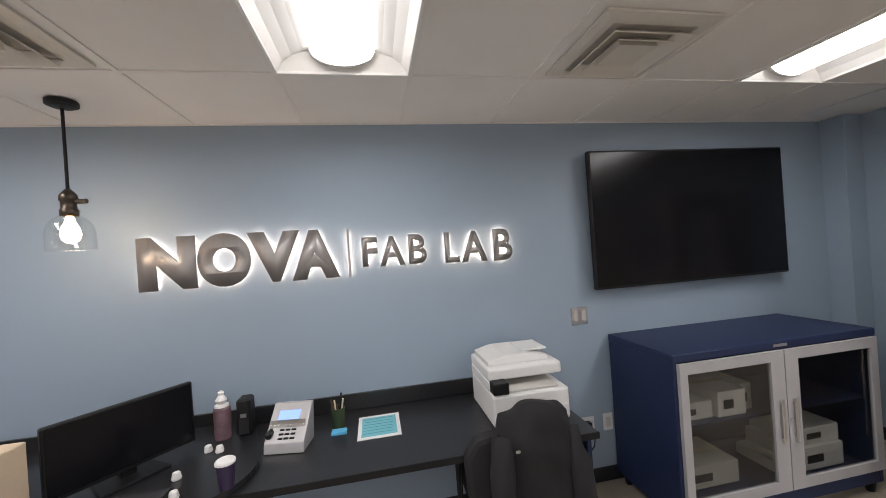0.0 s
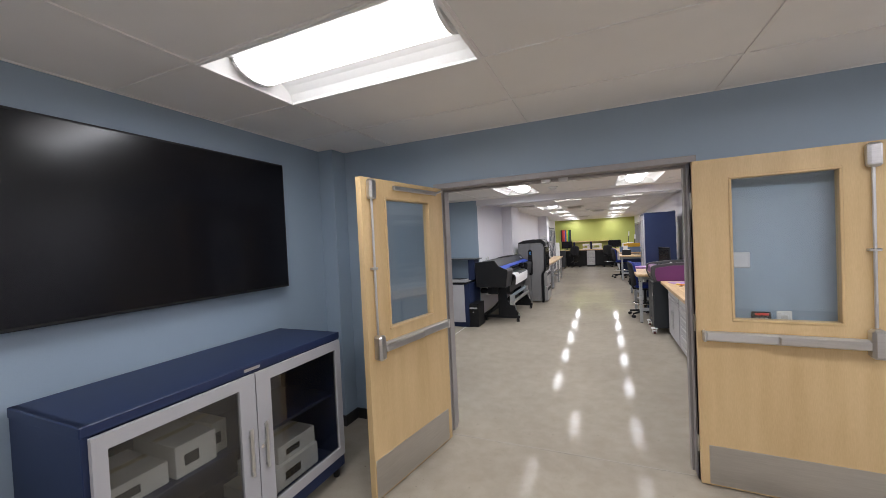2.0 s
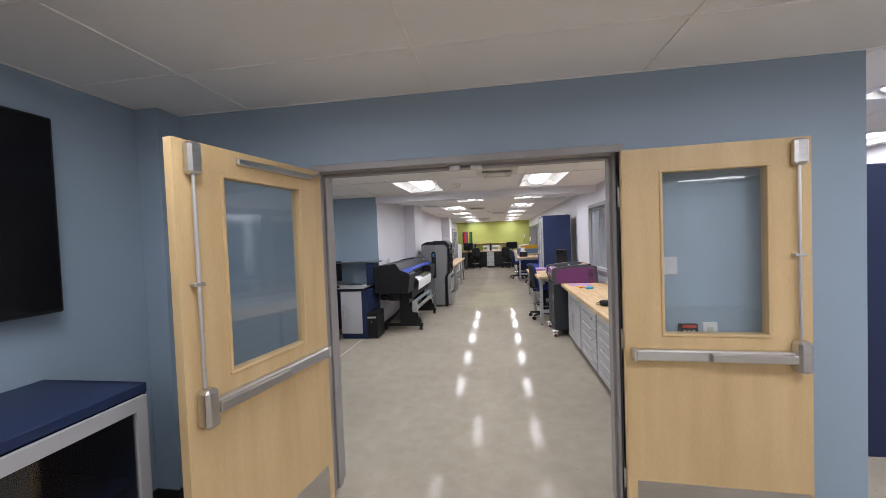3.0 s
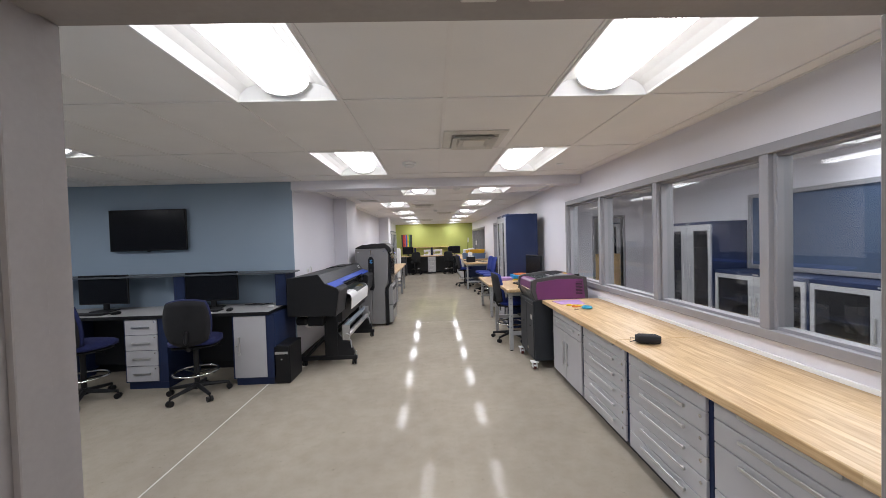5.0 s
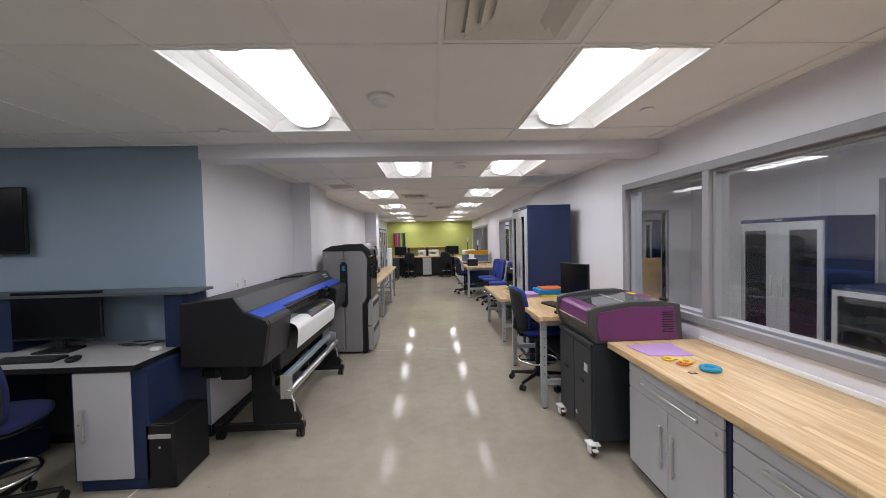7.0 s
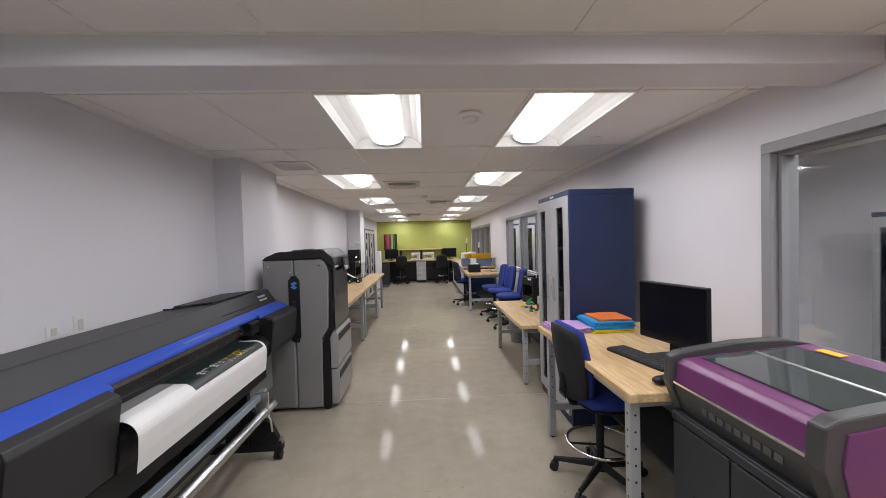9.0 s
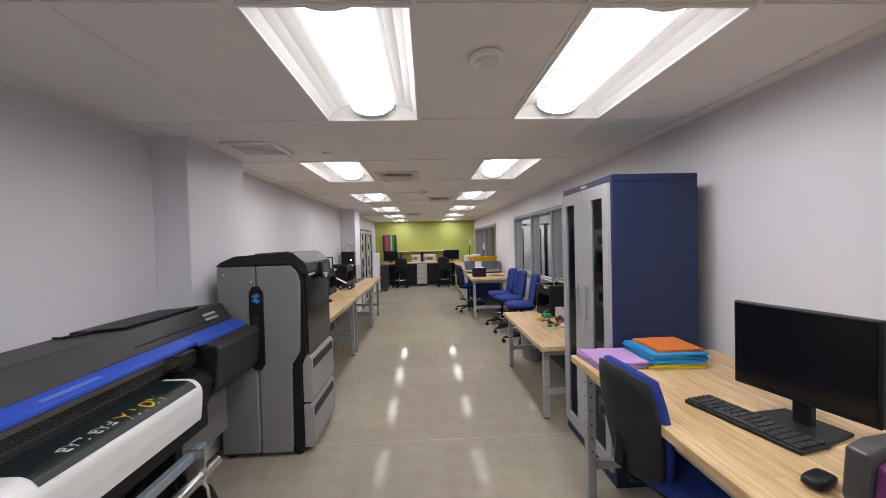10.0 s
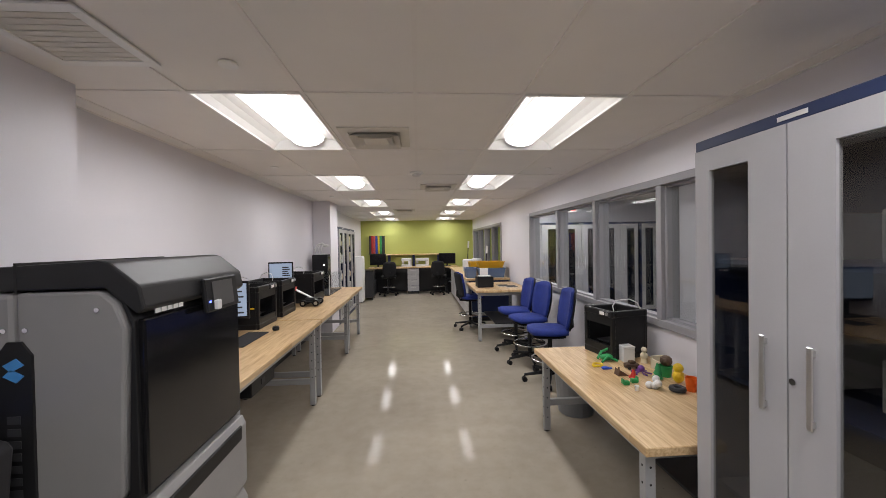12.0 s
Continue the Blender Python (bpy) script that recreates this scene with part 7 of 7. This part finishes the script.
mt = thing("black_mat", (-1.40, 8.85, 0.862), "flat black cutting mat on the bench", "mat")
part("mat_sheet", B(-1.52, -1.33, 8.55, 9.06, 0.8622, 0.8665, 0.001), SOFTBLK, mt)
part("border", B(-1.515, -1.335, 8.555, 8.56, 0.8668, 0.8672, 0), CHARCOAL, mt)
mouse(-1.30, 9.13, 0.8625, 20)
rc = thing("robot_rover", (-1.35, 10.55, 0.862), "small black wheeled robot with an aluminium arm", "robot")
part("chassis", B(-1.48, -1.26, 10.46, 10.66, 0.905, 0.925, 0.003), BLACKP, rc)
for x in (-1.45, -1.29):
    for y in (10.455, 10.665):
        wh = part("wheel", cyl(bm_new(), (x, y - 0.018, 0.905), (x, y + 0.018, 0.905), 0.042, seg=18), BLACKP, rc)
        part("rim", cyl(bm_new(), (x, y - 0.020, 0.905), (x, y + 0.020, 0.905), 0.022, seg=12), ALU, wh)
part("arm", tube(bm_new(), [(-1.30, 10.56, 0.92), (-1.44, 10.56, 1.00), (-1.58, 10.54, 1.08)], 0.013), ALU, rc)
part("gripper", B(-1.64, -1.56, 10.50, 10.58, 1.06, 1.11, 0.004), REDP, rc)
part("electronics", B(-1.44, -1.32, 10.50, 10.62, 0.926, 0.965, 0.003), CHARCOAL, rc)
tg = thing("yellow_tag", (-1.45, 9.3, 1.1), "strip of yellow tape on the printer side", "tape")
part("strip", B(-1.62, -1.50, 9.153, 9.157, 1.055, 1.07, 0), YELLOW, tg)
ac = thing("acrylic_case", (-1.6, 11.9, 0.862), "clear acrylic display case on the bench", "display case")
part("base", B(-1.80, -1.35, 11.46, 12.35, 0.8622, 0.875, 0.003), CHARCOAL, ac)
for b in ((-1.80, -1.796, 11.46, 12.35), (-1.354, -1.35, 11.46, 12.35), (-1.796, -1.354, 11.46, 11.464), (-1.796, -1.354, 12.346, 12.35)):
    part("pane", B(b[0], b[1], b[2], b[3], 0.875, 1.17, 0), CLEAR, ac, shadow=False)
part("lid", B(-1.80, -1.35, 11.46, 12.35, 1.17, 1.175, 0), CLEAR, ac, shadow=False)
bm = bm_new()
for x in (-1.80, -1.35):
    for y in (11.46, 12.35):
        box(bm, x - 0.004, x + 0.004, y - 0.004, y + 0.004, 0.875, 1.178)
part("edge_bead", bm, WPLAST, ac)
bx_ = thing("black_cabinet", (-1.72, 12.45, 0.862), "black box printer with a small bright light, on the bench", "printer")
part("case", B(-1.86, -1.59, 12.37, 12.60, 0.8622, 1.48, 0.006), BLACKP, bx_)
part("front_door", B(-1.588, -1.584, 12.39, 12.58, 0.90, 1.44, 0.001), GLOSSBLK, bx_)
part("work_light", B(-1.66, -1.645, 12.364, 12.370, 1.28, 1.30, 0.001), mat("small_led", (1, 1, 1), 0.4, var=0, emit=((1, 0.95, 0.85), 12.0)), bx_)
sk = thing("white_model", (-1.72, 12.48, 1.48), "white skeletal printed model on top of the black box", "printed model")
part("spine", tube(bm_new(), [(-1.84, 12.48, 1.56), (-1.78, 12.48, 1.66), (-1.70, 12.48, 1.68), (-1.62, 12.48, 1.62)], 0.018), WPLAST, sk)
part("jaw", blob(-1.64, 12.48, 1.64, 0.04, 1.4, 0.8, 0.7), WPLAST, sk)
for x in (-1.80, -1.74, -1.69):
    part("rib", tube(bm_new(), [(x, 12.46, 1.66), (x - 0.02, 12.42, 1.58), (x, 12.44, 1.482)], 0.008), WPLAST, sk)
part("stand", B(-1.82, -1.66, 12.41, 12.53, 1.4805, 1.492, 0.002), WPLAST, sk)
bg = thing("blue_bag", (-1.5, 10.4, 0), "crumpled blue bag on the bench stretcher", "bag")
bm = blob(-1.55, 10.5, 0.66, 0.16, 0.8, 1.5, 0.7)
for v in bm.verts:
    v.co += 0.025 * noise.noise_vector(v.co * 14)
part("sack", bm, FABBLUE, bg)
part("strap", tube(bm_new(), [(-1.55, 10.3, 0.74), (-1.56, 10.4, 0.815), (-1.56, 10.6, 0.815), (-1.55, 10.7, 0.74)], 0.01), FABBLUE, bg)
ub = thing("power_strip", (-1.4, 8.4, 0.7), "black control box slung under the bench", "power box")
part("case", B(-1.35, -1.10, 8.15, 8.55, 0.62, 0.752, 0.006), BLACKP, ub)
part("switch", B(-1.10, -1.095, 8.30, 8.36, 0.66, 0.70, 0.001), CHARCOAL, ub)

# ---- far end: glazed cabinets, sewing desk, bins ----
SLIM = glass_cabinet("tall_cabinet", 0.96, 0.32, 2.03, 0.0, "tall shallow navy cabinet with clear-glazed pale doors, holding stock", shelves=4, stile=0.07, handle_z=1.1, edge=0.06, lock_stile=0.075, grip=0.04, door_glass=CLEAR)
place(SLIM, pose(-1.92, 13.83, 0, 0, 0, 90))
copy_thing(SLIM, pose(-1.92, 14.80, 0, 0, 0, 90))
rnd = random.Random(5)
for yc in (13.83, 14.80):
    for k in range(5):
        zz = (0.097, 0.489, 0.866, 1.243, 1.62)[k]
        for j in range(3):
            ya = yc - 0.40 + 0.27 * j + rnd.uniform(0, 0.03)
            mm, word = rnd.choice(((CARD, "grey"), (PAPER, "white"), (CREAM, "cream"), (BEIGE, "tan")))
            t = thing("storage_box", (-1.76, ya + 0.11, zz), "%s carton on a shelf of the shallow cabinet" % word, "box", "stock cartons")
            part("carton", B(-1.86, -1.66, ya, ya + 0.22, zz + 0.014, zz + 0.014 + rnd.uniform(0.10, 0.24), 0.003), mm, t)
wc = thing("white_cabinet", (-1.7, 16.7, 0), "low white appliance beside the cabinets", "cabinet")
part("body", B(-1.92, -1.55, 16.2, 16.62, 0.02, 1.32, 0.008), ENAMEL, wc)
part("door", B(-1.549, -1.535, 16.215, 16.605, 0.06, 1.28, 0.004), ENAMEL, wc)
part("handle", B(-1.535, -1.52, 16.56, 16.59, 0.7, 1.0, 0.004), ALU, wc)
part("plinth", B(-1.90, -1.57, 16.22, 16.60, 0, 0.022, 0), BASEB, wc)
wd = thing("grey_cart", (-1.7, 16.0, 0), "dark low cart beside the cabinets", "cart")
part("body", B(-1.90, -1.30, 16.66, 17.2, 0.09, 0.86, 0.006), CHARCOAL, wd)
part("top", B(-1.91, -1.29, 16.65, 17.21, 0.86, 0.89, 0.004), BLACKP, wd)
for x in (-1.86, -1.34):
    for y in (16.7, 17.16):
        part("caster", cyl(bm_new(), (x - 0.012, y, 0.045), (x + 0.012, y, 0.045), 0.045, seg=14), BLACKP, wd)

sd = thing("sewing_desk", (-0.1, 18.2, 0), "long pale topped sewing desk with black ends", "desk")
part("worktop", B(-1.62, 1.38, 17.86, 18.58, 0.845, 0.885, 0.004), BLOCK, sd)
for x in (-1.60, 0.95, 1.33):
    part("end_panel", B(x, x + 0.03, 17.90, 18.56, 0, 0.843, 0.002), BLKTOP, sd)
part("end_panel", B(-1.02, -0.99, 17.95, 18.56, 0, 0.843, 0.002), BLKTOP, sd)
part("apron", B(-1.57, 1.33, 17.93, 17.95, 0.74, 0.843, 0.002), BLKTOP, sd)
part("modesty_panel", B(-1.565, 1.325, 18.53, 18.55, 0.06, 0.842, 0.002), BLKTOP, sd)
pd = thing("drawer_pedestal", (-0.14, 18.2, 0), "white four-drawer pedestal under the sewing desk", "cabinet")
part("carcass", B(-0.33, 0.055, 17.92, 18.54, 0.08, 0.843, 0.003), NAVY, pd)
part("plinth", B(-0.32, 0.045, 17.93, 18.5, 0, 0.08, 0), BASEB, pd)
for k in range(4):
    d_ = part("drawer", B(-0.325, 0.05, 17.902, 17.918, 0.09 + 0.187 * k, 0.271 + 0.187 * k, 0.003), LGREY, pd)
    part("handle", B(-0.23, -0.045, 17.888, 17.902, 0.205 + 0.187 * k, 0.217 + 0.187 * k, 0.002), ALU, d_)
sh = thing("wall_shelf", (-0.15, 18.5, 1.28), "long pale wooden shelf over the sewing desk", "shelf")
part("board", B(-1.05, 0.76, 18.32, 18.615, 1.275, 1.305, 0.003), BLOCK, sh)
for x in (-1.0, -0.16, 0.70):
    part("bracket", B(x, x + 0.08, 18.40, 18.61, 0.888, 1.274, 0.003), NAVY, sh)
for x0, x1, r in ((-1.58, -1.05, 6), (0.74, 1.30, -5)):
    mo = thing("monitor", ((x0 + x1) / 2, 18.3, 0.885), "black monitor on the sewing desk", "monitor", "sewing desk monitors")
    monitor_parts(mo, x1 - x0, 0.36, 0.075)
    place(mo, pose((x0 + x1) / 2, 18.22, 0.8855, 0, 0, r))


def sewing_machine(x, y, z, w):
    t = thing("sewing_machine", (x, y, z), "white sewing machine on the desk", "sewing machine", "sewing machines")
    part("bed", B(x - w / 2, x + w / 2, y - 0.09, y + 0.09, z, z + 0.075, 0.01, 2), WPLAST, t)
    part("pillar", B(x + w / 2 - 0.11, x + w / 2, y - 0.08, y + 0.08, z + 0.07, z + 0.27, 0.015, 2), WPLAST, t)
    part("arm", B(x - w / 2, x + w / 2, y - 0.075, y + 0.075, z + 0.19, z + 0.285, 0.02, 2), WPLAST, t)
    part("needle_head", B(x - w / 2 + 0.02, x - w / 2 + 0.09, y - 0.05, y + 0.05, z + 0.11, z + 0.19, 0.008), CARD, t)
    part("dial", cyl(bm_new(), (x + w / 2 - 0.05, y - 0.088, z + 0.20), (x + w / 2 - 0.05, y - 0.08, z + 0.20), 0.025, seg=14), CARD, t)


sewing_machine(-0.36, 18.15, 0.8855, 0.34)
sewing_machine(0.17, 18.15, 0.8855, 0.44)
sw = thing("fabric_rack", (-1.35, 18.5, 1.3), "upright rack of red, blue, yellow and dark vinyl rolls", "vinyl rolls")
part("rack", B(-1.64, -1.11, 18.56, 18.612, 1.335, 1.95, 0.004), BLACKP, sw)
for k, mm in enumerate((CHARCOAL, REDP, mat("coral_vinyl", (0.60, 0.10, 0.08), 0.4), PBLUE, YELLOW, GREENP, CHARCOAL)):
    x = -1.605 + 0.073 * k
    part("roll", cyl(bm_new(), (x, 18.50, 1.335), (x, 18.50, 1.94), 0.034, seg=14), mm, sw)
part("shelf_lip", B(-1.65, -1.10, 18.45, 18.612, 1.315, 1.334, 0.002), BLACKP, sw)

un = thing("storage_counter", (1.45, 15.6, 0), "long grey drawer counter with a wooden top along the window", "counter")
part("worktop", B(1.02, 1.945, 13.25, 17.35, 0.86, 0.902, 0.004), BLOCK, un)
for k in range(5):
    y0 = 13.3 + 0.80 * k
    b_ = part("unit", B(1.08, 1.93, y0, y0 + 0.79, 0.08, 0.858, 0.003), NAVY, un)
    for j in range(4):
        part("drawer", B(1.064, 1.078, y0 + 0.02, y0 + 0.77, 0.095 + 0.19 * j, 0.28 + 0.19 * j, 0.003), LGREY, b_)
part("plinth", B(1.12, 1.90, 13.32, 17.3, 0, 0.08, 0), BASEB, un)


def tub(x0, x1, y0, y1, z, h, mm, label):
    t = thing("storage_tub", ((x0 + x1) / 2, (y0 + y1) / 2, z), label, "storage tub", "storage tubs")
    bm = bm_new()
    cx, cy = (x0 + x1) / 2, (y0 + y1) / 2
    rows = []
    for s, zz in ((0.88, 0), (1.0, h), (0.96, h), (0.85, 0.01)):
        rows.append([bm.verts.new((cx + sx * (x1 - x0) / 2 * s, cy + sy * (y1 - y0) / 2 * s, z + zz)) for sx, sy in ((1, 1), (-1, 1), (-1, -1), (1, -1))])
    for a, b in zip(rows, rows[1:]):
        for j in range(4):
            bm.faces.new((a[j], a[(j + 1) % 4], b[(j + 1) % 4], b[j]))
    bm.faces.new(rows[0])
    bm.faces.new(rows[-1])
    bmesh.ops.recalc_face_normals(bm, faces=bm.faces[:])
    part("tub", bm, mm, t)
    bm = bm_new()
    framed(bm, x0 - 0.01, x1 + 0.01, y0 - 0.01, y1 + 0.01, 0.025, "z", z + h - 0.012, z + h + 0.004)
    part("rim", bm, mm, t)


tub(1.28, 1.88, 13.35, 13.80, 0.902, 0.20, mat("bin_blue", (0.12, 0.18, 0.30), 0.4), "blue-grey storage tub full of parts")
tub(1.30, 1.86, 13.38, 13.78, 1.106, 0.13, mat("amber_plastic", (0.62, 0.34, 0.01), 0.4), "yellow storage tub stacked on a blue one")
tub(1.22, 1.72, 14.0, 14.4, 0.902, 0.30, MATS["amber_plastic"], "yellow storage tub on the counter")
tub(1.04, 1.26, 13.35, 13.75, 0.902, 0.21, MATS["bin_blue"], "blue-grey storage tub on the counter")
can(1.50, 14.9, 0.902, 0.14, 0.34, WPLAST, "white_bucket", "white plastic bucket with a lid")
can(1.35, 15.5, 0.902, 0.13, 0.30, WPLAST, "white_bucket", "white plastic bucket with a lid")
for x, y, h in ((1.55, 17.0, 0.75), (1.60, 14.2, 0.62)):
    t = thing("hand_tool", (x, y, 0.902), "tall handled tool standing on the counter", "tool", "standing tools")
    part("stick", cyl(bm_new(), (x, y, 0.902), (x + 0.04, y, 0.902 + h), 0.013, seg=8), CHARCOAL, t)
    part("grip", cyl(bm_new(), (x + 0.035, y, 0.902 + h * 0.8), (x + 0.045, y, 0.902 + h * 1.08), 0.026, seg=10), WPLAST, t)
bb = thing("black_box", (1.2, 12.15, 0.861), "black box with white paper on top, on the bench", "box")
part("carton", B(1.06, 1.34, 12.0, 12.26, 0.8615, 1.05, 0.004), BLACKP, bb)
part("paper_on_top", B(1.10, 1.30, 12.03, 12.22, 1.0505, 1.062, 0.001), PAPER, bb)
part("leaflet", B(1.10, 1.24, 11.995, 11.999, 1.08, 1.20, 0), PAPER, bb)
for x, y in ((1.55, 12.2), (1.66, 12.05)):
    t = thing("paper_pad", (x, y, 0.861), "loose white papers on the bench", "paper", "loose papers")
    part("sheet", B(x - 0.10, x + 0.10, y - 0.14, y + 0.14, 0.8615, 0.868, 0.001), PAPER, t)
    part("cover", B(x - 0.098, x + 0.098, y - 0.138, y + 0.138, 0.8685, 0.8695, 0), CHARCOAL, t)

# ---- side rooms behind the windows ----
SIDE = glass_cabinet("tall_cabinet", 1.14, 0.57, 1.81, 0.0, "tall navy steel cabinet with two glazed grey doors, behind the window", shelves=3, stile=0.10, handle_z=0.95, edge=0.06, lock_stile=0.15, grip=0.08)
place(SIDE, pose(4.992, 6.06, 0, 0, 0, -90))
for y in (4.70, 3.22, 1.74):
    copy_thing(CRED, pose(4.992, y, 0, 0, 0, -90))
copy_thing(TALL, pose(3.1, 1.00, 0, 0, 0, 180))
for y in (9.3, 10.2, 11.1, 12.4, 13.3, 14.9, 15.8):
    copy_thing(TALL, pose(6.98, y, 0, 0, 0, -90))
for x in (2.75, 3.65, 4.55, 5.45):
    copy_thing(TALL, pose(x, 14.19, 0, 0, 0, 0))
for y0 in (1.55, 3.60):
    w = thing("side_window", (4.98, y0, 1.0), "dark blue tinted window in a grey steel frame", "window", kind="structure")
    bm = bm_new()
    framed(bm, y0, y0 + 1.82, 1.05, 2.20, 0.06, "x", 4.94, 5.0)
    part("window_frame", bm, FRAME, w)
    part("pane", B(4.97, 4.985, y0 + 0.06, y0 + 1.76, 1.11, 2.14, 0), mat("dusk_glass", (0.06, 0.09, 0.15), 0.1), w)
dr = thing("door_frame", (4.15, 8.44, 0), "grey steel frame of the side room doorway", "door frame", kind="structure")
for x0, x1, z0, z1 in ((3.75, 3.80, 0, 2.10), (4.50, 4.55, 0, 2.10), (3.80, 4.50, 2.05, 2.10)):
    part("jamb", B(x0, x1, 8.425, 8.595, z0, z1, 0.003), FRAME, dr)
wb = thing("wooden_board", (4.3, 8.95, 0), "tan plywood board standing on edge behind the doorway", "board")
part("panel", B(4.05, 4.75, 8.94, 8.965, 0.0, 1.16, 0.004), MAPLE, wb)
for x in (4.08, 4.68):
    part("foot", B(x, x + 0.04, 8.80, 8.94, 0.0, 0.06, 0.004), MAPLE, wb)
ex = thing("exit_sign", (3.4, 13.6, 2.35), "small white hanging sign with a lit red bar", "exit sign")
part("case", B(3.2, 3.55, 13.6, 13.64, 2.28, 2.46, 0.004), WPLAST, ex)
part("lit_panel", B(3.23, 3.52, 13.596, 13.60, 2.32, 2.43, 0), mat("exit_red", (0.6, 0.02, 0.02), 0.4, var=0, emit=((1.0, 0.06, 0.04), 1.5)), ex)
part("stem", cyl(bm_new(), (3.375, 13.62, 2.46), (3.375, 13.62, ROOM_Z), 0.012, seg=8), WPLAST, ex)
